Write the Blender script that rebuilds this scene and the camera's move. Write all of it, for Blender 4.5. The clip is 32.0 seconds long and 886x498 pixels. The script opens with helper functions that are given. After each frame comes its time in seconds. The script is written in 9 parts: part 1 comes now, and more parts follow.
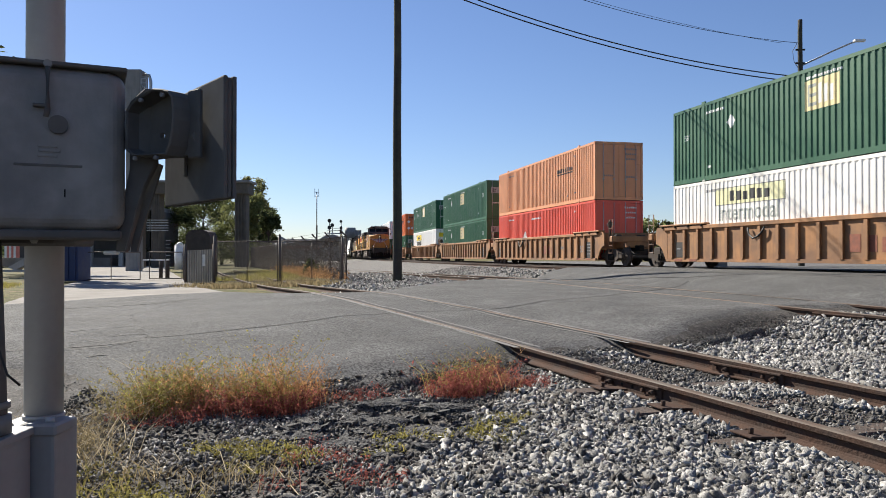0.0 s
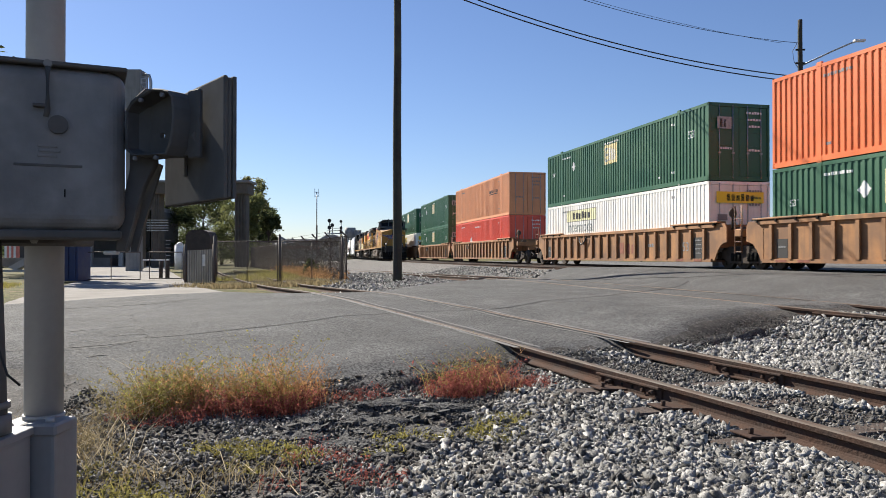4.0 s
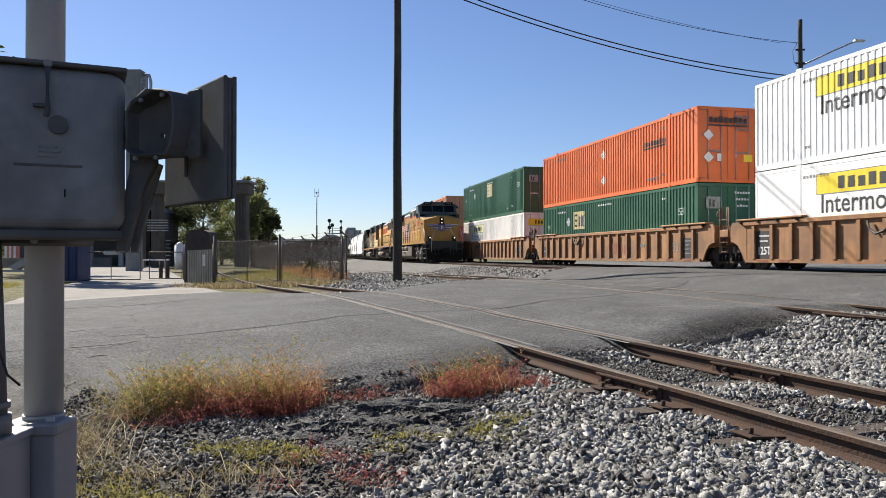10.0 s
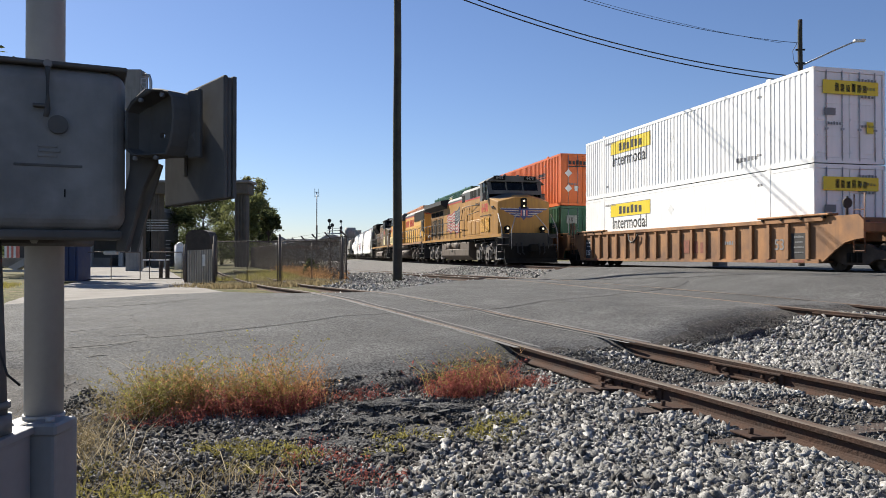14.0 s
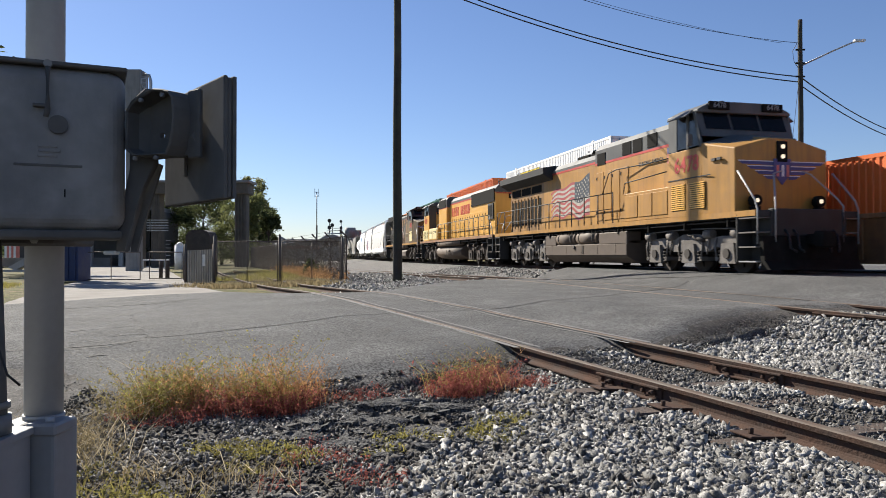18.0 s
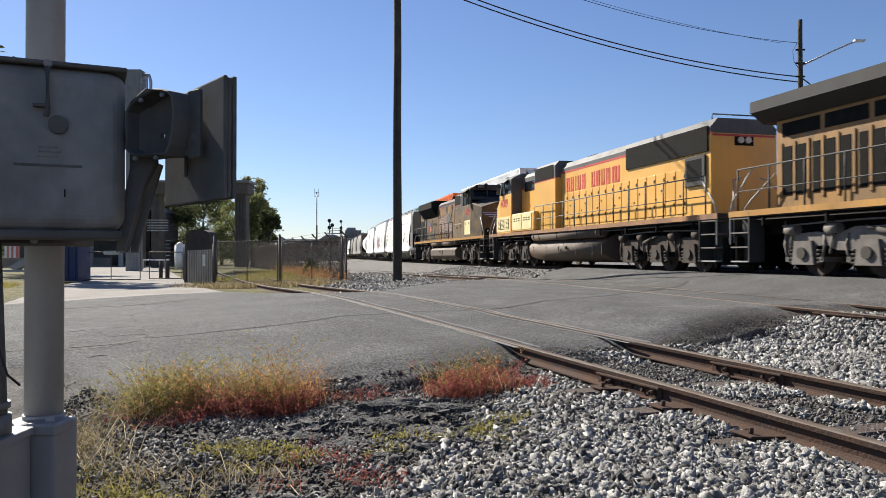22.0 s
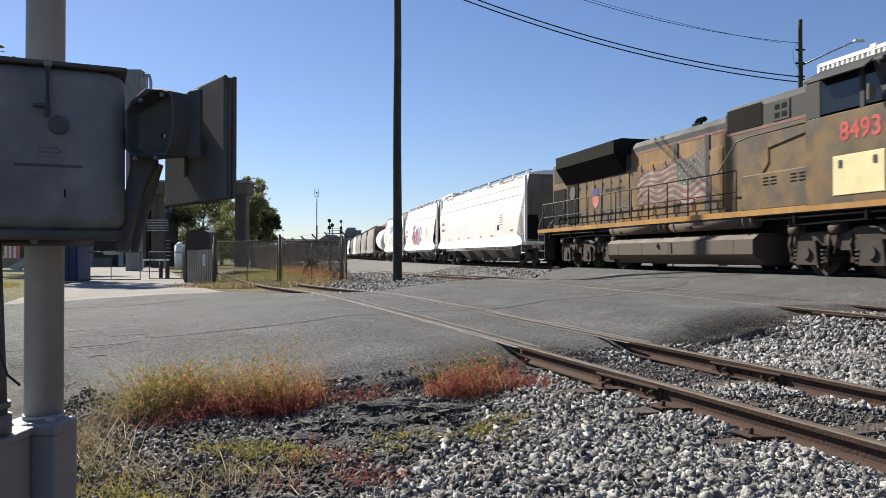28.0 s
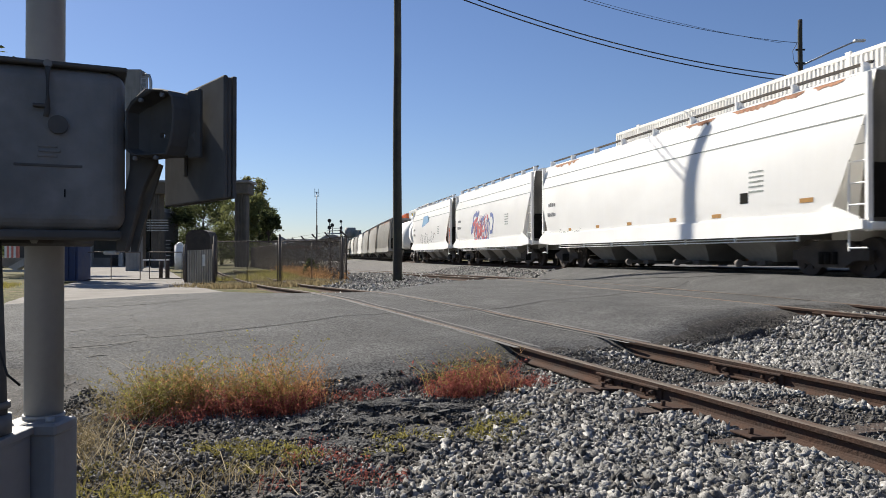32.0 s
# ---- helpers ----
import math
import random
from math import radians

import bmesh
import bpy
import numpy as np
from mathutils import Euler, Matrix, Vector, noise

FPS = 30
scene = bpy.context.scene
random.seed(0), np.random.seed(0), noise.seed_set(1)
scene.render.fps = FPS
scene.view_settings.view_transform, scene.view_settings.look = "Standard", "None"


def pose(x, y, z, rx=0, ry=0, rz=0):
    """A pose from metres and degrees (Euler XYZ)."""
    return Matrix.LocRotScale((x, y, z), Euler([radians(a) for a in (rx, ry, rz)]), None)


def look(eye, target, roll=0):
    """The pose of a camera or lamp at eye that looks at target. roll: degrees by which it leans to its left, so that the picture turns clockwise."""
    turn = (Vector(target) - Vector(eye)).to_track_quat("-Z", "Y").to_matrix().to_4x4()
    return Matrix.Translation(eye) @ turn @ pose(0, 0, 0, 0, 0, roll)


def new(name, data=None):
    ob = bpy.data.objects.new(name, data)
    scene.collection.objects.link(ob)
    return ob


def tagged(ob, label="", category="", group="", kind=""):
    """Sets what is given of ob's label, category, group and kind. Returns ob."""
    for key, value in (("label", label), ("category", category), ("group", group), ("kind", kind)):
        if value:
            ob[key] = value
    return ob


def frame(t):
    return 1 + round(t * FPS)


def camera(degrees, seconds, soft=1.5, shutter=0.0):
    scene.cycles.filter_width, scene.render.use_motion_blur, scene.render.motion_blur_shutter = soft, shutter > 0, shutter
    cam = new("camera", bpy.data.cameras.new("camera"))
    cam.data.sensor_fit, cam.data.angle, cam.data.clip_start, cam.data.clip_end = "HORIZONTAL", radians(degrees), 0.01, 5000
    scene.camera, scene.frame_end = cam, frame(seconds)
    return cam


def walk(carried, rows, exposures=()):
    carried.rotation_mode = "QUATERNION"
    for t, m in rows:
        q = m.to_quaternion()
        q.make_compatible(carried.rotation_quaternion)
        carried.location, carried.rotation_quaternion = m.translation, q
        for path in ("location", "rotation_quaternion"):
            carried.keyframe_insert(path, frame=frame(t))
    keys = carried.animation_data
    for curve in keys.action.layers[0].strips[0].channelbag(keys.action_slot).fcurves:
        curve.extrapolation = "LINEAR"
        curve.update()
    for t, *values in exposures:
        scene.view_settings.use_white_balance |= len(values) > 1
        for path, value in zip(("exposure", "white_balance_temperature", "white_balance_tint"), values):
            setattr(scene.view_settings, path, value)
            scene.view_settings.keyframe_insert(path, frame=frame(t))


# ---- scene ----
cam = camera(61.444, 32.0, soft=0.5, shutter=0.4)
walk(cam, [(0.0, pose(0, 0, 1.3, 90.557, 0, 0)), (32.0, pose(0, 0, 1.3, 90.557, 0, 0))],
     exposures=((0.0, 0.96), (9.0, 0.96), (12.5, 0.88), (14.5, 0.86), (17.0, 0.93), (25.0, 0.98), (28.0, 0.90), (30.0, 0.84), (31.0, 0.78), (32.0, 0.68)))

# ---------------------------------------------------------------- light
SUN_AZ = math.atan2(-0.655, 0.756)
SUN_EL = radians(36)
world = bpy.data.worlds.new("world")
scene.world = world
world.use_nodes = True
wn = world.node_tree.nodes
sky = wn.new("ShaderNodeTexSky")
sky.sky_type = "NISHITA"
sky.sun_disc = False
sky.sun_elevation, sky.sun_rotation = SUN_EL, SUN_AZ
sky.air_density, sky.dust_density, sky.ozone_density = 1.0, 0.15, 3.0
tint = wn.new("ShaderNodeMix")
tint.data_type, tint.blend_type = "RGBA", "MULTIPLY"
tint.inputs["Factor"].default_value = 1.0
tint.inputs["B"].default_value = (0.94, 0.985, 1.185, 1)      # clear autumn air
world.node_tree.links.new(sky.outputs[0], tint.inputs["A"])
world.node_tree.links.new(tint.outputs["Result"], wn["Background"].inputs[0])
wn["Background"].inputs[1].default_value = 0.05
sun = new("sun", bpy.data.lights.new("sun", "SUN"))
sun.data.energy, sun.data.angle, sun.data.color = 5.0, radians(0.55), (1.0, 0.935, 0.82)
sun.matrix_world = look((math.sin(SUN_AZ) * 60 * math.cos(SUN_EL), math.cos(SUN_AZ) * 60 * math.cos(SUN_EL), 60 * math.sin(SUN_EL)), (0, 0, 0))

# ---------------------------------------------------------------- plan
PHI = radians(105.443)          # way of the main tracks, from +x
UX, UY = math.cos(PHI), math.sin(PHI)
NX, NY = UY, -UX
BEND, BEND_END = 0.0011017, 95.0
RAIL_Z = 0.85                   # rail head of the two main tracks
UP_D, FAR_D = 14.09, 17.85      # centre lines of the main tracks
NEAR_SIZE = 1.04                # the freight train stands this much larger and farther than its drawing plan
NEAR_RAIL = RAIL_Z - 0.018


def bend(s):
    if s < 0:
        return 0.0
    if s < BEND_END:
        return BEND * s * s / 2
    return BEND * BEND_END * BEND_END / 2 + BEND * BEND_END * (s - BEND_END)


def turn(s):
    return BEND * max(0.0, min(s, BEND_END))


def at(s, d):
    e = d + bend(s)
    return UX * s + NX * e, UY * s + NY * e


def sd(x, y):
    s = x * UX + y * UY
    return s, x * NX + y * NY - bend(s)


def on_track(s, d, z=RAIL_Z):
    x, y = at(s, d)
    return pose(x, y, z, 0, 0, math.degrees(PHI - turn(s)))


def smooth(a, b, v):
    k = max(0.0, min(1.0, (v - a) / (b - a)))
    return k * k * (3 - 2 * k)


def table(pts, v):
    if v <= pts[0][0]:
        return pts[0][1]
    for (a, p), (b, q) in zip(pts, pts[1:]):
        if v <= b:
            return p + (q - p) * (v - a) / (b - a)
    return pts[-1][1]


NEAR_EDGE = ((-14, 9.8), (-6, 9.3), (-3, 9.2), (-1.83, 8.7), (-1.27, 7.4), (-0.8, 6.75), (-0.2, 6.75), (0.5, 6.9), (0.9, 7.05), (1.5, 7.2), (2.2, 7.55), (3.1, 8.1), (4.7, 8.2), (5.6, 8.5), (7.5, 9.5), (9.1, 10.3), (10.6, 10.0), (12.5, 9.7), (18, 9.4), (40, 11.0))
FAR_EDGE = ((-14, 20.2), (-5.9, 20.6), (-2.5, 22.6), (-0.6, 22.2), (1.0, 18.6), (3.0, 18.6), (4.5, 20.4), (6.2, 23.0), (7.7, 24.5), (12, 28.0), (18, 30.0), (40, 31))


def near_edge(d):
    return table(NEAR_EDGE, d)


def far_edge(d):
    return table(FAR_EDGE, d)


def road_z(s, d):
    z = table(((-30, -0.05), (-8, 0.05), (-2, 0.24), (0.5, 0.36), (2, 0.455), (4.4, 0.475), (9, 0.53), (10.5, 0.57), (12.4, 0.838), (19.3, 0.838), (40, 0.8)), d)
    k = 1 - smooth(7.5, 11.5, s)
    z -= k * table(((-4, 0.16), (2, 0.17), (4.6, 0.17), (9, 0.04), (12, 0)), d)
    for centre, height in ((rounded(track_one_d, s), rounded(track_one_z, s)), (rounded(track_two_d, s), rounded(track_two_z, s))):
        w = 1 - smooth(1.0, 2.3, abs(d - centre))
        z += (height - 0.012 - z) * w
    return z


def track_one_z(s):
    return table(((-30, 0.2), (3, 0.205), (6, 0.226), (8, 0.267), (10, 0.32), (12, 0.373), (14, 0.416), (16, 0.438), (18, 0.43), (21, 0.38), (25, 0.32), (30, 0.28), (200, 0.3)), s)


def track_two_z(s):
    return table(((-30, 0.42), (8, 0.44), (11, 0.49), (14, 0.525), (22, 0.53), (28, 0.47), (33, 0.4), (43, 0.3), (55, 0.25), (200, 0.3)), s)


def track_one_d(s):
    return table(((-40, 5.6), (-10, 4.7), (2, 4.47), (4, 4.38), (6, 4.185), (8, 3.92), (10, 3.605), (12, 3.264), (14, 2.935), (16, 2.656), (18, 2.42), (22, 1.85), (26.5, 1.15), (38, -0.3), (60, -3.0), (110, -9)), s)


def track_two_d(s):
    return table(((-40, 10.6), (2, 9.9), (8, 9.65), (12, 9.25), (16, 9.15), (28, 9.3), (33, 9.4), (43, 8.7), (55, 7.2), (120, -2)), s)


def rounded(fn, s):
    """A line of the plan with its corners rounded off."""
    return sum(fn(s + o) for o in (-1.5, -0.75, 0, 0.75, 1.5)) / 5


def base_z(s, d):
    """The bare ground beside the road: soil, ballast and yard."""
    near = table(((-60, -0.1), (-2, -0.02), (0.5, 0.0), (2.6, 0.045), (3.6, 0.05), (5.0, 0.065), (5.4, 0.085), (7.3, 0.12), (8.4, 0.34), (10.8, 0.36), (12.3, 0.70), (19.5, 0.70), (21.5, 0.2), (60, 0.2)), d)
    yard = table(((-60, -0.1), (-9, 0.05), (-2, 0.14), (3, 0.2), (7, 0.24), (9.5, 0.22), (11, 0.45), (12.3, 0.70), (19.5, 0.70), (22, 0.2), (60, 0.2)), d)
    k = smooth(10, 22, s)
    return near + (yard - near) * k


def ground_z(x, y):
    s, d = sd(x, y)
    z = base_z(s, d)
    a, b = near_edge(d), far_edge(d)
    k = smooth(a - 0.35, a + 0.35, s) * (1 - smooth(b - 0.2, b + 1.2, s)) * smooth(-30, -16, d) * (1 - smooth(45, 60, d))
    z += (road_z(s, d) - 0.05 - z) * k
    r = math.hypot(x, y)
    z += 0.055 * noise.noise((x * 1.9, y * 1.9, 11)) * (1 - k) * (1 - smooth(1.2, 2.4, d)) * (1 - smooth(7, 10, r)) if r < 10 else 0.0
    return z + (0.025 * noise.noise((x * 0.9, y * 0.9, 0)) + 0.012 * noise.noise((x * 3.7, y * 3.7, 3))) * (1 - k) * (1 if r < 40 else 0.3)


# ---------------------------------------------------------------- mesh helpers
def mesh_of(bm, name, smooth_shade=False):
    me = bpy.data.meshes.new(name)
    if smooth_shade:
        for f in bm.faces:
            f.smooth = True
    bm.to_mesh(me)
    bm.free()
    return me


def part(name, bm, material, parent=None, label="", shade=False, at_pose=None):
    me = mesh_of(bm, name, shade) if isinstance(bm, bmesh.types.BMesh) else bm
    if material is not None and not me.materials:
        me.materials.append(material)
    ob = new(name, me)
    if parent is not None:
        ob.parent = parent
    if at_pose is not None:
        ob.matrix_basis = at_pose
    if label:
        ob["label"] = label
    return ob


def thing(name, label, category, group="", m=None, kind=""):
    ob = new(name)
    ob.empty_display_size = 0.2
    if m is not None:
        ob.matrix_basis = m
    return tagged(ob, label, category, group, kind)


def box(bm, x0, x1, y0, y1, z0, z1, m=None):
    v = [bm.verts.new((x, y, z)) for x in (x0, x1) for y in (y0, y1) for z in (z0, z1)]
    for f in ((0, 1, 3, 2), (4, 6, 7, 5), (0, 4, 5, 1), (2, 3, 7, 6), (0, 2, 6, 4), (1, 5, 7, 3)):
        bm.faces.new([v[i] for i in f])
    if m is not None:
        bmesh.ops.transform(bm, matrix=m, verts=v)
    return v


def bevelled(bm, amount, segments=1):
    bmesh.ops.bevel(bm, geom=list(bm.edges), offset=amount, segments=segments, affect="EDGES", profile=0.6)
    return bm


def solid(boxes, bevel=0.0, segments=1):
    bm = bmesh.new()
    for b in boxes:
        box(bm, *b)
    if bevel:
        bevelled(bm, bevel, segments)
    return bm


def rod(bm, a, b, r, seg=8, r2=None, caps=True):
    a, b = Vector(a), Vector(b)
    q = (b - a).to_track_quat("Z", "Y").to_matrix()
    r2 = r if r2 is None else r2
    lo, hi = [], []
    for i in range(seg):
        w = 2 * math.pi * i / seg
        o = q @ Vector((math.cos(w), math.sin(w), 0))
        lo.append(bm.verts.new(a + o * r))
        hi.append(bm.verts.new(b + o * r2))
    for i in range(seg):
        j = (i + 1) % seg
        bm.faces.new((lo[i], lo[j], hi[j], hi[i])).smooth = seg > 5
    if caps:
        bm.faces.new(lo[::-1])
        bm.faces.new(hi)


def tube(bm, pts, r, seg=6):
    """A bent pipe through points."""
    pts = [Vector(p) for p in pts]
    rings = []
    for i, p in enumerate(pts):
        way = (pts[min(i + 1, len(pts) - 1)] - pts[max(i - 1, 0)]).normalized()
        side = way.cross(Vector((0, 0, 1)))
        if side.length < 1e-3:
            side = way.cross(Vector((0, 1, 0)))
        side.normalize()
        up = side.cross(way)
        rings.append([bm.verts.new(p + (side * math.cos(w) + up * math.sin(w)) * r) for w in (2 * math.pi * k / seg for k in range(seg))])
    for a, b in zip(rings, rings[1:]):
        for k in range(seg):
            bm.faces.new((a[k], a[(k + 1) % seg], b[(k + 1) % seg], b[k])).smooth = True
    bm.faces.new(rings[0][::-1])
    bm.faces.new(rings[-1])


def prism(bm, profile, x0, x1, axis="x"):
    """A closed profile of (a, b) pushed along an axis; a, b are the other two axes in order."""
    def p(t, a, b):
        return (t, a, b) if axis == "x" else (a, t, b) if axis == "y" else (a, b, t)
    lo = [bm.verts.new(p(x0, a, b)) for a, b in profile]
    hi = [bm.verts.new(p(x1, a, b)) for a, b in profile]
    n = len(profile)
    for i in range(n):
        j = (i + 1) % n
        bm.faces.new((lo[i], lo[j], hi[j], hi[i]))
    bm.faces.new(lo[::-1])
    bm.faces.new(hi)
    bmesh.ops.recalc_face_normals(bm, faces=bm.faces)


def sheet(bm, rows):
    """Quads over a grid of points."""
    vs = [[bm.verts.new(p) for p in row] for row in rows]
    for a, b in zip(vs, vs[1:]):
        for i in range(len(a) - 1):
            bm.faces.new((a[i], a[i + 1], b[i + 1], b[i]))


def lettering(text, size, material, parent, m, name="lettering", label="", bold=0.0, width=1.0):
    cu = bpy.data.curves.new("text", "FONT")
    cu.body, cu.size, cu.extrude, cu.offset = text, size, 0.003, bold
    cu.align_x, cu.align_y = "CENTER", "CENTER"
    cu.resolution_u = 3
    tmp = bpy.data.objects.new("text", cu)
    me = bpy.data.meshes.new_from_object(tmp)
    bpy.data.objects.remove(tmp)
    if width != 1.0:
        me.transform(Matrix.Diagonal((width, 1, 1, 1)))
    me.materials.clear()
    me.materials.append(material)
    ob = part(name, me, material, parent, label)
    ob.matrix_basis = m
    return ob


# ---------------------------------------------------------------- materials
def material(name, colour, rough=0.6, metal=0.0, var=0.15, scale=3.0, fine=60.0, bump=0.15, bump_scale=None, second=None, second_amount=0.5, second_scale=1.5,
             random_amount=0.0, streaks=0.0, speckle=0.0, speckle_scale=60.0, spec=0.5, detail=6.0, contrast=(0.42, 0.62)):
    """A painted or raw surface: base colour with grain at two scales, patches of a second colour, streaks down, fine relief."""
    mt = bpy.data.materials.new(name)
    mt.use_nodes = True
    nt = mt.node_tree
    bs = nt.nodes["Principled BSDF"]
    lk = nt.links.new
    co = nt.nodes.new("ShaderNodeTexCoord")

    def tex(sc, det, stretch=None):
        nz = nt.nodes.new("ShaderNodeTexNoise")
        nz.inputs["Scale"].default_value = sc
        nz.inputs["Detail"].default_value = det
        src = co.outputs["Object"]
        if stretch:
            mp = nt.nodes.new("ShaderNodeMapping")
            mp.inputs["Scale"].default_value = stretch
            lk(src, mp.inputs[0])
            src = mp.outputs[0]
        lk(src, nz.inputs["Vector"])
        return nz.outputs["Fac"]

    def mix(fac, a, b, kind="MIX"):
        m = nt.nodes.new("ShaderNodeMix")
        m.data_type, m.blend_type = "RGBA", kind
        for sock, v in ((m.inputs["Factor"], fac), (m.inputs["A"], a), (m.inputs["B"], b)):
            if isinstance(v, (int, float)):
                sock.default_value = v
            elif isinstance(v, tuple):
                sock.default_value = (*v, 1)
            else:
                lk(v, sock)
        return m.outputs["Result"]

    def ramp(src, lo, hi, a=0.0, b=1.0):
        r = nt.nodes.new("ShaderNodeMapRange")
        r.inputs["From Min"].default_value, r.inputs["From Max"].default_value = lo, hi
        r.inputs["To Min"].default_value, r.inputs["To Max"].default_value = a, b
        lk(src, r.inputs["Value"])
        return r.outputs["Result"]

    big, small = tex(scale, detail), tex(fine, 3.0)
    dark = tuple(c * (1 - var) for c in colour)
    light = tuple(min(1, c * (1 + var)) for c in colour)
    col = mix(ramp(big, 0.3, 0.7), dark, light)
    col = mix(ramp(small, 0.3, 0.7, 0, var), col, tuple(c * 0.55 for c in colour))
    if second:
        col = mix(ramp(tex(second_scale, 8.0), contrast[0], contrast[1], 0, second_amount), col, second)
    if speckle:
        vo = nt.nodes.new("ShaderNodeTexVoronoi")
        vo.inputs["Scale"].default_value = speckle_scale
        lk(co.outputs["Object"], vo.inputs["Vector"])
        sp = nt.nodes.new("ShaderNodeSeparateColor")
        lk(vo.outputs["Color"], sp.inputs[0])
        hv = nt.nodes.new("ShaderNodeHueSaturation")
        lk(ramp(sp.outputs[0], 0, 1, 1 - speckle, 1 + speckle), hv.inputs["Value"])
        lk(col, hv.inputs["Color"])
        col = hv.outputs["Color"]
    if streaks:
        col = mix(ramp(tex(2.2, 5.0, (3.5, 3.5, 0.25)), 0.45, 0.75, 0, streaks), col, tuple(c * 0.45 + 0.02 for c in colour))
    if random_amount:
        oi = nt.nodes.new("ShaderNodeObjectInfo")
        gm = nt.nodes.new("ShaderNodeNewGeometry")
        ad = nt.nodes.new("ShaderNodeMath")
        ad.operation = "ADD"
        lk(oi.outputs["Random"], ad.inputs[0])
        lk(gm.outputs["Random Per Island"], ad.inputs[1])
        fr = nt.nodes.new("ShaderNodeMath")
        fr.operation = "FRACT"
        lk(ad.outputs[0], fr.inputs[0])
        hs = nt.nodes.new("ShaderNodeHueSaturation")
        lk(ramp(fr.outputs[0], 0, 1, 1 - random_amount, 1 + random_amount), hs.inputs["Value"])
        lk(col, hs.inputs["Color"])
        col = hs.outputs["Color"]
    lk(col, bs.inputs["Base Color"])
    lk(ramp(big, 0.3, 0.7, max(0.04, rough - 0.1), min(1, rough + 0.1)), bs.inputs["Roughness"])
    bs.inputs["Metallic"].default_value = metal
    bs.inputs["Specular IOR Level"].default_value = spec
    if bump:
        bp = nt.nodes.new("ShaderNodeBump")
        bp.inputs["Strength"].default_value = bump
        bp.inputs["Distance"].default_value = 0.02
        lk(tex(bump_scale or fine, 5.0), bp.inputs["Height"])
        lk(bp.outputs["Normal"], bs.inputs["Normal"])
    return mt


def glowing(name, colour, strength):
    mt = bpy.data.materials.new(name)
    mt.use_nodes = True
    bs = mt.node_tree.nodes["Principled BSDF"]
    bs.inputs["Base Color"].default_value = (*colour, 1)
    bs.inputs["Emission Color"].default_value = (*colour, 1)
    bs.inputs["Emission Strength"].default_value = strength
    return mt


ASPHALT = material("asphalt", (0.113, 0.1115, 0.109), 0.95, spec=0.2, speckle=0.55, speckle_scale=60, var=0.3, scale=1.3, fine=90, bump=0.6, bump_scale=120, second=(0.08, 0.079, 0.077), second_amount=0.7, second_scale=0.7)
ASPHALT_EDGE = material("broken_asphalt", (0.09, 0.087, 0.083), 0.95, speckle=0.9, speckle_scale=75, var=0.45, scale=6, fine=60, bump=1.0, bump_scale=70, second=(0.03, 0.029, 0.028), second_amount=0.6, second_scale=12)
CONCRETE = material("concrete", (0.27, 0.25, 0.225), 0.95, spec=0.2, var=0.2, scale=0.8, fine=70, bump=0.3, second=(0.18, 0.165, 0.148), second_amount=0.6, second_scale=0.5)
SOIL = material("soil", (0.036, 0.031, 0.027), 0.95, speckle=0.7, speckle_scale=70, var=0.4, scale=2.2, fine=55, bump=1.0, bump_scale=45, second=(0.085, 0.078, 0.07), second_amount=0.7, second_scale=14, contrast=(0.5, 0.6))
GRAVEL_FAR = material("gravel_bed", (0.125, 0.118, 0.11), 0.95, speckle=0.75, speckle_scale=26, var=0.4, scale=3, fine=30, bump=1.0, bump_scale=22, second=(0.085, 0.078, 0.07), second_amount=0.8, second_scale=16, contrast=(0.45, 0.6))
STONE = material("ballast_stone", (0.30, 0.293, 0.279), 0.85, var=0.4, scale=22, fine=120, bump=0.6, random_amount=0.85, second=(0.12, 0.112, 0.10), second_amount=0.6, second_scale=30)
STONE_DULL = material("dull_ballast_stone", (0.15, 0.142, 0.132), 0.9, var=0.35, scale=18, fine=110, bump=0.5, random_amount=0.75)
STONE_DARK = material("dark_ballast_stone", (0.088, 0.08, 0.072), 0.9, var=0.35, scale=14, fine=90, bump=0.5, random_amount=0.9)
RAIL_RUST = material("rusty_rail", (0.078, 0.044, 0.031), 0.9, 0.0, spec=0.2, var=0.3, scale=4, fine=50, bump=0.4, second=(0.055, 0.04, 0.033), second_amount=0.7, second_scale=6)
RAIL_HEAD = material("worn_rail_head", (0.125, 0.1, 0.08), 0.7, 0.0, spec=0.2, var=0.25, scale=6, fine=60, bump=0.15, second=(0.095, 0.055, 0.038), second_amount=0.6, second_scale=4)
RAIL_BRIGHT = material("bright_rail_head", (0.06, 0.053, 0.048), 0.85, 0.0, spec=0.2, var=0.1, scale=6, fine=60, bump=0.05)
TIE = material("weathered_tie", (0.074, 0.053, 0.042), 0.95, var=0.35, scale=6, fine=40, bump=0.8, streaks=0.0)
CREOSOTE = material("creosoted_pole", (0.05, 0.044, 0.036), 0.9, var=0.3, scale=8, fine=70, bump=0.7, second=(0.075, 0.082, 0.05), second_amount=0.6, second_scale=1.2)
WIRE = material("black_cable", (0.02, 0.02, 0.022), 0.6, var=0.05, bump=0)
GALV = material("galvanised_steel", (0.42, 0.43, 0.44), 0.5, 0.7, var=0.15, scale=6, fine=50, bump=0.1)
ALU_PAINT = material("aluminium_paint", (0.36, 0.36, 0.355), 0.55, 0.1, var=0.12, scale=3, fine=40, bump=0.12, streaks=0.25)
BOX_GREY = material("grey_housing_paint", (0.25, 0.245, 0.235), 0.6, 0.1, var=0.22, scale=6, fine=25, bump=0.2, streaks=0.4, second=(0.12, 0.117, 0.11), second_amount=0.65, second_scale=4)
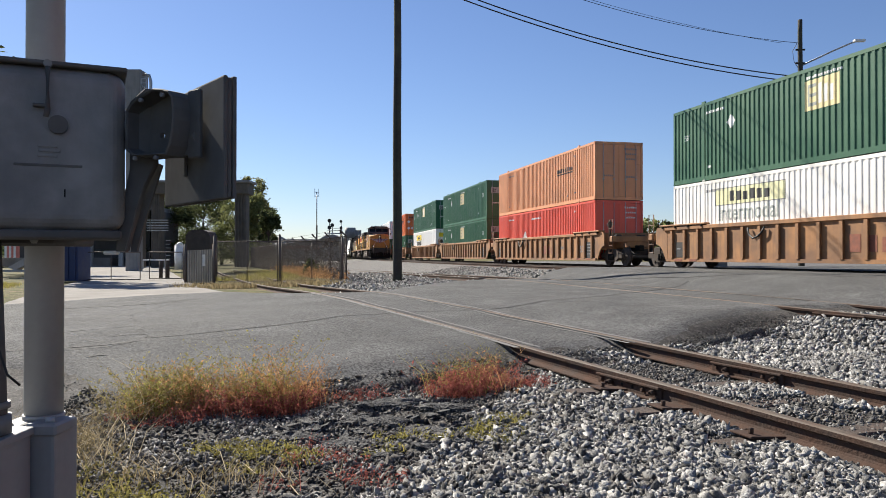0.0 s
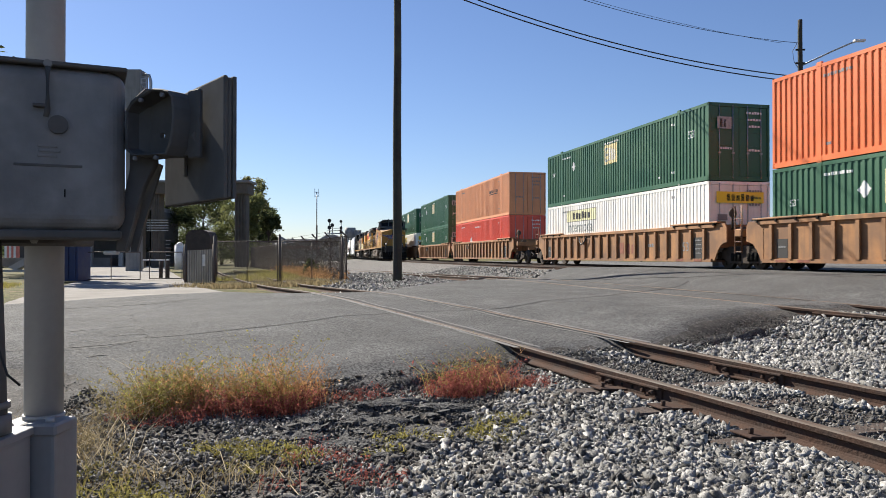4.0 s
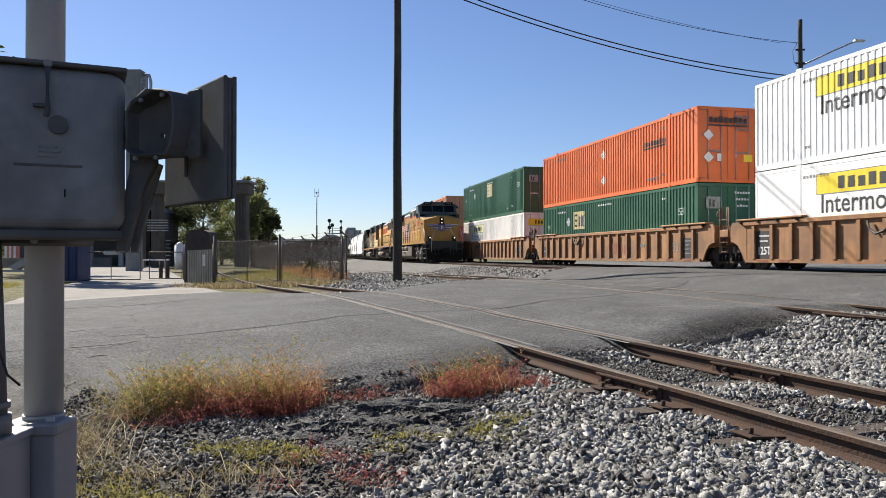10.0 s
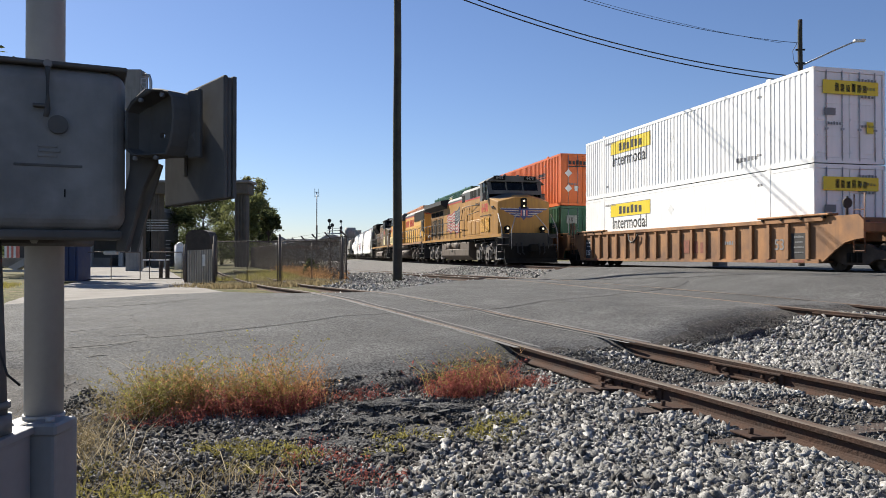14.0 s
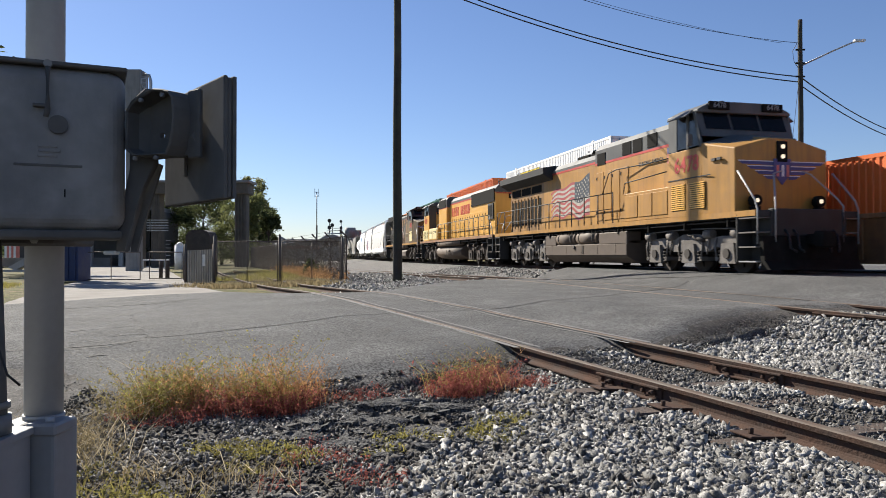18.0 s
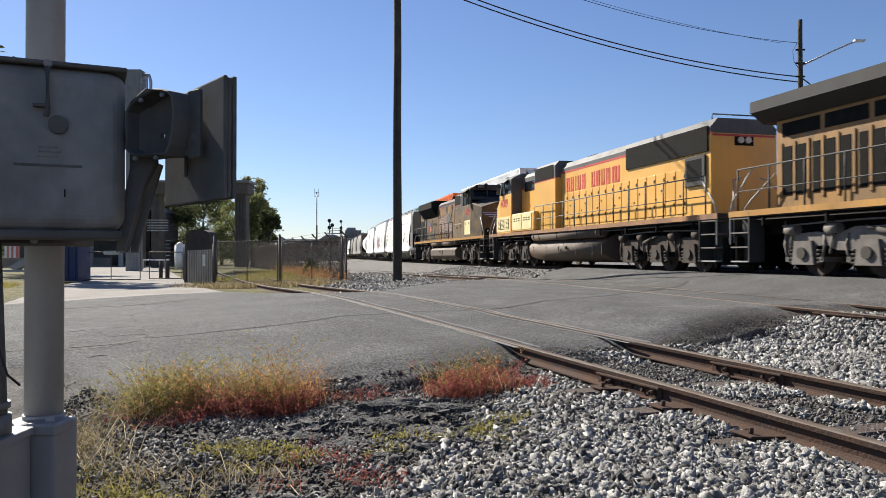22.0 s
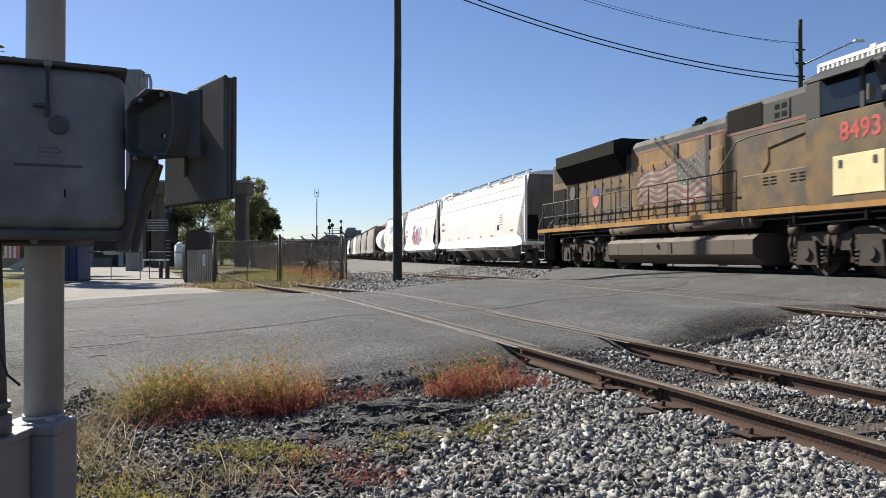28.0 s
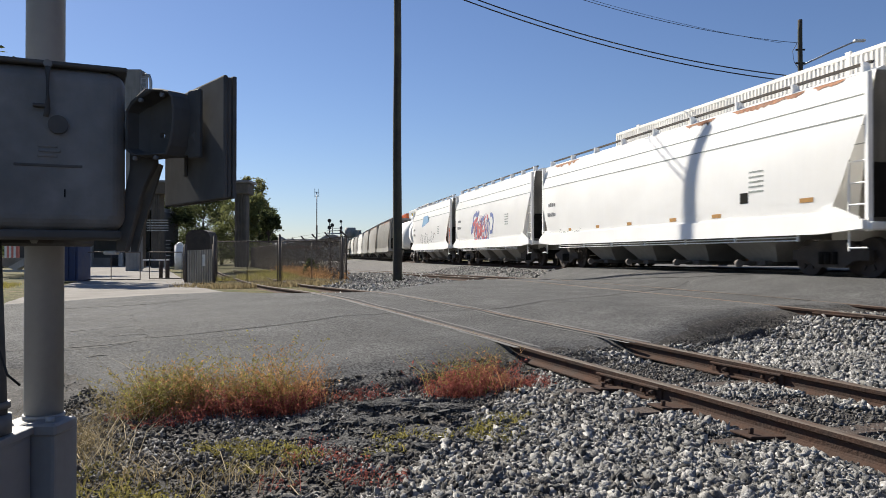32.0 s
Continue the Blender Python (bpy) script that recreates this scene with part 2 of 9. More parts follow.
BASE_GREY = material("grey_cast_base_paint", (0.29, 0.29, 0.293), 0.6, 0.1, var=0.18, scale=5, fine=30, bump=0.08, streaks=0.35, second=(0.24, 0.235, 0.23), second_amount=0.5, second_scale=5)
BOX_DARK = material("dark_cast_metal", (0.105, 0.102, 0.095), 0.85, 0.0, spec=0.25, var=0.2, scale=4, fine=30, bump=0.012, second=(0.16, 0.152, 0.14), second_amount=0.5, second_scale=6)
RUBBER = material("black_rubber", (0.016, 0.016, 0.017), 0.6, bump=0.05)
BLACK = material("black_grimy_metal", (0.016, 0.015, 0.0135), 0.92, 0.0, spec=0.1, var=0.4, scale=4, fine=40, bump=0.2)
GRIME = material("grimy_steel", (0.06, 0.05, 0.042), 0.85, 0.1, var=0.35, scale=4, fine=30, bump=0.3)
WHEEL = material("wheel_steel", (0.06, 0.045, 0.036), 0.85, 0.0, var=0.3, scale=6, fine=40, bump=0.2)
GREY_TRUCK = material("dusty_grey_steel", (0.175, 0.157, 0.14), 0.8, 0.1, var=0.3, scale=5, fine=30, bump=0.25, second=(0.10, 0.085, 0.075), second_amount=0.6, second_scale=4)
TANK = material("dusty_tank_paint", (0.115, 0.083, 0.06), 0.75, 0.05, var=0.2, scale=2, fine=30, bump=0.15, second=(0.085, 0.065, 0.05), second_amount=0.6, second_scale=2)
TRUCK_BROWN = material("dusty_brown_steel", (0.075, 0.056, 0.044), 0.85, 0.1, spec=0.3, var=0.35, scale=5, fine=30, bump=0.3, second=(0.045, 0.038, 0.033), second_amount=0.7, second_scale=4)
YELLOW = material("armour_yellow_paint", (0.45, 0.222, 0.036), 0.55, var=0.15, scale=1.2, fine=30, bump=0.06, streaks=0.6, second=(0.33, 0.17, 0.05), second_amount=0.5, second_scale=1.3)
YELLOW_GRIMY = material("grimy_yellow_paint", (0.33, 0.165, 0.034), 0.6, var=0.25, scale=1.4, fine=25, bump=0.06, streaks=0.7, second=(0.14, 0.085, 0.035), second_amount=0.6, second_scale=1.3)
YELLOW_CLEAN = material("clean_yellow_paint", (0.74, 0.405, 0.088), 0.42, var=0.07, scale=1.2, fine=30, bump=0.05, streaks=0.12)
YELLOW_DIRTY = material("sooty_yellow_paint", (0.265, 0.136, 0.026), 0.6, var=0.25, scale=1.5, fine=20, bump=0.08, streaks=0.75, second=(0.06, 0.043, 0.026), second_amount=0.85, second_scale=1.1, contrast=(0.42, 0.64))
YELLOW_SOOT_SHADE = material("sooty_shaded_paint", (0.18, 0.102, 0.024), 0.7, var=0.3, scale=1.5, fine=20, bump=0.08, streaks=0.7, second=(0.05, 0.04, 0.03), second_amount=0.88, second_scale=1.4, contrast=(0.4, 0.6))
LOCO_GREY = material("harbour_mist_grey_paint", (0.108, 0.108, 0.104), 0.6, spec=0.3, var=0.2, scale=1.5, fine=30, bump=0.08, streaks=0.4)
LOCO_DARK = material("sooty_grey_paint", (0.042, 0.041, 0.040), 0.7, spec=0.3, var=0.3, scale=1.5, fine=30, bump=0.1)
RED = material("signal_red_paint", (0.50, 0.055, 0.035), 0.5, var=0.15, bump=0.05)
RED_FADED = material("faded_red_paint", (0.62, 0.19, 0.15), 0.6, var=0.2, bump=0.05)
BLUE = material("dark_blue_paint", (0.06, 0.07, 0.21), 0.5, var=0.2, bump=0.05)
FLAG_BLUE = material("weathered_blue_paint", (0.04, 0.05, 0.065), 0.6, var=0.3, scale=5, bump=0.05)
WHITE = material("white_paint", (0.92, 0.91, 0.88), 0.5, var=0.04, scale=1.5, fine=30, bump=0.05, streaks=0.12)
WHITE_DIRTY = material("dirty_white_paint", (0.88, 0.85, 0.79), 0.6, var=0.05, scale=0.9, fine=30, bump=0.06, streaks=0.25, second=(0.66, 0.62, 0.55), second_amount=0.35, second_scale=0.8)
HOPPER_WHITE = material("hopper_white_paint", (0.95, 0.94, 0.91), 0.55, var=0.025, scale=0.8, fine=30, bump=0.05, streaks=0.03, second=(0.82, 0.79, 0.74), second_amount=0.18, second_scale=0.7, contrast=(0.5, 0.66))
HOPPER_END = material("grimy_shaded_hopper_end", (0.27, 0.255, 0.23), 0.85, var=0.3, scale=1.2, fine=25, bump=0.1, streaks=0.5)
HOPPER_GREY = material("hopper_grey_paint", (0.33, 0.31, 0.28), 0.7, var=0.2, scale=0.9, fine=30, bump=0.06, streaks=0.3)
RUST_STAIN = material("rust_stain", (0.42, 0.21, 0.12), 0.85, var=0.45, scale=8, fine=40, bump=0.2)
ORANGE = material("orange_container_paint", (0.74, 0.155, 0.028), 0.5, var=0.08, scale=0.9, fine=30, bump=0.04, streaks=0.15)
TAN = material("faded_orange_paint", (0.68, 0.30, 0.145), 0.6, var=0.1, scale=0.9, fine=30, bump=0.04, streaks=0.2)
HUB_RED = material("coral_red_paint", (0.72, 0.095, 0.055), 0.5, var=0.08, scale=0.9, fine=30, bump=0.04, streaks=0.15)
GREEN = material("dark_green_container_paint", (0.018, 0.105, 0.048), 0.5, var=0.12, scale=0.9, fine=30, bump=0.04, streaks=0.2)
WELL = material("well_car_brown_paint", (0.36, 0.175, 0.07), 0.75, var=0.22, scale=1.4, fine=25, bump=0.1, streaks=0.6, second=(0.15, 0.08, 0.045), second_amount=0.75, second_scale=1.2)
# darker copy of WELL for floor and ladders, shade put into the brown
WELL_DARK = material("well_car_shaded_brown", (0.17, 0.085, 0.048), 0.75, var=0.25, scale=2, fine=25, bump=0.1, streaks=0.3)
LOGO_YELLOW = material("logo_yellow", (0.83, 0.62, 0.03), 0.5, var=0.05, bump=0.02)
LOGO_CREAM = material("logo_cream", (0.80, 0.68, 0.36), 0.5, var=0.08, bump=0.02)
INK = material("black_lettering", (0.03, 0.03, 0.03), 0.6, var=0.1, bump=0.02)
INK_GREY = material("grey_lettering", (0.22, 0.22, 0.22), 0.6, var=0.1, bump=0.02)
SPRAY_BLUE = material("blue_spray_paint", (0.13, 0.17, 0.36), 0.6, var=0.25, scale=5, bump=0.02)
SPRAY_RED = material("red_spray_paint", (0.55, 0.13, 0.13), 0.6, var=0.25, scale=5, bump=0.02)
SPRAY_PALE = material("pale_spray_paint", (0.62, 0.55, 0.58), 0.6, var=0.25, scale=5, bump=0.02)
FLAG_RED = material("weathered_flag_red", (0.36, 0.06, 0.062), 0.65, var=0.25, scale=4, bump=0.05, streaks=0.4)
FLAG_WHITE = material("weathered_flag_white", (0.42, 0.39, 0.345), 0.65, var=0.2, scale=4, bump=0.05, streaks=0.5)
FADED_RED = material("sooty_flag_red", (0.27, 0.085, 0.075), 0.7, var=0.3, scale=3, bump=0.05, streaks=0.5, second=(0.09, 0.065, 0.045), second_amount=0.7, second_scale=2.5)
FADED_WHITE = material("sooty_flag_white", (0.36, 0.31, 0.25), 0.7, var=0.25, scale=3, bump=0.05, streaks=0.5, second=(0.11, 0.085, 0.06), second_amount=0.7, second_scale=2.5)
FADED_BLUE = material("sooty_flag_blue", (0.075, 0.078, 0.075), 0.7, var=0.3, scale=3, bump=0.05, streaks=0.4, second=(0.16, 0.11, 0.06), second_amount=0.6, second_scale=2.5)
LETTER_RED = material("bright_red_lettering", (0.62, 0.085, 0.05), 0.5, var=0.12, bump=0.03)
INK_FADED = material("faded_lettering", (0.34, 0.37, 0.34), 0.7, var=0.25, scale=8, bump=0.02)
LOGO_FADED = material("faded_yellow_paint", (0.80, 0.76, 0.45), 0.6, var=0.15, scale=5, bump=0.02)
STENCIL_BLACK = material("black_stencil_paint", (0.035, 0.033, 0.032), 0.8, var=0.3, scale=6, bump=0.05)
STICKER_RED = material("faded_red_marking", (0.25, 0.085, 0.05), 0.8, var=0.3, scale=8, bump=0.05)
INK_WHITE = material("white_lettering", (0.75, 0.75, 0.73), 0.6, var=0.1, bump=0.02)
GLASS_DARK = material("dark_window_glass", (0.012, 0.013, 0.015), 0.08, var=0.05, bump=0)
HEADLIGHT = glowing("headlight_glow", (1.0, 0.84, 0.60), 0.5)
LENS_OFF = material("frosted_lens", (0.6, 0.55, 0.45), 0.2, var=0.05, bump=0)
STRAW = material("bleached_straw", (0.44, 0.38, 0.27), 0.9, var=0.2, scale=12, bump=0, random_amount=0.35)
GRASS_DRY = material("dry_grass", (0.25, 0.20, 0.115), 0.9, var=0.25, scale=12, bump=0, random_amount=0.4)
GRASS_GREEN = material("green_grass", (0.27, 0.24, 0.075), 0.9, var=0.25, scale=12, bump=0, random_amount=0.4)
GRASS_RED = material("red_weed", (0.30, 0.10, 0.08), 0.9, var=0.3, scale=12, bump=0, random_amount=0.4)
GRASS_ORANGE = material("orange_weed", (0.42, 0.235, 0.11), 0.9, var=0.3, scale=12, bump=0, random_amount=0.4)
LAWN = material("lawn", (0.085, 0.088, 0.03), 0.95, spec=0.1, speckle=0.5, speckle_scale=20, var=0.35, scale=2, fine=40, bump=0.8, second=(0.17, 0.13, 0.07), second_amount=0.8, second_scale=1.5)
BARK = material("bark", (0.07, 0.055, 0.042), 0.95, var=0.3, scale=6, fine=40, bump=0.8)
LEAF = material("leaves", (0.20, 0.215, 0.085), 0.8, var=0.3, scale=4, bump=0, random_amount=0.5)
LEAF_DARK = material("dark_leaves", (0.085, 0.1, 0.042), 0.85, var=0.3, scale=4, bump=0, random_amount=0.5)
LEAF_DRY = material("yellowing_leaves", (0.24, 0.235, 0.10), 0.85, var=0.3, scale=4, bump=0, random_amount=0.4)


def let_light_through(mt, amount):
    """Leaves and dry blades: part of the light passes through."""
    nt = mt.node_tree
    bs, out = nt.nodes["Principled BSDF"], nt.nodes["Material Output"]
    tr = nt.nodes.new("ShaderNodeBsdfTranslucent")
    nt.links.new(bs.inputs["Base Color"].links[0].from_socket, tr.inputs["Color"])
    mx = nt.nodes.new("ShaderNodeMixShader")
    mx.inputs[0].default_value = amount
    nt.links.new(bs.outputs[0], mx.inputs[1])
    nt.links.new(tr.outputs[0], mx.inputs[2])
    nt.links.new(mx.outputs[0], out.inputs["Surface"])
    bs.inputs["Specular IOR Level"].default_value = 0.2


for leafy_mat in (STRAW, GRASS_DRY, GRASS_GREEN, GRASS_RED, GRASS_ORANGE, LEAF, LEAF_DARK, LEAF_DRY):
    let_light_through(leafy_mat, 0.5)
# ---------------------------------------------------------------- ground, road, tracks
def steps(near, far, first, grow):
    out, v, st = [0.0], 0.0, first
    while v < far:
        if v > near:
            st *= grow
        v += st
        out.append(v)
    return out


def build_ground():
    side = steps(9, 2600, 0.16, 1.13)
    xs = sorted({-v for v in side} | set(side))
    ys = [-v for v in steps(0.5, 800, 0.6, 1.35)][::-1][:-1] + steps(14, 3200, 0.14, 1.09)
    bm = bmesh.new()
    sheet(bm, [[(x, y, ground_z(x, y)) for x in xs] for y in ys])
    for f in bm.faces:
        c = f.calc_center_median()
        s, d = sd(c.x, c.y)
        r = math.hypot(c.x, c.y)
        wob = noise.noise((c.x * 0.35, c.y * 0.35, 5)) * 1.5
        # near ballast lies on dark soil: shade between stones is in its colour
        if (s > far_edge(d) and (d < 2.2 - 0.02 * s + wob * 0.4 or c.x < -0.155 * c.y + 0.3 * wob and c.y < 110)) or d < -6 or r > 160:
            f.material_index = 2
        elif s > 20 or d > 12:
            f.material_index = 1
        f.smooth = True
    ob = part("ground", bm, SOIL)
    ob.data.materials.append(GRAVEL_FAR)
    ob.data.materials.append(LAWN)
    tagged(ob, "dark soil, grey gravel and rough grass beside the crossing", "ground", kind="structure")


def build_road():
    bm = bmesh.new()
    ds = [-34, -26, -20, -16] + [-14 + 0.22 * i for i in range(150)] + [19.5, 21, 24, 30, 40, 55]
    rows = []
    for d in ds:
        a, b = near_edge(d), far_edge(d)
        rag = 0.10 * noise.noise((d * 1.7, 0, 9)) + 0.05 * noise.noise((d * 6.1, 0, 2))
        row = []
        for k in range(41):
            q = k / 40
            s = a - 0.25 + rag + (b - a + 0.35 + rag) * (q ** 1.35)
            x, y = at(s, d)
            z = road_z(s, d) + 0.012 * noise.noise((x * 0.5, y * 0.5, 1)) + 0.004 * noise.noise((x * 3, y * 3, 4))
            lip = 1 - smooth(a - 0.25, a + 0.55, s)
            z -= (0.16 + 0.09 * smooth(4.8, 6.5, d) * (1 - smooth(10, 12, d))) * lip + 0.03 * lip * noise.noise((x * 5, y * 5, 7))
            if k == 0:
                z -= 0.12
            if k == 40:
                z -= 0.1
            row.append((x, y, z))
        rows.append(row)
    sheet(bm, rows)
    for f in bm.faces:
        f.smooth = True
        c = f.calc_center_median()
        s, d = sd(c.x, c.y)
        if s < near_edge(d) + 0.12 + 0.22 * smooth(4.8, 6.5, d) + 0.12 * noise.noise((c.x * 2, c.y * 2, 0)):
            f.material_index = 1
    ob = part("road", bm, ASPHALT)
    ob.data.materials.append(ASPHALT_EDGE)
    tagged(ob, "worn grey asphalt road over the tracks with broken edges", "road", kind="structure")
    return ob


def strip_on_road(name, pts, width, mat, label, parent, lift=0.006):
    """A thin ragged tar seam or worn line laid along points (s, d)."""
    bm = bmesh.new()
    fine = []
    for (a, b), (c, e) in zip(pts, pts[1:]):
        n = max(2, int(math.hypot(c - a, e - b) / 0.25))
        fine += [(a + (c - a) * i / n, b + (e - b) * i / n) for i in range(n)]
    fine.append(pts[-1])
    rows = []
    for i, (s, d) in enumerate(fine):
        x, y = at(s, d)
        x2, y2 = at(*fine[min(i + 1, len(fine) - 1)])
        x1, y1 = at(*fine[max(i - 1, 0)])
        v = Vector((x2 - x1, y2 - y1, 0)).normalized()
        w = width * (0.55 + 0.6 * abs(noise.noise((x * 3, y * 3, 2))))
        off = 0.05 * noise.noise((x * 1.3, y * 1.3, 8))
        row = []
        for k in (-0.5, 0.5):
            px, py = x - v.y * (w * k + off), y + v.x * (w * k + off)
            ps, pd = sd(px, py)
            row.append((px, py, road_z(ps, pd) + 0.012 * noise.noise((px * 0.5, py * 0.5, 1)) + 0.004 * noise.noise((px * 3, py * 3, 4)) + lift))
        rows.append(row)
    sheet(bm, rows)
    return part(name, bm, mat, parent, label)


RAIL_SECTION = ((-0.068, -0.17), (-0.068, -0.158), (-0.018, -0.135), (-0.010, -0.12), (-0.010, -0.055), (-0.034, -0.042), (-0.036, -0.010), (-0.028, 0.0),
                (0.028, 0.0), (0.036, -0.010), (0.034, -0.042), (0.010, -0.055), (0.010, -0.12), (0.018, -0.135), (0.068, -0.158), (0.068, -0.17))


def rail(name, parent, s0, s1, d_of, z_of, step, label, head=None):
    bm = bmesh.new()
    ss = [s0 + (s1 - s0) * i / max(2, int((s1 - s0) / step)) for i in range(max(2, int((s1 - s0) / step)) + 1)]
    rings = []
    for s in ss:
        x, y = at(s, d_of(s))
        x2, y2 = at(s + 0.2, d_of(s + 0.2))
        v = Vector((x2 - x, y2 - y, 0)).normalized()
        z = z_of(s)
        rings.append([bm.verts.new((x + v.y * a, y - v.x * a, z + b)) for a, b in RAIL_SECTION])
    n = len(RAIL_SECTION)
    for a, b in zip(rings, rings[1:]):
        for k in range(n):
            f = bm.faces.new((a[k], b[k], b[(k + 1) % n], a[(k + 1) % n]))
            if 6 <= k <= 8:
                f.material_index = 1
    bm.faces.new(rings[0])
    bm.faces.new(rings[-1][::-1])
    ob = part(name, bm, RAIL_RUST, parent, label)
    ob.data.materials.append(head or RAIL_HEAD)
    return ob


def smooth_d(fn):
    return lambda s: rounded(fn, s)


D1, D2 = smooth_d(track_one_d), smooth_d(track_two_d)
Z1, Z2 = smooth_d(track_one_z), smooth_d(track_two_z)


BARE_TIES = (6.15, 4.35, 5.3)     # sleepers of the siding that lie bare


def build_tracks():
    half = 0.7525
    specs = (("track_1", D1, Z1, RAIL_HEAD, -14, 60, "rusty siding track sunk in grey ballast and asphalt"),
             ("track_2", D2, Z2, RAIL_HEAD, -10, 90, "rusty second siding track in grey ballast"),
             ("track_3", lambda s: UP_D, lambda s: NEAR_RAIL, RAIL_BRIGHT, -60, 420, "main track with bright rail heads"),
             ("track_4", lambda s: FAR_D, lambda s: RAIL_Z, RAIL_BRIGHT, -60, 420, "main track with bright rail heads"))
    tie_me = mesh_of(bevelled(solid([(-0.115, 0.115, -1.28, 1.28, -0.17, 0)]), 0.015), "tie")
    tie_me.materials.append(TIE)
    plate_me = mesh_of(bevelled(solid([(-0.095, 0.095, -0.17, 0.17, 0, 0.016), (-0.03, -0.005, 0.085, 0.115, 0.016, 0.05), (0.01, 0.035, -0.115, -0.085, 0.016, 0.05)]), 0.004), "tie_plate")
    plate_me.materials.append(RAIL_RUST)
    big_plate = mesh_of(bevelled(solid([(-0.11, 0.11, -0.26, 0.2, 0, 0.018), (-0.04, -0.01, 0.12, 0.15, 0.018, 0.06)]), 0.005), "tie_plate")
    big_plate.materials.append(RAIL_RUST)
    for name, d_of, z_of, head, a, b, label in specs:
        t = thing(name, label, "railway track", kind="structure")
        for side in (-half, half):
            rail("rail", t, a, b, lambda s, o=side: d_of(s) + o, z_of, 0.5 if d_of in (D1, D2) else 4.0, "", head)
        if d_of in (D1, D2):
            if d_of is D1:
                for s in BARE_TIES:
                    x, y = at(s, d_of(s))
                    part("tie", tie_me, None, t, "weathered tie end bare of stones", at_pose=pose(x, y, z_of(s) - 0.146, 0, 0, 107 + 3 * math.sin(s * 9)))
                    x, y = at(s, d_of(s) - half - 0.1)
                    part("tie_plate", big_plate, None, t, "rusty tie plate", at_pose=pose(x, y, z_of(s) - 0.144, 4, 0, 107))
            spans = ((-6.0, 7.2), (20.5, 45.0)) if d_of is D1 else ((-2.0, 10.0), (25.5, 45.0))
            for s0, s1 in spans:
                for i in range(int((s1 - s0) / 0.53)):
                    s = s0 + i * 0.53 + random.uniform(-0.04, 0.04)
                    x, y = at(s, d_of(s))
                    x2, y2 = at(s + 0.3, d_of(s + 0.3))
                    ang = math.degrees(math.atan2(y2 - y, x2 - x)) + random.uniform(-2.5, 2.5)
                    part("tie", tie_me, None, t, at_pose=pose(x, y, z_of(s) - 0.205, 0, 0, ang))
                    if s < 8:
                        for side in (-half, half):
                            px, py = at(s, d_of(s) + side)
                            part("tie_plate", plate_me, None, t, at_pose=pose(px, py, z_of(s) - 0.186, 0, 0, ang))
        else:
            bm = bmesh.new()
            for i in range(330):
                s = -30 + i * 0.53
                if 13 < s < 30:
                    continue
                x, y = at(s, d_of(s))
                box(bm, -0.115, 0.115, -1.28, 1.28, -0.17, 0, pose(x, y, RAIL_Z - 0.175, 0, 0, math.degrees(PHI - turn(s))))
            tagged(part("ties", bm, TIE, t), kind="stuff")
        if d_of is D1 or d_of is D2:
            # bolted joint bars
            bar = solid([(-0.47, 0.47, 0.0, 0.022, -0.055, 0.05), (-0.47, 0.47, 0.018, 0.05, 0.028, 0.052), (-0.47, 0.47, 0.018, 0.075, -0.072, -0.05)], 0.006)
            for i in range(6):
                x = -0.39 + i * 0.156
                if i in (0, 4):
                    rod(bar, (x, 0.02, -0.005), (x, 0.075, -0.005), 0.024, 6)
                    rod(bar, (x, 0.075, -0.005), (x, 0.105, -0.005), 0.012, 6)
                elif i in (1, 5):
                    rod(bar, (x, 0.02, -0.005), (x, 0.05, -0.005), 0.022, 8, 0.015)
            bar_me = mesh_of(bar, "joint_bar")
            bar_me.materials.append(RAIL_RUST)
            hole = bmesh.new()
            for i in (2, 3):
                rod(hole, (-0.39 + i * 0.156, 0.0, -0.005), (-0.39 + i * 0.156, 0.025, -0.005), 0.016, 8)
            hole_me = mesh_of(hole, "bolt_hole")
            hole_me.materials.append(BLACK)
            for s, side in (((6.05, -half), (6.35, half), (-1.0, half), (-1.5, -half)) if d_of is D1 else ((9.3, -half), (9.0, half))):
                for off in (-0.014, 0.014):
                    x, y = at(s, d_of(s) + side + off)
                    x2, y2 = at(s + 0.3, d_of(s + 0.3) + side + off)
                    way = math.degrees(math.atan2(y2 - y, x2 - x))
                    jb = part("joint_bar", bar_me, None, t, "rusty bolted joint bar", at_pose=pose(x, y, z_of(s) - 0.092, 0, 0, way if off < 0 else way + 180))
                    part("bolt_hole", hole_me, None, jb, "dark empty bolt hole")


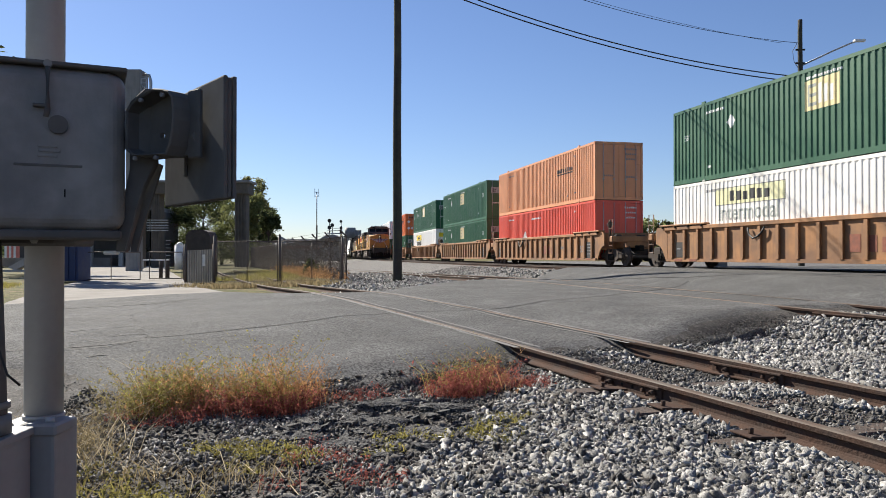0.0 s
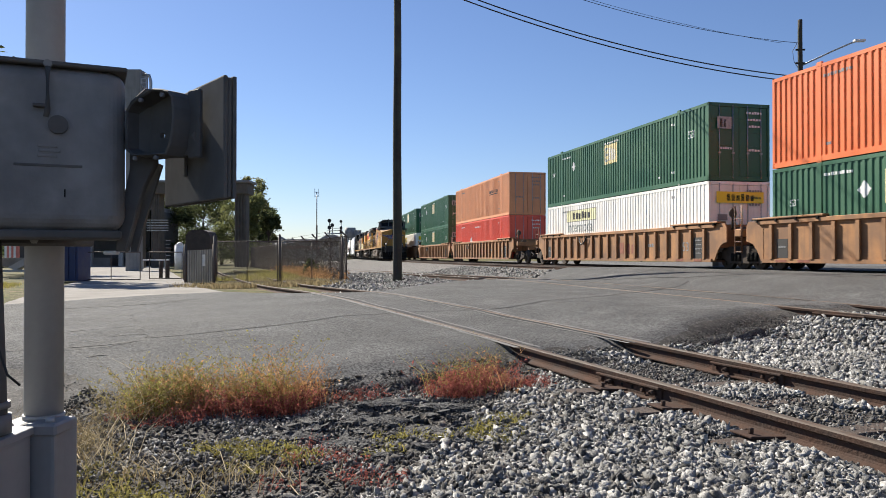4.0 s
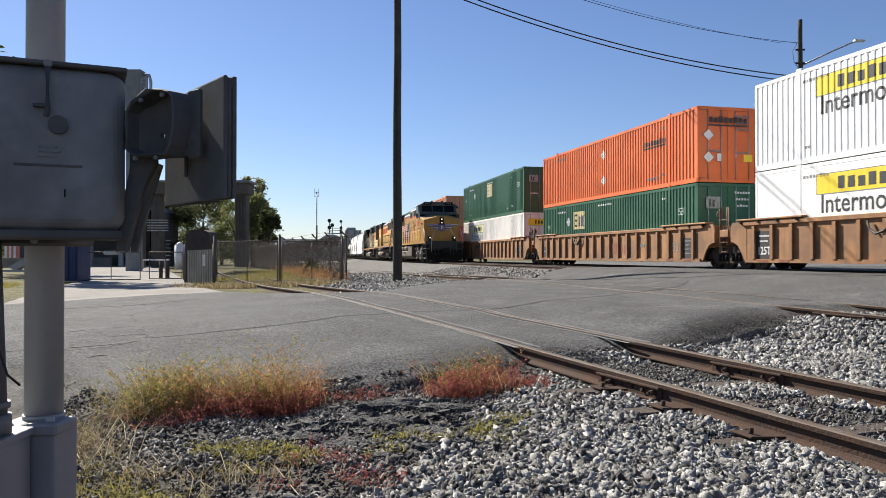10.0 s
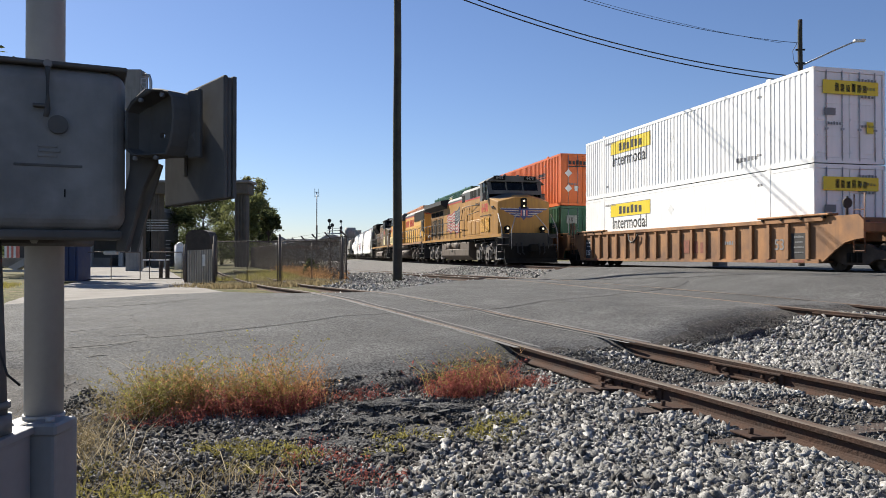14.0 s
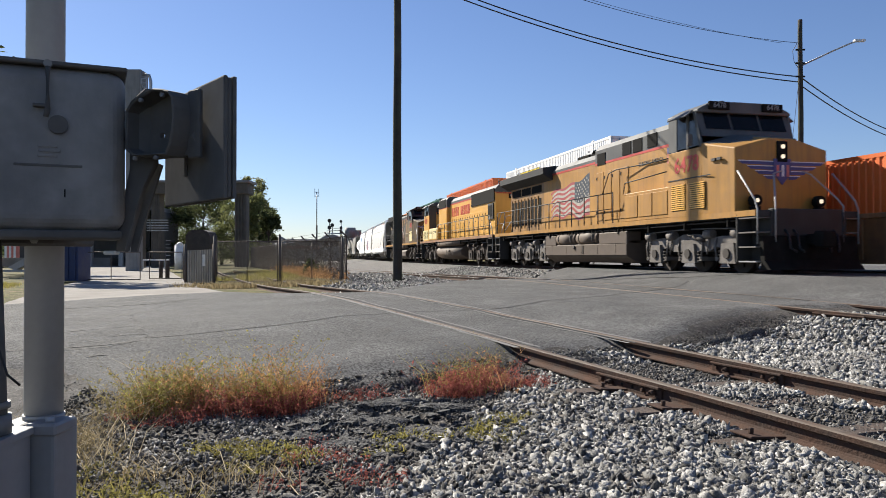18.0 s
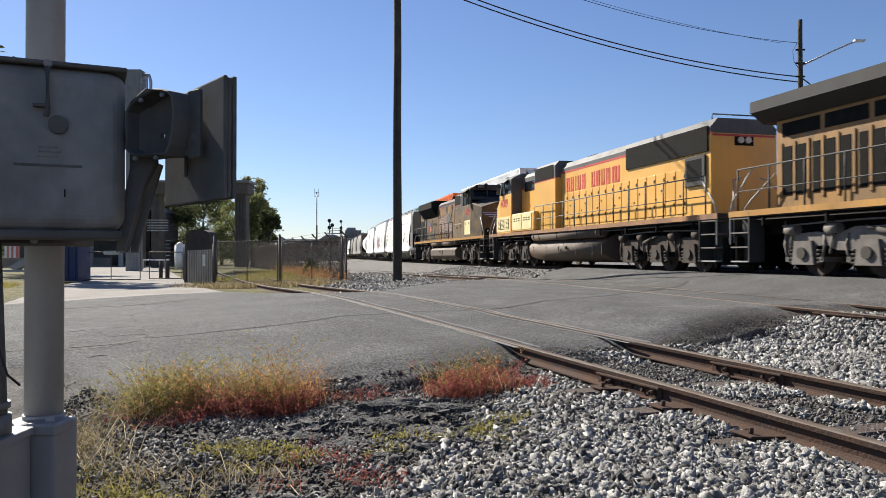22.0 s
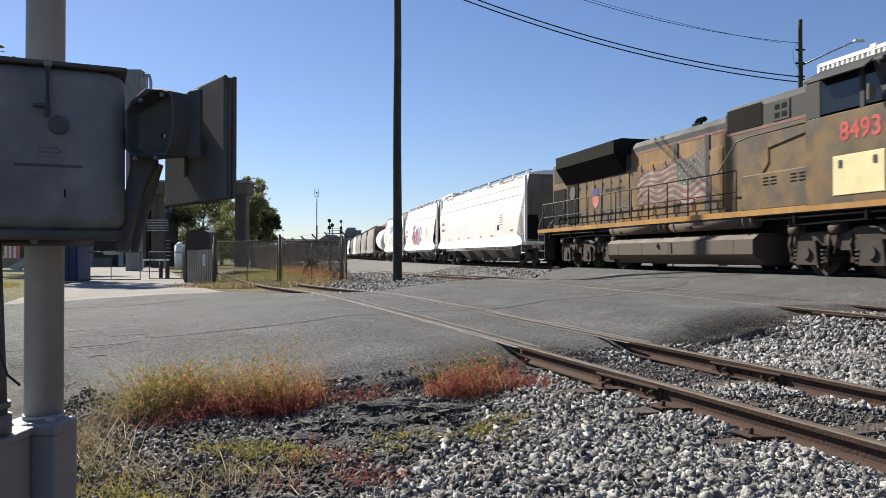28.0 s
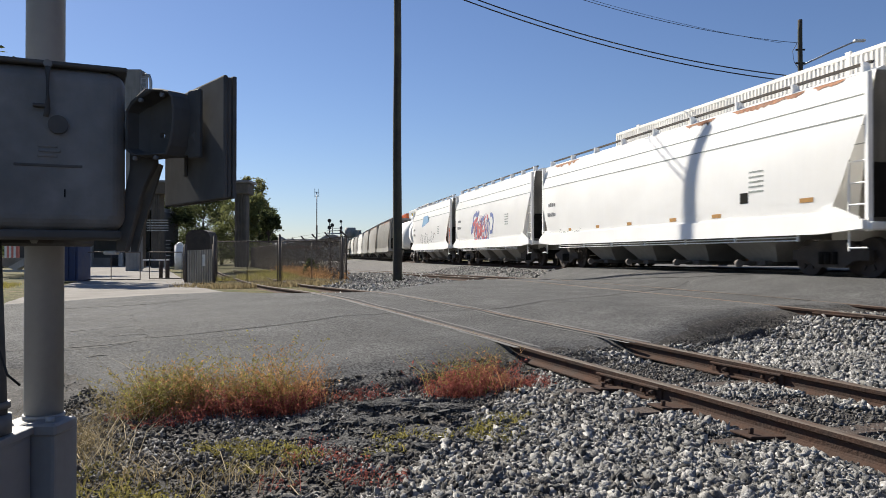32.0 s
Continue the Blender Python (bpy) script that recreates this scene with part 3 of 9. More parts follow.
def scatter(name, mat, count, area, size, seed, label, keep=None, sink=0.3, height=None):
    """Loose stones: deformed lumps scattered over a stretch of the plan (x0, x1, y0, y1)."""
    rng = np.random.default_rng(seed)
    cube = np.array([(x, y, z) for x in (-1, 1) for y in (-1, 1) for z in (-1, 1)], dtype=float)
    tri = np.array([(0, 1, 3), (0, 3, 2), (4, 6, 7), (4, 7, 5), (0, 4, 5), (0, 5, 1), (2, 3, 7), (2, 7, 6), (0, 2, 6), (0, 6, 4), (1, 5, 7), (1, 7, 3)])
    vs, fs = [], []
    for _ in range(count):
        x, y = rng.uniform(area[0], area[1]), rng.uniform(area[2], area[3])
        if y < 2.95 + 0.45 * noise.noise((x * 2.2, y * 2.2, 1)) or keep is not None and not keep(x, y):
            continue
        z = height(x, y) if height else ground_z(x, y)
        r = size * min(2.0, rng.lognormal(-0.12, 0.34))
        p = cube * (0.62 + rng.uniform(-0.46, 0.26, (8, 3))) * (r * np.array((rng.uniform(1.0, 2.0), rng.uniform(0.65, 1.1), rng.uniform(0.35, 0.8))))
        q = np.array(Euler((rng.normal(0, 0.75), rng.normal(0, 0.75), rng.uniform(-3.1, 3.1))).to_matrix())
        p = p @ q.T + (x, y, z + r * (0.45 - sink) + rng.uniform(0, 0.018))
        fs.append(tri + 8 * len(vs))
        vs.append(p)
    me = bpy.data.meshes.new(name)
    v, f = np.concatenate(vs), np.concatenate(fs)
    me.vertices.add(len(v))
    me.vertices.foreach_set("co", v.ravel())
    me.loops.add(f.size)
    me.loops.foreach_set("vertex_index", f.ravel().astype(np.int32))
    me.polygons.add(len(f))
    me.polygons.foreach_set("loop_start", np.arange(0, f.size, 3, dtype=np.int32))
    me.update()
    me.validate()
    ob = part(name, me, mat)
    return tagged(ob, label, "gravel", kind="stuff")


def clear_of_rails(x, y):
    s, d = sd(x, y)
    for c in (D1(s), D2(s)):
        for o in (-0.7525, 0.7525):
            if -0.125 < d - c - o < 0.105:
                return False
    return True


def off_road(x, y, margin=0.1):
    s, d = sd(x, y)
    return (s < near_edge(d) - margin or s > far_edge(d) + 0.2) and clear_of_rails(x, y)


def lip_z(x, y):
    s, d = sd(x, y)
    a = near_edge(d)
    k = 1 - smooth(a - 0.25, a + 0.55, s)
    return max(ground_z(x, y), road_z(s, d) - 0.16 * k)


BRIGHT_FROM = ((2.5, 0.45), (4.0, 0.8), (4.9, 1.3), (5.8, 2.0), (6.7, 2.6), (7.6, 3.1), (20, 3.2))


def build_ballast():
    def bright(x, y):
        s, d = sd(x, y)
        lim = table(BRIGHT_FROM, s) + 0.35 * noise.noise((x * 0.9, y * 0.9, 3)) + 0.15 * noise.noise((x * 3.5, y * 3.5, 7))
        inside = abs(d - D1(s)) < 0.65
        if any(abs(s - q) < 0.17 for q in BARE_TIES) and -1.3 < d - D1(s) < -0.72:
            return False
        return s < 20 and d > lim and off_road(x, y, -0.05 + 0.25 * smooth(4.8, 6.0, d)) and not (inside and noise.noise((x * 1.4, y * 1.4, 6)) < 0.12)

    def dull(x, y):
        s, d = sd(x, y)
        return s < 20 and off_road(x, y, -0.1)

    def patchy(x, y):
        return dull(x, y) and noise.noise((x * 1.3, y * 1.3, 4)) > -0.12
    scatter("ballast", STONE, 100000, (-1.4, 5.0, 2.7, 9.0), 0.0245, 3, "loose light-grey crushed stone ballast round the siding rails", bright)
    scatter("ballast", STONE, 40000, (2.6, 11.5, 6.0, 13.5), 0.030, 4, "loose light-grey crushed stone ballast between the sidings", bright)
    scatter("ballast", STONE_DARK, 26000, (-3.4, 2.4, 2.9, 8.4), 0.0145, 5, "dark sooty gravel and clinker by the road edge", dull, 0.4)
    scatter("ballast", STONE_DULL, 19000, (-3.0, 2.0, 2.9, 7.4), 0.0185, 15, "grey-brown stones half sunk in dark soil", patchy, 0.45)
    scatter("ballast", STONE, 9000, (-2.6, 1.2, 2.9, 7.0), 0.0135, 6, "scattered grey stones on dark soil", patchy, 0.4)

    def mixed(x, y):
        s, d = sd(x, y)
        k = d - table(BRIGHT_FROM, s)
        return s < 8.5 and -0.2 < k < 1.5 and d < D1(s) - 0.85 and off_road(x, y, -0.05) and noise.noise((x * 2.1, y * 2.1, 14)) > 0.75 * k - 0.75
    scatter("ballast", STONE_DARK, 26000, (-1.2, 2.8, 2.9, 7.6), 0.021, 16, "dark sooty stones among the lighter ballast", mixed, 0.15)

    def between(x, y):
        s, d = sd(x, y)
        return abs(d - D1(s)) < 0.66 and s < 9.5 and off_road(x, y, -0.1)
    scatter("ballast", STONE_DULL, 26000, (0.8, 6.0, 2.8, 10.0), 0.017, 8, "small dull stones between the siding rails", between, 0.4)

    def lip(x, y):
        s, d = sd(x, y)
        return -0.4 < s - near_edge(d) < 0.10 - 0.2 * abs(noise.noise((x * 2, y * 2, 1))) and clear_of_rails(x, y)
    scatter("rubble", STONE_DARK, 60000, (-4.2, 9.0, 6.4, 15.5), 0.0105, 9, "crumbling dark asphalt grains along the road edge", lip, 0.6, lip_z)

    def yard(x, y):
        s, d = sd(x, y)
        return s > far_edge(d) - 0.3 and 1.5 < d < 12.3 and clear_of_rails(x, y) and s < 48 and x > -0.155 * y + 0.8 * noise.noise((x * 0.6, y * 0.6, 8))
    scatter("ballast", STONE, 16000, (-7, 9, 17, 46), 0.045, 7, "grey crushed stone round the pole and yard tracks", yard)


build_ground()
ROAD = build_road()
build_tracks()
# ---------------------------------------------------------------- trains
MOVING = []                     # thing, track, place at the named time, height, half length


def far_s(s9, t):
    """Along the far track: a thing that is at s9 at 9 s."""
    return s9 + 3.379 * (t - 9) - 0.00727 * (t - 9) ** 2 / 2


def near_s(s17, t):
    return s17 - 4.88 * (t - 17)


FOLD = {"hauler_flat": 0.008, "hauler": 0.024, "white_ribbed": 0.026}       # depth of the side folds


def container(name, label, paint, length=16.154, height=2.896, ribs=66, fold=0.036):
    """Corrugated box; local x runs along the track, +y is the side by the road, base at z = 0, x from 0."""
    w = 1.296
    t = thing(name, label, "container", "containers on the well cars")
    f = 0.10
    frame_bm = solid([(0, length, y0, y1, z0, z1) for y0, y1 in ((-w, -w + 0.07), (w - 0.07, w)) for z0, z1 in ((0, 0.17), (height - 0.11, height))]
                     + [(x0, x0 + f, y0, y1, 0, height) for x0 in (0, length - f) for y0, y1 in ((-w, -w + 0.09), (w - 0.09, w))]
                     + [(x0, x0 + f, -w, w, z0, z1) for x0 in (0, length - f) for z0, z1 in ((0, 0.16), (height - 0.13, height))])
    part("frame", frame_bm, paint, t)
    # side sheets, ribbed by upright folds
    for sign in (1, -1):
        bm = bmesh.new()
        a, b = f, length - f
        pitch = (b - a) / ribs
        prof = []
        for i in range(ribs):
            x = a + i * pitch
            dep = fold
            prof += [(x, 0.006), (x + pitch * 0.42, 0.006), (x + pitch * 0.56, dep), (x + pitch * 0.86, dep)]
        prof.append((b, 0.006))
        lo = [(x, sign * (w - dd), 0.17) for x, dd in prof]
        hi = [(x, sign * (w - dd), height - 0.11) for x, dd in prof]
        sheet(bm, [lo, hi] if sign > 0 else [hi, lo])
        bmesh.ops.recalc_face_normals(bm, faces=bm.faces)
        part("side_panel", bm, paint, t)
    bm = bmesh.new()
    box(bm, 0.02, length - 0.02, -w + 0.02, w - 0.02, height - 0.05, height - 0.02)
    part("roof", bm, paint, t)
    part("floor", solid([(0.05, length - 0.05, -w + 0.03, w - 0.03, 0.04, 0.14)]), GRIME, t)
    # lifting posts at the 40-foot points with their castings
    for x in (1.98, length - 2.12):
        for sign in (1, -1):
            part("lifting_post", solid([(x, x + 0.14, sign * w - 0.035, sign * w + 0.004, 0.0, height + 0.01), (x - 0.03, x + 0.17, sign * w - 0.06, sign * w + 0.008, height - 0.06, height + 0.07),
                                        (x - 0.03, x + 0.17, sign * w - 0.06, sign * w + 0.008, -0.04, 0.1)]), paint if x > 0 else GRIME, t)
    # door end at x = 0, plain ribbed end at the other
    for k in (0, 1):
        y0 = -w + 0.1 + k * (w - 0.1)
        dbm = solid([(0.03, 0.07, y0 + 0.01, y0 + w - 0.11, 0.17, height - 0.14)])
        for j in range(5):
            z = 0.3 + j * 0.5
            box(dbm, 0.012, 0.03, y0 + 0.05, y0 + w - 0.15, z, z + 0.06)
        leaf = part("door", dbm, paint, t)
        for q in (0.28, 0.85):
            bb = bmesh.new()
            rod(bb, (0.0, y0 + q, 0.08), (0.0, y0 + q, height - 0.08), 0.018, 6)
            box(bb, -0.03, 0.01, y0 + q - 0.05, y0 + q + 0.05, 1.0, 1.06)
            part("lock_rod", bb, GALV, leaf)
    ebm = bmesh.new()
    n = 14
    lo, hi = [], []
    for i in range(n):
        y = -w + 0.09 + (2 * w - 0.18) * i / (n - 1)
        x = length - (0.02 if i % 2 else 0.06)
        lo.append((x, y, 0.16))
        hi.append((x, y, height - 0.13))
    sheet(ebm, [lo, hi])
    part("end_panel", ebm, paint, t)
    return t


def on_side(x, z, out=1.302):
    """The pose of flat lettering on the road side: read from the road, local x of the letters runs to the viewer's right."""
    return pose(x, out, z, 90, 0, 180)


def plate(name, parent, mat, x, z, wide, high, label="", out=1.299, thick=0.006, side=True):
    if side:
        return part(name, solid([(x - wide / 2, x + wide / 2, out, out + thick, z - high / 2, z + high / 2)]), mat, parent, label)
    return part(name, solid([(-thick - 0.034, -0.034, x - wide / 2, x + wide / 2, z - high / 2, z + high / 2)]), mat, parent, label)


def bars(name, parent, mat, x, z, wide, high, n, label="", out=1.299, side=True, slant=0.0):
    """Writing as plain bars: n upright strokes in a row."""
    bm = bmesh.new()
    w = wide / (n * 1.45)
    for i in range(n):
        c = x - wide / 2 + (i + 0.5) * wide / n
        h = high * (0.8 + 0.2 * ((i * 7) % 3) / 2)
        if side:
            box(bm, c - w / 2, c + w / 2, out, out + 0.006, z - high / 2, z - high / 2 + h)
        else:
            box(bm, -0.04, -0.034, c - w / 2, c + w / 2, z - high / 2, z - high / 2 + h)
    ob = part(name, bm, mat, parent, label)
    return tagged(ob, kind="stuff") if name == "stencil" else ob


def diamond(parent, x, z, r, mat):
    bm = bmesh.new()
    prism(bm, [(x - r, z), (x, z - r), (x + r, z), (x, z + r)], 1.299, 1.305, "y")
    return part("placard", bm, mat, parent, "white diamond placard")


def small_marks(t, mat, length=16.154, height=2.896):
    """Stencilled numbers as small bars near both ends."""
    for x, z, wd, n in ((length - 2.75, height - 0.38, 1.1, 8), (length - 2.4, 0.5, 0.25, 2), (2.55, 0.55, 0.26, 2), (3.6, 0.45, 0.22, 2), (2.5, height - 0.42, 0.3, 2)):
        bars("stencil", t, mat, x, z, wd, 0.10, n)
    for y, z, wd, n in ((-0.6, height - 0.35, 0.7, 6), (-0.6, height - 0.6, 0.6, 5), (-0.6, height - 0.85, 0.5, 4), (0.6, 1.2, 0.5, 5), (-0.6, 1.15, 0.5, 4)):
        bars("stencil", t, mat, y, z, wd, 0.09, n, side=False)


def mark_green(t, lower=False):
    x = 8.1 if not lower else 11.04
    z = 2.05 - 0.07 * lower
    plate("logo", t, LOGO_CREAM, x, z, 1.4, 0.92, "cream square company mark")
    bm = solid([(x + 0.5, x + 0.6, 1.305, 1.311, z - 0.33, z + 0.33)] + [(x + 0.22, x + 0.5, 1.305, 1.311, z + q - 0.05, z + q + 0.05) for q in (-0.28, 0, 0.28)])
    part("logo_mark", bm, INK if lower else INK_FADED, t, "dark block of the company mark")
    if lower:
        bars("logo_mark", t, INK, x - 0.02, z, 0.3, 0.66, 2, out=1.306)
        bars("logo_mark", t, BLUE, x - 0.42, z, 0.32, 0.66, 2, out=1.306)
    else:
        bars("logo_mark", t, INK_WHITE, x - 0.15, z, 0.7, 0.6, 3, out=1.306)
    diamond(t, 12.45, 1.95, 0.25, INK_WHITE)
    bars("stencil", t, INK_WHITE, 8.04, 2.6, 1.5, 0.09, 12)
    lettering("53'", 0.42, INK_WHITE, t, on_side(1.14, 1.85))
    lettering("53'", 0.30, INK_WHITE, t, on_side(15.2, 1.75))
    small_marks(t, INK_WHITE)
    plate("logo", t, INK_FADED, 0.66, 2.15, 0.6, 0.45, "", side=False)
    bars("logo_mark", t, INK, 0.72, 2.15, 0.3, 0.36, 2, side=False)


def mark_hauler(t, faded=False):
    x, z = 11.54, 2.24
    plate("logo_panel", t, LOGO_YELLOW if not faded else LOGO_FADED, x, z, 3.7, 0.62, "yellow company panel" if not faded else "faded pale yellow company panel")
    bars("logo_mark", t, INK, x - 0.05, z, 2.2, 0.36, 6, out=1.306)
    edge = solid([(x - 1.85, x + 1.85, 1.305, 1.309, z + q - 0.012, z + q + 0.012) for q in (-0.3, 0.3)] + [(x + q - 0.012, x + q + 0.012, 1.305, 1.309, z - 0.288, z + 0.288) for q in (-1.84, 1.84)])
    part("panel_border", edge, INK_GREY, t)
    lettering("Intermodal", 0.80, INK_FADED if faded else INK, t, on_side(11.6, 1.63), bold=0.008, width=0.92)
    small_marks(t, INK_GREY)
    for q in (2.0, 0.85):
        diamond(t, 8.05, q, 0.22, INK_WHITE)
    bars("stencil", t, INK_GREY, 3.2, 0.5, 1.2, 0.16, 6)
    plate("logo_panel", t, LOGO_YELLOW, 0.0, 2.3, 2.0, 0.42, "", side=False)
    bars("logo_mark", t, INK, 0.0, 2.3, 1.2, 0.26, 6, side=False)
    plate("sticker", t, INK_GREY, 0.75, 1.55, 0.4, 0.22, "", side=False)
    plate("sticker", t, LOGO_YELLOW, -0.7, 1.1, 0.25, 0.35, "", side=False)


def mark_orange(t):
    for z in (2.09, 0.84):
        diamond(t, 8.14, z, 0.25, INK_WHITE)
    bars("logo_mark", t, INK, 3.24, 1.97, 1.9, 0.22, 9)
    plate("logo_line", t, INK, 3.24, 1.78, 1.8, 0.06)
    bars("stencil", t, INK_GREY, 3.4, 0.45, 1.0, 0.1, 8)
    small_marks(t, INK_GREY)
    bars("logo_mark", t, INK, 0.0, 2.4, 1.7, 0.24, 8, side=False)
    plate("logo_line", t, INK, 0.0, 2.18, 1.7, 0.06, "", side=False)
    for y, z in ((0.85, 1.8), (0.85, 0.95)):
        bm = bmesh.new()
        prism(bm, [(y - 0.22, z), (y, z - 0.22), (y + 0.22, z), (y, z + 0.22)], -0.04, -0.034, "x")
        part("placard", bm, INK_WHITE, t, "white diamond placard")
    plate("sticker", t, LOGO_YELLOW, -0.85, 0.95, 0.36, 0.28, "yellow sticker", side=False)
    plate("sticker", t, INK_WHITE, 0.4, 0.95, 0.18, 0.3, "", side=False)


def mark_red(t):
    bm = bmesh.new()
    prism(bm, [(10.2, 0.0), (11.0, 0.0), (11.0, 1.25), (10.6, 1.75), (10.2, 1.25)], 1.299, 1.305, "y")
    part("logo", bm, INK_WHITE, t, "white building-shaped company mark")
    for x in (10.45, 10.72):
        plate("logo_line", t, HUB_RED, x, 0.7, 0.05, 1.1, out=1.306)
    bars("logo_mark", t, INK_WHITE, 9.3, 1.0, 0.7, 0.5, 3)
    bars("logo_mark", t, INK_WHITE, 8.95, 0.5, 1.5, 0.4, 5)
    bars("stencil", t, INK_WHITE, 8.6, 2.4, 1.8, 0.11, 10)
    small_marks(t, INK_WHITE)


def wheelset(parent, x, r=0.42, gauge=0.72):
    """Two wheels on an axle, kept to be turned as the car rolls."""
    bm = bmesh.new()
    for sgn in (1, -1):
        rod(bm, (0, sgn * (gauge - 0.06), 0), (0, sgn * (gauge + 0.07), 0), r, 24)
        rod(bm, (0, sgn * (gauge - 0.09), 0), (0, sgn * (gauge - 0.06), 0), r + 0.025, 24)
        rod(bm, (0, sgn * (gauge + 0.07), 0), (0, sgn * (gauge + 0.10), 0), r * 0.35, 12)
        for k in range(6):
            w = k * math.pi / 3
            box(bm, r * 0.45, r * 0.7, -0.03, 0.03, -0.03, 0.03, Matrix.Translation((0, sgn * (gauge + 0.08), 0)) @ Matrix.Rotation(w, 4, "Y"))
    rod(bm, (0, -gauge, 0), (0, gauge, 0), 0.08, 10)
    ob = part("wheelset", bm, WHEEL, parent, "brown steel wheels on an axle")
    ob.matrix_basis = pose(x, 0, r)
    WHEELS.append((ob, parent, x, r))
    return ob


WHEELS = []


def freight_truck(parent, x, wheelbase=1.78, mat=GRIME):
    """A three-piece truck: two cast side frames, bolster, springs, two wheelsets."""
    for sgn in (1, -1):
        bm = bmesh.new()
        prism(bm, [(-1.12, 0.36), (-0.72, 0.36), (-0.42, 0.20), (0.42, 0.20), (0.72, 0.36), (1.12, 0.36), (1.12, 0.58), (0.8, 0.62), (0.45, 0.80), (-0.45, 0.80), (-0.8, 0.62), (-1.12, 0.58)], sgn * 0.93, sgn * 1.05, "y")
        part("side_frame", bm, mat, parent, at_pose=pose(x, 0, 0))
        for k in range(3):
            sp = bmesh.new()
            rod(sp, (-0.2 + 0.2 * k, sgn * 1.06, 0.27), (-0.2 + 0.2 * k, sgn * 1.06, 0.55), 0.07, 8)
            part("spring", sp, BLACK, parent, at_pose=pose(x, 0, 0))
    part("bolster", solid([(-0.2, 0.2, -1.05, 1.05, 0.5, 0.78)], 0.03), mat, parent, at_pose=pose(x, 0, 0))
    for o in (-wheelbase / 2, wheelbase / 2):
        wheelset(parent, x + o)


def well_car(label, big_number=False, trucks=(True, True)):
    """Local x = 0 at the near end of the well's container."""
    t = thing("well_car", label, "well car", "well cars of the container train")
    L = 16.154
    for sgn in (1, -1):
        y = sgn * 1.36
        part("side_plate", solid([(-0.35, L + 0.35, y - 0.02, y + 0.02, 0.34, 1.5)]), WELL, t)
        part("top_chord", bevelled(solid([(-0.55, L + 0.55, y - 0.10, y + 0.10, 1.48, 1.62)]), 0.015), WELL, t)
        part("bottom_chord", solid([(-0.35, L + 0.35, y - 0.09, y + 0.09, 0.24, 0.36)]), WELL, t)
        rib = mesh_of(solid([(-0.035, 0.035, 0.02, 0.10, 0.36, 1.46), (-0.065, 0.065, 0.10, 0.12, 0.36, 1.46)]), "rib")
        rib.materials.append(WELL)
        for i in range(19):
            part("rib", rib, None, t, at_pose=pose(0.1 + i * (L - 0.2) / 18, y, 0, 0, 0, 0 if sgn > 0 else 180))
        # side plates run on past the well, cut away in an arch over the wheels
        for end, w in ((-0.35, -1), (L + 0.35, 1)):
            k = 1.9 if big_number and w < 0 else 1.0
            bm = bmesh.new()
            prism(bm, [(end + w * q, z) for q, z in ((0, 0.26), (0.12, 0.3), (0.3 * k, 0.62), (0.5 * k, 0.84), (0.72 * k, 0.93), (0.86 * k, 0.95), (0.86 * k, 1.45), (0.76 * k, 1.62), (0, 1.62))], y - 0.03, y + 0.03, "y")
            part("end_bracket", bm, WELL, t)
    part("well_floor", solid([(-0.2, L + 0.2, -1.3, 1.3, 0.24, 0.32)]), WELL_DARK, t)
    for end, sgn in ((-0.35, -1), (L + 0.35, 1)):
        x0, x1 = sorted((end, end + sgn * 1.55))
        part("end_platform", bevelled(solid([(x0, x1, -0.55, 0.55, 0.85, 1.15), (min(end, end + sgn * 0.4), max(end, end + sgn * 0.4), -1.32, 1.32, 0.75, 1.6)]), 0.03), WELL, t)
        part("cross_beam", bevelled(solid([(min(end + sgn * 1.3, end + sgn * 1.6), max(end + sgn * 1.3, end + sgn * 1.6), -1.32, 1.32, 1.12, 1.4)]), 0.03), WELL, t)
        gx0, gx1 = (end - 0.45, end + 2.75) if sgn < 0 else (end - 2.75, end + 0.45)
        part("deck_plate", bevelled(solid([(gx0, gx1, 1.12, 1.5, 1.64, 1.71)]), 0.02), WELL, t, "rusty step plate")
        for k in range(4):
            part("plate_bracket", solid([(gx0 + 0.2 + k * 0.9, gx0 + 0.28 + k * 0.9, 1.3, 1.5, 1.56, 1.65)]), BLACK, t)
        for y in (1.30, -1.30):
            gr = bmesh.new()
            x = end + sgn * 1.2
            tube(gr, [(x, y, 0.55), (x, y, 2.2), (x + sgn * 0.38, y, 2.2), (x + sgn * 0.38, y, 0.55)], 0.022, 5)
            for z in (0.6, 0.95, 1.75):
                rod(gr, (x, y, z), (x + sgn * 0.38, y, z), 0.016, 5)
            part("ladder", gr, WELL_DARK, t)
        if sgn < 0:
            wh = bmesh.new()
            rod(wh, (end - 0.5, 0.9, 1.4), (end - 0.5, 0.9, 2.2), 0.04, 6)
            rod(wh, (end - 0.55, 0.9, 2.0), (end - 0.48, 0.9, 2.0), 0.15, 14)
            part("hand_brake", wh, GRIME, t)
        for y0 in (0.5, -0.75):
            part("valve_box", bevelled(solid([(end + sgn * 0.75 - 0.2, end + sgn * 0.75 + 0.2, y0, y0 + 0.3, 1.15, 1.5)]), 0.03), GRIME, t)
        if trucks[0 if sgn < 0 else 1]:
            freight_truck(t, end + sgn * 0.95, mat=TRUCK_BROWN)
            part("coupler", bevelled(solid([(min(end, end + sgn * 2.0), max(end, end + sgn * 2.0), -0.12, 0.12, 0.7, 0.98)]), 0.03), BLACK, t)
            hose = bmesh.new()
            tube(hose, [(end + sgn * 1.5, 0.4, 0.95), (end + sgn * 1.75, 0.42, 0.7), (end + sgn * 1.95, 0.35, 0.55), (end + sgn * 2.15, 0.2, 0.6)], 0.028, 6)
            part("brake_hose", hose, RUBBER, t)
    out = 1.384
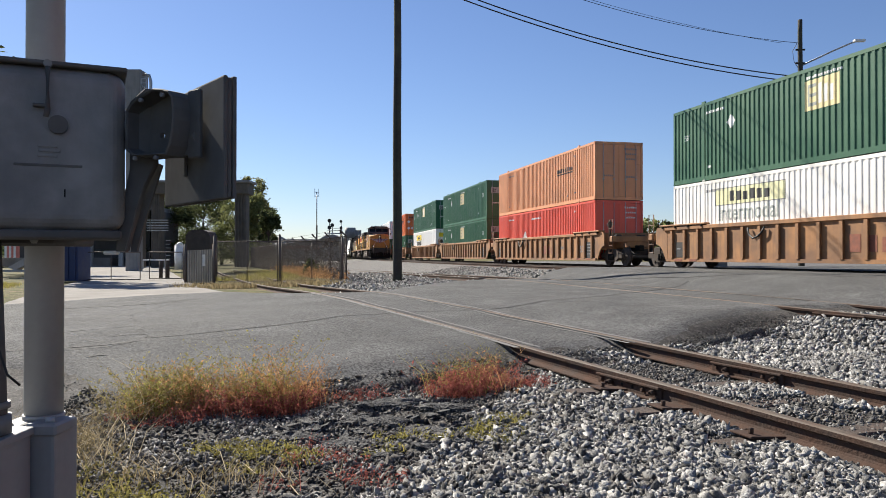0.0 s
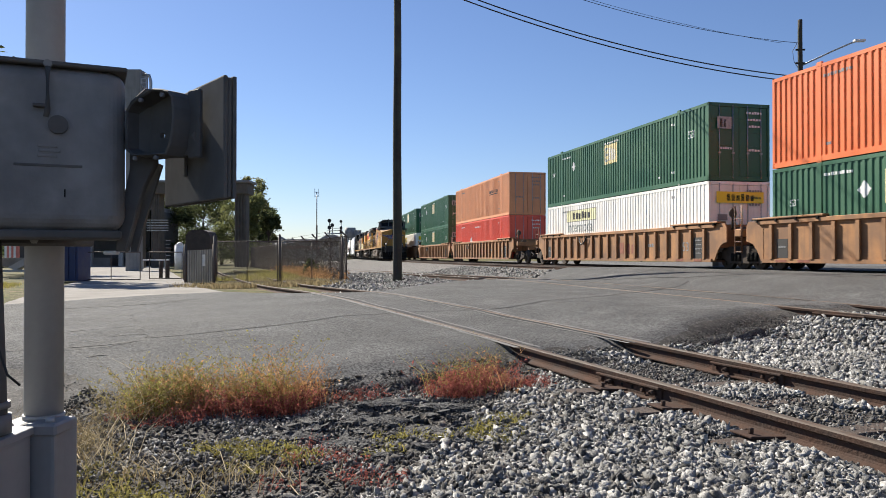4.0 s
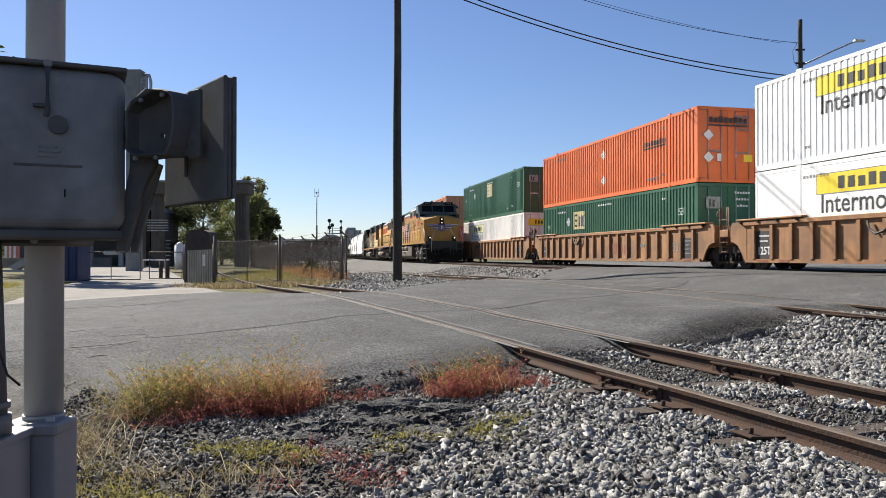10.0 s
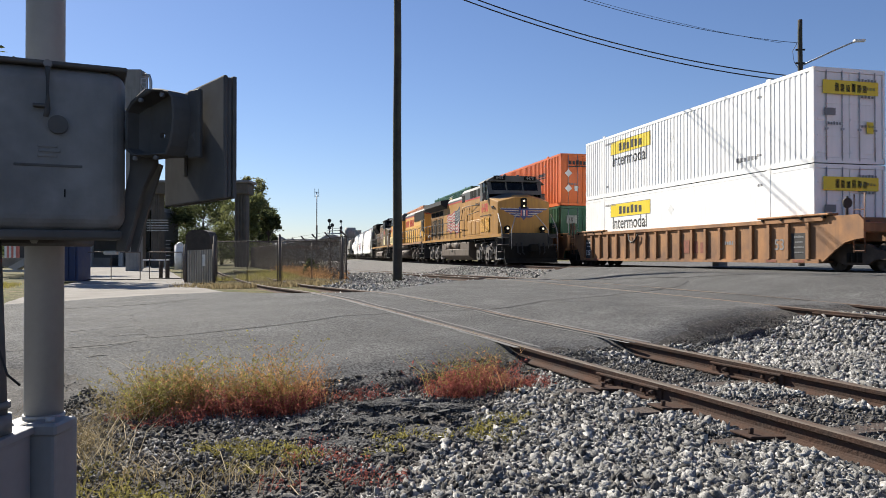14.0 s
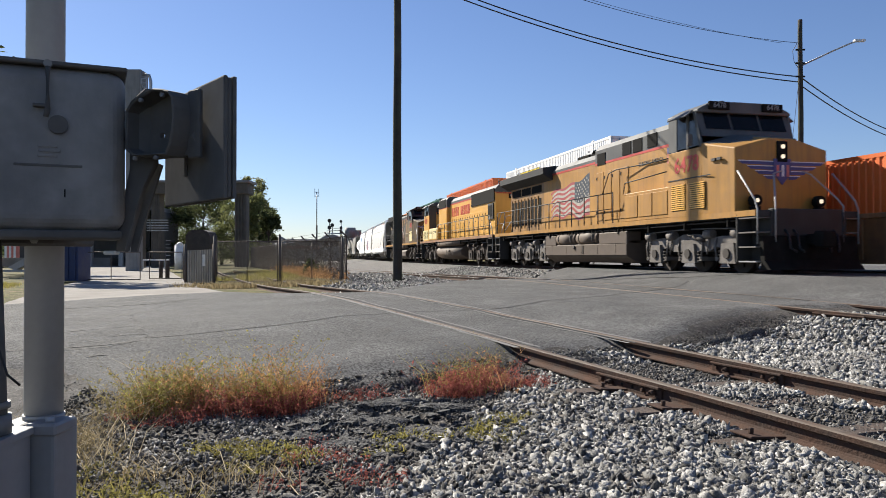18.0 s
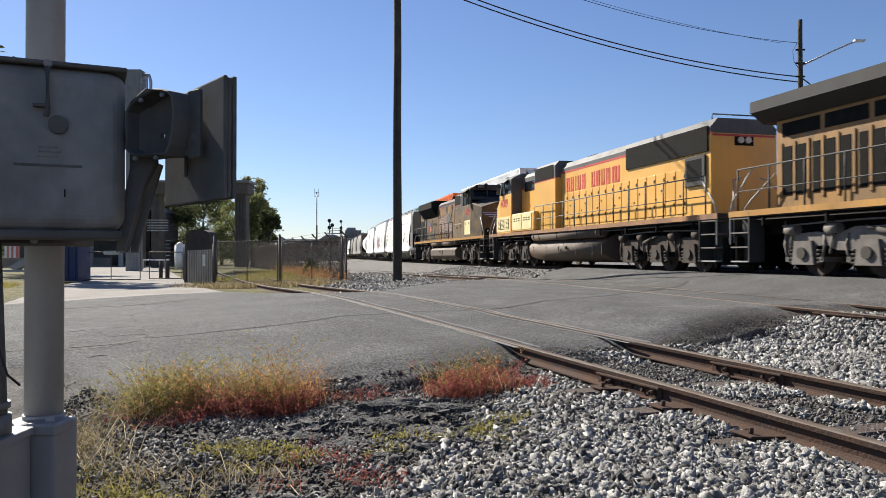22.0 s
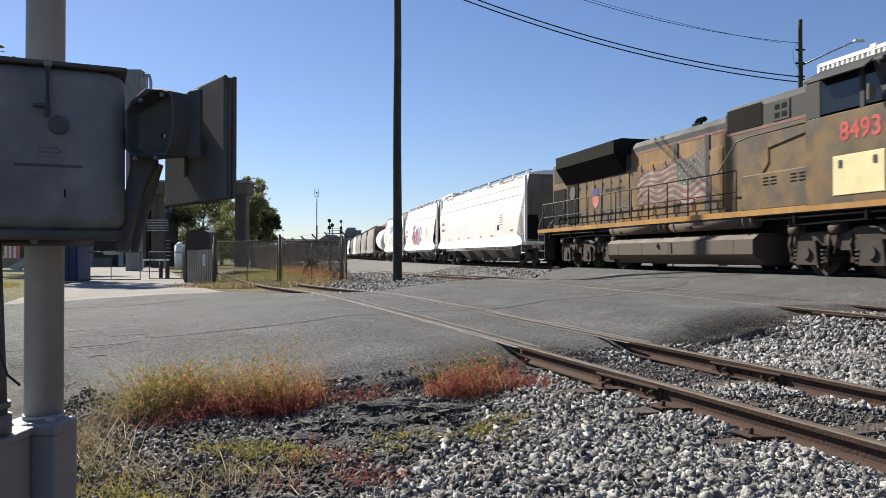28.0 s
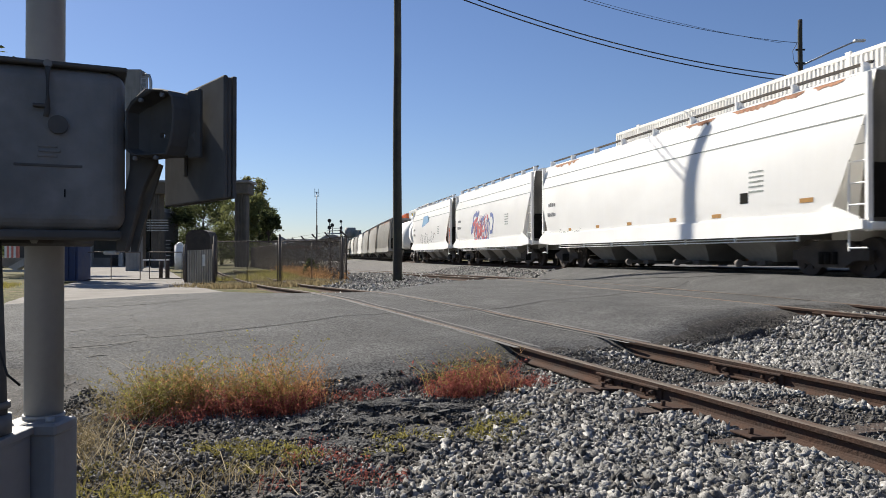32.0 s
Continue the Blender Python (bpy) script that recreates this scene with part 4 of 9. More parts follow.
    plate("reporting_panel", t, STENCIL_BLACK, 0.54, 0.75, 0.7, 0.82, "black stencil panel", out=out)
    for k, (wd, h) in enumerate(((0.42, 0.07), (0.34, 0.05), (0.46, 0.05), (0.4, 0.05))):
        bars("stencil", t, INK_GREY, 0.54, 1.05 - 0.16 * k, wd, h, 5, out=out + 0.007)
    lettering("53", 0.50, INK_GREY, t, on_side(1.43, 0.8, out + 0.003))
    for x in (0.5, 1.75, 14.6, 15.6):
        plate("sticker", t, STICKER_RED, x, 0.30, 0.5, 0.08, out=1.452)
    ch = bmesh.new()
    tube(ch, [(11.3, 1.47, 1.42), (11.22, 1.5, 1.2), (11.0, 1.5, 1.05), (10.75, 1.5, 1.12), (10.55, 1.5, 1.25), (10.45, 1.47, 1.42)], 0.032, 6)
    part("hose_loop", ch, RUBBER, t, "black hose hanging in a loop")
    bars("logo_mark", t, STICKER_RED, 6.2, 0.82, 1.7, 0.5, 3, out=out)
    bars("stencil", t, INK_GREY, 4.0, 0.92, 0.7, 0.14, 5, out=out)
    if big_number:
        plate("reporting_panel", t, STENCIL_BLACK, 15.61, 0.8, 0.76, 0.95, "black stencil panel", out=out)
        lettering("125T", 0.36, INK_WHITE, t, on_side(15.61, 0.62, out + 0.009), bold=0.006, width=0.85)
        bars("stencil", t, INK_WHITE, 15.61, 1.12, 0.5, 0.06, 6, out=out + 0.007)
        bars("stencil", t, INK_WHITE, 15.61, 0.95, 0.4, 0.05, 5, out=out + 0.007)
    else:
        plate("data_plate", t, STENCIL_BLACK, 15.61, 0.7, 0.5, 0.6, out=out)
        bars("stencil", t, INK_GREY, 15.61, 0.75, 0.35, 0.07, 4, out=out + 0.007)
    return t


ON_SIDE = ("logo", "logo_mark", "logo_panel", "logo_line", "panel_border", "stencil", "placard", "lettering")


def drape(t, length=16.154, ribs=66, deep=0.036):
    """Painted marks follow the folds of the side sheet."""
    a = 0.10
    pitch = (length - 0.2) / ribs
    folds = ((0.0, 0.006), (0.42, 0.006), (0.56, deep), (0.86, deep), (1.0, 0.006))
    for ob in [c for c in t.children if c.name.split(".")[0] in ON_SIDE]:
        me = ob.data
        me.transform(ob.matrix_basis)
        ob.matrix_basis = Matrix.Identity(4)
        if min(v.co.y for v in me.vertices) < 1.2:
            continue
        bm = bmesh.new()
        bm.from_mesh(me)
        lo, hi = min(v.co.x for v in bm.verts), max(v.co.x for v in bm.verts)
        for i in range(int((lo - a) / pitch) - 1, int((hi - a) / pitch) + 2):
            for q in (0.0, 0.42, 0.56, 0.86):
                x = a + (i + q) * pitch
                if lo + 1e-4 < x < hi - 1e-4:
                    bmesh.ops.bisect_plane(bm, geom=bm.verts[:] + bm.edges[:] + bm.faces[:], plane_co=(x, 0, 0), plane_no=(1, 0, 0))
        for v in bm.verts:
            u = (v.co.x - a) / pitch
            v.co.y = 1.2985 - table(folds, u - math.floor(u)) + max(0.0, v.co.y - 1.299) * 0.4
        bm.to_mesh(me)
        bm.free()


def intermodal():
    """Stacks by the place of their near end at 9 s: upper, lower."""
    rng = random.Random(5)
    stacks = (
        (150.9, "white", "green", 0), (128.5, "orange", "green", 0), (103.7, "green", "white_plain", 0), (83.7, "green", "green2", 0),
        (64.30, "tan", "red", 0), (40.90, "green", "white_ribbed", 0), (21.26, "orange", "green_low", 0), (1.76, "hauler", "hauler_flat", 1),
        (-21.5, None, "orange_plain", 0), (-41.1, None, None, 0), (-60.6, "white_late", "white_ribbed", 0), (-80.2, "white_late", "white_ribbed", 0))
    kinds = {
        "white": (WHITE, "plain white corrugated container"), "orange": (ORANGE, "bright orange corrugated container with white diamond placards"),
        "green": (GREEN, "dark green corrugated container with a cream company mark"), "green2": (GREEN, "dark green corrugated container with a cream company mark"),
        "green_low": (GREEN, "dark green corrugated container with a cream company mark"), "white_plain": (WHITE, "white container with a yellow company panel"),
        "tan": (TAN, "faded orange corrugated container"), "red": (HUB_RED, "coral-red corrugated container with a white building mark"),
        "white_ribbed": (WHITE_DIRTY, "off-white corrugated container with faded grey lettering"), "hauler": (WHITE, "white corrugated container with yellow panel and grey lettering"),
        "hauler_flat": (WHITE, "smooth white container with yellow panel and grey lettering"), "orange_plain": (ORANGE, "plain bright orange corrugated container"),
        "white_late": (WHITE_DIRTY, "off-white corrugated container with narrow ribs")}
    for s9, upper, lower, number in stacks:
        w = well_car("tan-brown well car with upright ribs and stencil panels", bool(number))
        MOVING.append((w, "far", s9, 0.0, 8.0, False))
        for lev, k in ((0, lower), (1, upper)):
            if not k:
                continue
            paint, label = kinds[k]
            c = container("container", label, paint, fold=FOLD.get(k, 0.036), ribs=88 if k == "white_late" else 66)
            if k.startswith("green"):
                mark_green(c, k == "green_low")
            elif k in ("hauler", "hauler_flat", "white_plain"):
                mark_hauler(c)
            elif k == "white_ribbed":
                mark_hauler(c, faded=True)
            elif k == "orange":
                mark_orange(c)
            elif k == "red":
                mark_red(c)
            elif k == "tan":
                bars("logo_mark", c, INK, 4.0, 1.9, 2.2, 0.22, 8)
                plate("logo_line", c, INK, 4.0, 1.7, 2.2, 0.06)
                small_marks(c, INK_GREY)
            elif k == "white_late":
                bars("stencil", c, INK_GREY, 4.0, 2.1, 2.4, 0.4, 7)
                small_marks(c, INK_GREY)
            else:
                small_marks(c, INK_GREY)
            if -50 < s9 < 90:
                drape(c, ribs=88 if k == "white_late" else 66, deep=FOLD.get(k, 0.036))
            MOVING.append((c, "far", s9, 0.35 + lev * 2.93, 8.0, False))


intermodal()


# ---------------------------------------------------------------- locomotives
def loco_truck(parent, x, mat, deck=1.15):
    """A three-axle truck: cast frame with pedestals, journal boxes, springs and brake gear."""
    for sgn in (1, -1):
        y0, y1 = sgn * 1.02, sgn * 1.17
        bm = bmesh.new()
        prism(bm, [(-2.55, 0.72), (-2.2, 0.62), (-1.2, 0.70), (-0.9, 0.58), (0.9, 0.58), (1.2, 0.70), (2.2, 0.62), (2.55, 0.72), (2.5, 0.95), (1.5, 1.0), (0.9, 0.93), (0.4, 1.08), (-0.4, 1.08), (-0.9, 0.93), (-1.5, 1.0), (-2.5, 0.95)], y0, y1, "y")
        part("side_frame", bm, mat, parent, at_pose=pose(x, 0, 0))
        for ax in (-1.83, 0.0, 1.83):
            jb = bmesh.new()
            prism(jb, [(-0.34, 0.26), (0.34, 0.26), (0.26, 0.80), (-0.26, 0.80)], sgn * 1.1, sgn * 1.26, "y")
            jo = part("journal_box", jb, mat, parent, at_pose=pose(x + ax, 0, 0))
            cap = bmesh.new()
            rod(cap, (0, sgn * 1.26, 0.52), (0, sgn * 1.31, 0.52), 0.135, 12)
            part("axle_cap", cap, GRIME, jo)
            for o in (-0.42, 0.42):
                sp = bmesh.new()
                for k in range(4):
                    rod(sp, (o, sgn * 1.14, 0.28 + k * 0.09), (o, sgn * 1.14, 0.335 + k * 0.09), 0.085, 8)
                part("spring", sp, GRIME, parent, at_pose=pose(x + ax, 0, 0))
        for o in (-2.2, -0.95, 0.95, 2.2):
            cyl = bmesh.new()
            rod(cyl, (o - 0.17, sgn * 1.2, 1.06), (o + 0.17, sgn * 1.2, 1.06), 0.12, 10)
            rod(cyl, (o, sgn * 1.2, 1.0), (o + 0.12, sgn * 1.2, 0.5), 0.025, 6)
            part("brake_cylinder", cyl, mat, parent, at_pose=pose(x, 0, 0))
        for ax in (-1.83, 0.0, 1.83):
            for o in (-0.62, 0.62):
                hg = bmesh.new()
                tube(hg, [(ax + o * 0.9, sgn * 1.16, 0.95), (ax + o, sgn * 1.2, 0.7), (ax + o * 0.86, sgn * 1.2, 0.36)], 0.03, 6)
                box(hg, ax + o * 0.86 - 0.05, ax + o * 0.86 + 0.05, min(sgn * 0.66, sgn * 1.22), max(sgn * 0.66, sgn * 1.22), 0.32, 0.44)
                part("brake_hanger", hg, mat, parent, at_pose=pose(x, 0, 0))
        for o in (-2.62, 2.62):
            sand = bmesh.new()
            tube(sand, [(o, sgn * 1.05, 1.3), (o, sgn * 1.02, 0.7), (o * 0.965, sgn * 0.86, 0.2), (o * 0.94, sgn * 0.8, 0.12)], 0.024, 6)
            part("sand_pipe", sand, GREY_TRUCK, parent, at_pose=pose(x, 0, 0))
        damper = bmesh.new()
        rod(damper, (-0.75, sgn * 1.24, 0.88), (-0.25, sgn * 1.24, 1.0), 0.055, 10)
        rod(damper, (-0.25, sgn * 1.24, 1.0), (0.05, sgn * 1.24, 1.07), 0.03, 8)
        part("damper", damper, GRIME, parent, at_pose=pose(x, 0, 0))
        pipe = bmesh.new()
        tube(pipe, [(-2.5, sgn * 1.22, 1.16), (-1.2, sgn * 1.22, 1.2), (0, sgn * 1.22, 1.22), (1.2, sgn * 1.22, 1.2), (2.5, sgn * 1.22, 1.16)], 0.022, 5)
        part("brake_pipe", pipe, GREY_TRUCK, parent, at_pose=pose(x, 0, 0))
    part("bolster", solid([(-2.4, 2.4, -0.98, 0.98, 0.5, 0.95)], 0.04), BLACK, parent, at_pose=pose(x, 0, 0))
    for ax in (-1.83, 0.0, 1.83):
        wheelset(parent, x + ax, 0.52, 0.72)


def handrail(parent, v, x0, x1, posts, y=1.48, base=1.62, top=2.62, mat=LOCO_DARK):
    for i in range(posts):
        x = x0 + (x1 - x0) * i / (posts - 1)
        bm = bmesh.new()
        rod(bm, (x, v * y, base - 0.15), (x, v * y, top), 0.022, 6)
        part("handrail_post", bm, mat, parent)
    for z in (top, (base + top) / 2 - 0.05):
        bm = bmesh.new()
        tube(bm, [(x0, v * y, z), ((x0 + x1) / 2, v * y, z), (x1, v * y, z)], 0.02 if z == top else 0.014, 6)
        part("handrail", bm, mat, parent)


def end_gear(parent, x, sgn, paint, pilot):
    """Steps, corner handrails, coupler, hoses and pilot at one end of the frame; sgn points outward along x."""
    for v in (1, -1):
        well = solid([(min(x, x - sgn * 0.75), max(x, x - sgn * 0.75), v * 1.05 - 0.03, v * 1.05 + 0.03, 0.35, 1.5),
                      (x - sgn * 0.78 - 0.02, x - sgn * 0.78 + 0.02, min(v * 1.05, v * 1.5), max(v * 1.05, v * 1.5), 0.3, 1.55)])
        part("step_well", well, LOCO_DARK, parent)
        for k in range(4):
            st = solid([(min(x - sgn * 0.06, x - sgn * 0.72), max(x - sgn * 0.06, x - sgn * 0.72), min(v * 1.08, v * 1.48), max(v * 1.08, v * 1.48), 0.3 + k * 0.36, 0.335 + k * 0.36)])
            part("step", st, ALU_PAINT if k == 0 else GREY_TRUCK, parent)
        hr = bmesh.new()
        tube(hr, [(x - sgn * 0.02, v * 1.46, 0.75), (x - sgn * 0.02, v * 1.46, 1.6), (x - sgn * 0.12, v * 1.46, 1.85), (x - sgn * 0.85, v * 1.42, 2.62)], 0.022, 6)
        part("corner_handrail", hr, ALU_PAINT, parent)
        hr = bmesh.new()
        tube(hr, [(x + sgn * 0.02, v * 0.98, 0.8), (x + sgn * 0.02, v * 0.98, 1.7), (x - sgn * 0.1, v * 0.9, 1.9), (x - sgn * 0.6, v * 0.55, 2.55), (x - sgn * 0.6, v * 0.3, 2.62)], 0.022, 6)
        part("corner_handrail", hr, ALU_PAINT, parent)
    part("buffer_beam", bevelled(solid([(min(x, x - sgn * 0.18), max(x, x - sgn * 0.18), -1.05, 1.05, 0.95, 1.62)]), 0.02), LOCO_DARK, parent)
    part("coupler", bevelled(solid([(min(x, x + sgn * 0.62), max(x, x + sgn * 0.62), -0.13, 0.13, 0.72, 1.0), (min(x + sgn * 0.36, x + sgn * 0.66), max(x + sgn * 0.36, x + sgn * 0.66), -0.22, 0.2, 0.66, 1.06)]), 0.04), BLACK, parent)
    for y in (-0.7, -0.45, 0.45, 0.7):
        h = bmesh.new()
        tube(h, [(x, y, 1.1), (x + sgn * 0.15, y, 0.95), (x + sgn * 0.2, y, 0.65), (x + sgn * 0.3, y * 0.85, 0.55)], 0.03, 6)
        part("brake_hose", h, RUBBER, parent)
    if pilot:
        bm = bmesh.new()
        prism(bm, [(x + sgn * 0.32, 0.12), (x + sgn * 0.1, 0.35), (x + sgn * 0.02, 0.95), (x - sgn * 0.08, 0.95), (x - sgn * 0.05, 0.12)], -1.35, 1.35, "y")
        part("snow_plough", bm, BLACK, parent, "black steel pilot plough")
    else:
        part("pilot", bevelled(solid([(min(x, x - sgn * 0.06), max(x, x - sgn * 0.06), -1.3, 1.3, 0.22, 0.95)]), 0.02), BLACK, parent)


def flag(parent, v, x0, x1, z0, z1, y, blue_from, reds=None, whites=None, blues=None):
    """A waving flag painted on the hood: it billows higher towards its starred field, which starts at x0; the other end is frayed."""
    n, m = 13, 36

    def edge(q, lev):
        wave = 0.11 * math.sin(q * 15.0 + 0.9 + 0.5 * lev) - 0.06 * math.sin(q * 6.0)
        low = z0 + 0.10 * math.sin(q * 3.0) + 0.12 * q * (1 - q)
        high = z1 + 0.32 * (1 - q) ** 1.3 - 0.10 * q
        return low + (high - low) * lev + wave * (0.5 + 0.5 * math.sin(math.pi * min(1.0, lev + 0.3)))
    for i in range(n):
        bm = bmesh.new()
        cut = [k for k in range(m + 1) if i < 6 or k / m > blue_from - 0.012]
        reach = 1 - 0.05 * ((i * 5) % 4) / 3
        rows = [[(x0 + (x1 - x0) * k / m * reach, v * y, edge(k / m, (i + j) / n)) for k in cut] for j in (0, 1)]
        sheet(bm, rows)
        part("flag_stripe", bm, (reds or FLAG_RED) if i % 2 == 0 else (whites or FLAG_WHITE), parent)
    bm = bmesh.new()
    ks = [k / 12 * blue_from for k in range(13)]
    sheet(bm, [[(x0 + (x1 - x0) * q, v * (y + 0.003), edge(q, lev)) for q in ks] for lev in (6 / n, 8 / n, 10 / n, 12 / n, 1.0)])
    part("flag_field", bm, blues or FLAG_BLUE, parent, "dark starred flag field")
    st = bmesh.new()
    for b in range(6):
        for a in range(6 if b % 2 == 0 else 5):
            q = blue_from * (a + (0.5 if b % 2 == 0 else 1.0)) / 6.2
            z = edge(q, 0.50 + 0.084 * b)
            rod(st, (x0 + (x1 - x0) * q, v * (y + 0.004), z), (x0 + (x1 - x0) * q, v * (y + 0.008), z), 0.045, 5)
    tagged(part("flag_stars", st, whites or FLAG_WHITE, parent), kind="stuff")


def side_text(text, size, mat, parent, v, x, z, y, bold=0.0, width=1.0):
    return lettering(text, size, mat, parent, pose(x, v * y, z, 90, 0, 180 if v > 0 else 0), bold=bold, width=width)


def side_box(name, parent, mat, v, x0, x1, z0, z1, y0, y1, bevel=0.0, label=""):
    bm = solid([(x0, x1, min(v * y0, v * y1), max(v * y0, v * y1), z0, z1)])
    if bevel:
        bevelled(bm, bevel)
    return part(name, bm, mat, parent, label)


def louvre(parent, v, x0, x1, z0, z1, y, n=13, mat=None):
    recess = side_box("vent", parent, BLACK, v, x0, x1, z0, z1, y, y + 0.004)
    for i in range(n):
        z = z0 + (z1 - z0) * (i + 0.25) / n
        side_box("vent_slat", recess, mat or YELLOW_CLEAN, v, x0, x1, z, z + (z1 - z0) * 0.66 / n, y + 0.004, y + 0.02)


def cab(t, v, paint, grey, number, roof, x_rear, nose_h, style):
    """Wide-nose cab: nose 0 to 1.3, windows to x_rear; style 'angular' or 'rounded'."""
    hw = 1.5
    deck = 1.55
    # nose: low shell with a peaked front
    bm = bmesh.new()
    f = 0.12 if style == "angular" else 0.3
    pr = [(0.0, -hw + f, deck), (0.0, hw - f, deck), (0.0, hw - f, nose_h - 0.28), (0.0, 0.35, nose_h), (0.0, -0.35, nose_h), (0.0, -hw + f, nose_h - 0.28)]
    bk = [(1.35, -hw, deck), (1.35, hw, deck), (1.35, hw, nose_h + 0.02), (1.35, 0.45, nose_h + 0.28), (1.35, -0.45, nose_h + 0.28), (1.35, -hw, nose_h + 0.02)]
    a = [bm.verts.new(p) for p in pr]
    b = [bm.verts.new(p) for p in bk]
    for i in range(6):
        j = (i + 1) % 6
        bm.faces.new((a[i], a[j], b[j], b[i]))
    bm.faces.new(a[::-1])
    bm.faces.new(b)
    bmesh.ops.recalc_face_normals(bm, faces=bm.faces)
    bevelled(bm, 0.035, 2)
    part("nose", bm, paint, t)
    # non-slip dark top of the nose
    top = bmesh.new()
    sheet(top, [[(0.06, y, nose_h + (0.006 if abs(y) < 0.4 else -0.27)) for y in (-hw + f + 0.05, -0.35, 0.35, hw - f - 0.05)],
                [(1.33, y, nose_h + (0.286 if abs(y) < 0.5 else 0.03)) for y in (-hw + 0.04, -0.45, 0.45, hw - 0.04)]])
    part("nose_top", top, grey, t)
    # lower cab side
    for s2 in (1, -1):
        side_box("cab_side", t, paint, s2, 1.3, x_rear, deck, 3.45, hw - 0.06, hw, 0.012)
        side_box("cab_side_upper", t, grey, s2, x_rear - 0.45, x_rear, 3.45, roof - 0.28, hw - 0.06, hw - 0.005, 0.01)
        side_box("cab_pillar", t, grey, s2, 1.95, 2.05, 3.45, roof - 0.3, hw - 0.05, hw)
        bm = bmesh.new()
        prism(bm, [(1.3, 3.45), (1.42, 3.45), (1.72, roof - 0.28), (1.6, roof - 0.28)], s2 * (hw - 0.06), s2 * hw, "y")
        part("cab_pillar", bm, grey, t)
        bm = bmesh.new()
        prism(bm, [(1.4, 3.5), (x_rear - 0.45, 3.5), (x_rear - 0.45, roof - 0.3), (1.68, roof - 0.3)], s2 * (hw - 0.04), s2 * (hw - 0.02), "y")
        part("side_window", bm, GLASS_DARK, t, "dark side window glass")
        sv = solid([(1.7, x_rear - 0.35, s2 * hw if s2 > 0 else s2 * hw - 0.3, s2 * hw + 0.3 if s2 > 0 else s2 * hw, 0, 0.03)])
        ob = part("sun_visor", sv, grey, t)
        ob.matrix_basis = Matrix.Translation((0, s2 * 1.48, roof - 0.24)) @ Matrix.Rotation(-s2 * radians(38), 4, "X") @ Matrix.Translation((0, -s2 * 1.48, 0))
        mir = solid([(1.58, 1.64, s2 * 1.66 - 0.08, s2 * 1.66 + 0.08, 3.5, 3.82)], 0.01)
        part("mirror", mir, GREY_TRUCK, t)
    part("cab_back", solid([(x_rear - 0.06, x_rear, -hw + 0.06, hw - 0.06, deck, roof - 0.25)]), grey, t)
    # windscreen wall, sloped, with two panes and pillars
    bm = bmesh.new()
    sheet(bm, [[(1.34, y, nose_h + 0.22) for y in (-hw + 0.04, 0, hw - 0.04)], [(1.66, y, roof - 0.22) for y in (-hw + 0.06, 0, hw - 0.06)]])
    part("windscreen_wall", bm, grey, t)
    for y0, y1 in ((-1.28, -0.5), (0.5, 1.28), (-0.42, 0.42)):
        bm = bmesh.new()
        q0, q1 = (0.28, 0.9)
        z0, z1 = nose_h + 0.22, roof - 0.22
        pts = [(1.34 + 0.32 * q - 0.02, y, z0 + (z1 - z0) * q) for q, y in ((q0, y0), (q0, y1), (q1, y1), (q1, y0))]
        bm.faces.new([bm.verts.new(p) for p in pts])
        bmesh.ops.solidify(bm, geom=bm.faces, thickness=0.015)
        part("windscreen", bm, GLASS_DARK, t, "dark windscreen glass")
    # roof shell with chamfered edges
    bm = bmesh.new()
    prism(bm, [(-hw + 0.02, roof - 0.32), (hw - 0.02, roof - 0.32), (hw - 0.02, roof - 0.24), (hw - 0.5, roof), (-hw + 0.5, roof), (-hw + 0.02, roof - 0.24)], 1.5, x_rear + 0.1, "x")
    bevelled(bm, 0.02)
    part("cab_roof", bm, grey, t)
    for y in (-0.85, 0.85):
        nb = solid([(1.42, 1.5, y - 0.32, y + 0.32, roof - 0.24, roof - 0.02)], 0.01)
        board = part("number_board", nb, BLACK, t)
        lettering(number, 0.2, INK_GREY, board, pose(1.415, y, roof - 0.13, 90, 0, -90), bold=0.003)
    for x, y, h in ((2.0, 0.4, 0.12), (2.5, -0.5, 0.16), (2.3, 0.0, 0.08)):
        bm = bmesh.new()
        rod(bm, (x, y, roof), (x, y, roof + h), 0.12, 10, 0.07)
        part("antenna_dome", bm, grey, t)
    side_text(number, 0.62 if style == "angular" else 0.55, RED, t, v, 2.05, 3.02, hw + 0.004, bold=0.012)
    # headlights in the nose, ditch lights low
    hh = part("headlight_housing", solid([(-0.05, 0.02, -0.16, 0.16, nose_h - 0.62, nose_h - 0.08)], 0.02), BLACK, t)
    lit = style == "angular"
    for z in (nose_h - 0.22, nose_h - 0.48):
        bm = bmesh.new()
        rod(bm, (-0.07, 0, z), (-0.04, 0, z), 0.055, 14)
        part("headlight", bm, HEADLIGHT if lit else LENS_OFF, hh, "round headlight")
    for y in (-0.95, 0.95):
        part("ditch_light_bracket", solid([(-0.3, -0.1, y - 0.1, y + 0.1, 1.62, 1.72)]), BLACK, t)
        bm = bmesh.new()
        rod(bm, (-0.3, y, 1.87), (-0.12, y, 1.87), 0.15, 14)
        dl = part("ditch_light", bm, BLACK, t)
        bm = bmesh.new()
        rod(bm, (-0.315, y, 1.87), (-0.30, y, 1.87), 0.055, 14)
        part("ditch_lamp", bm, HEADLIGHT if lit else LENS_OFF, dl, "lit round ditch lamp" if lit else "round ditch lamp")
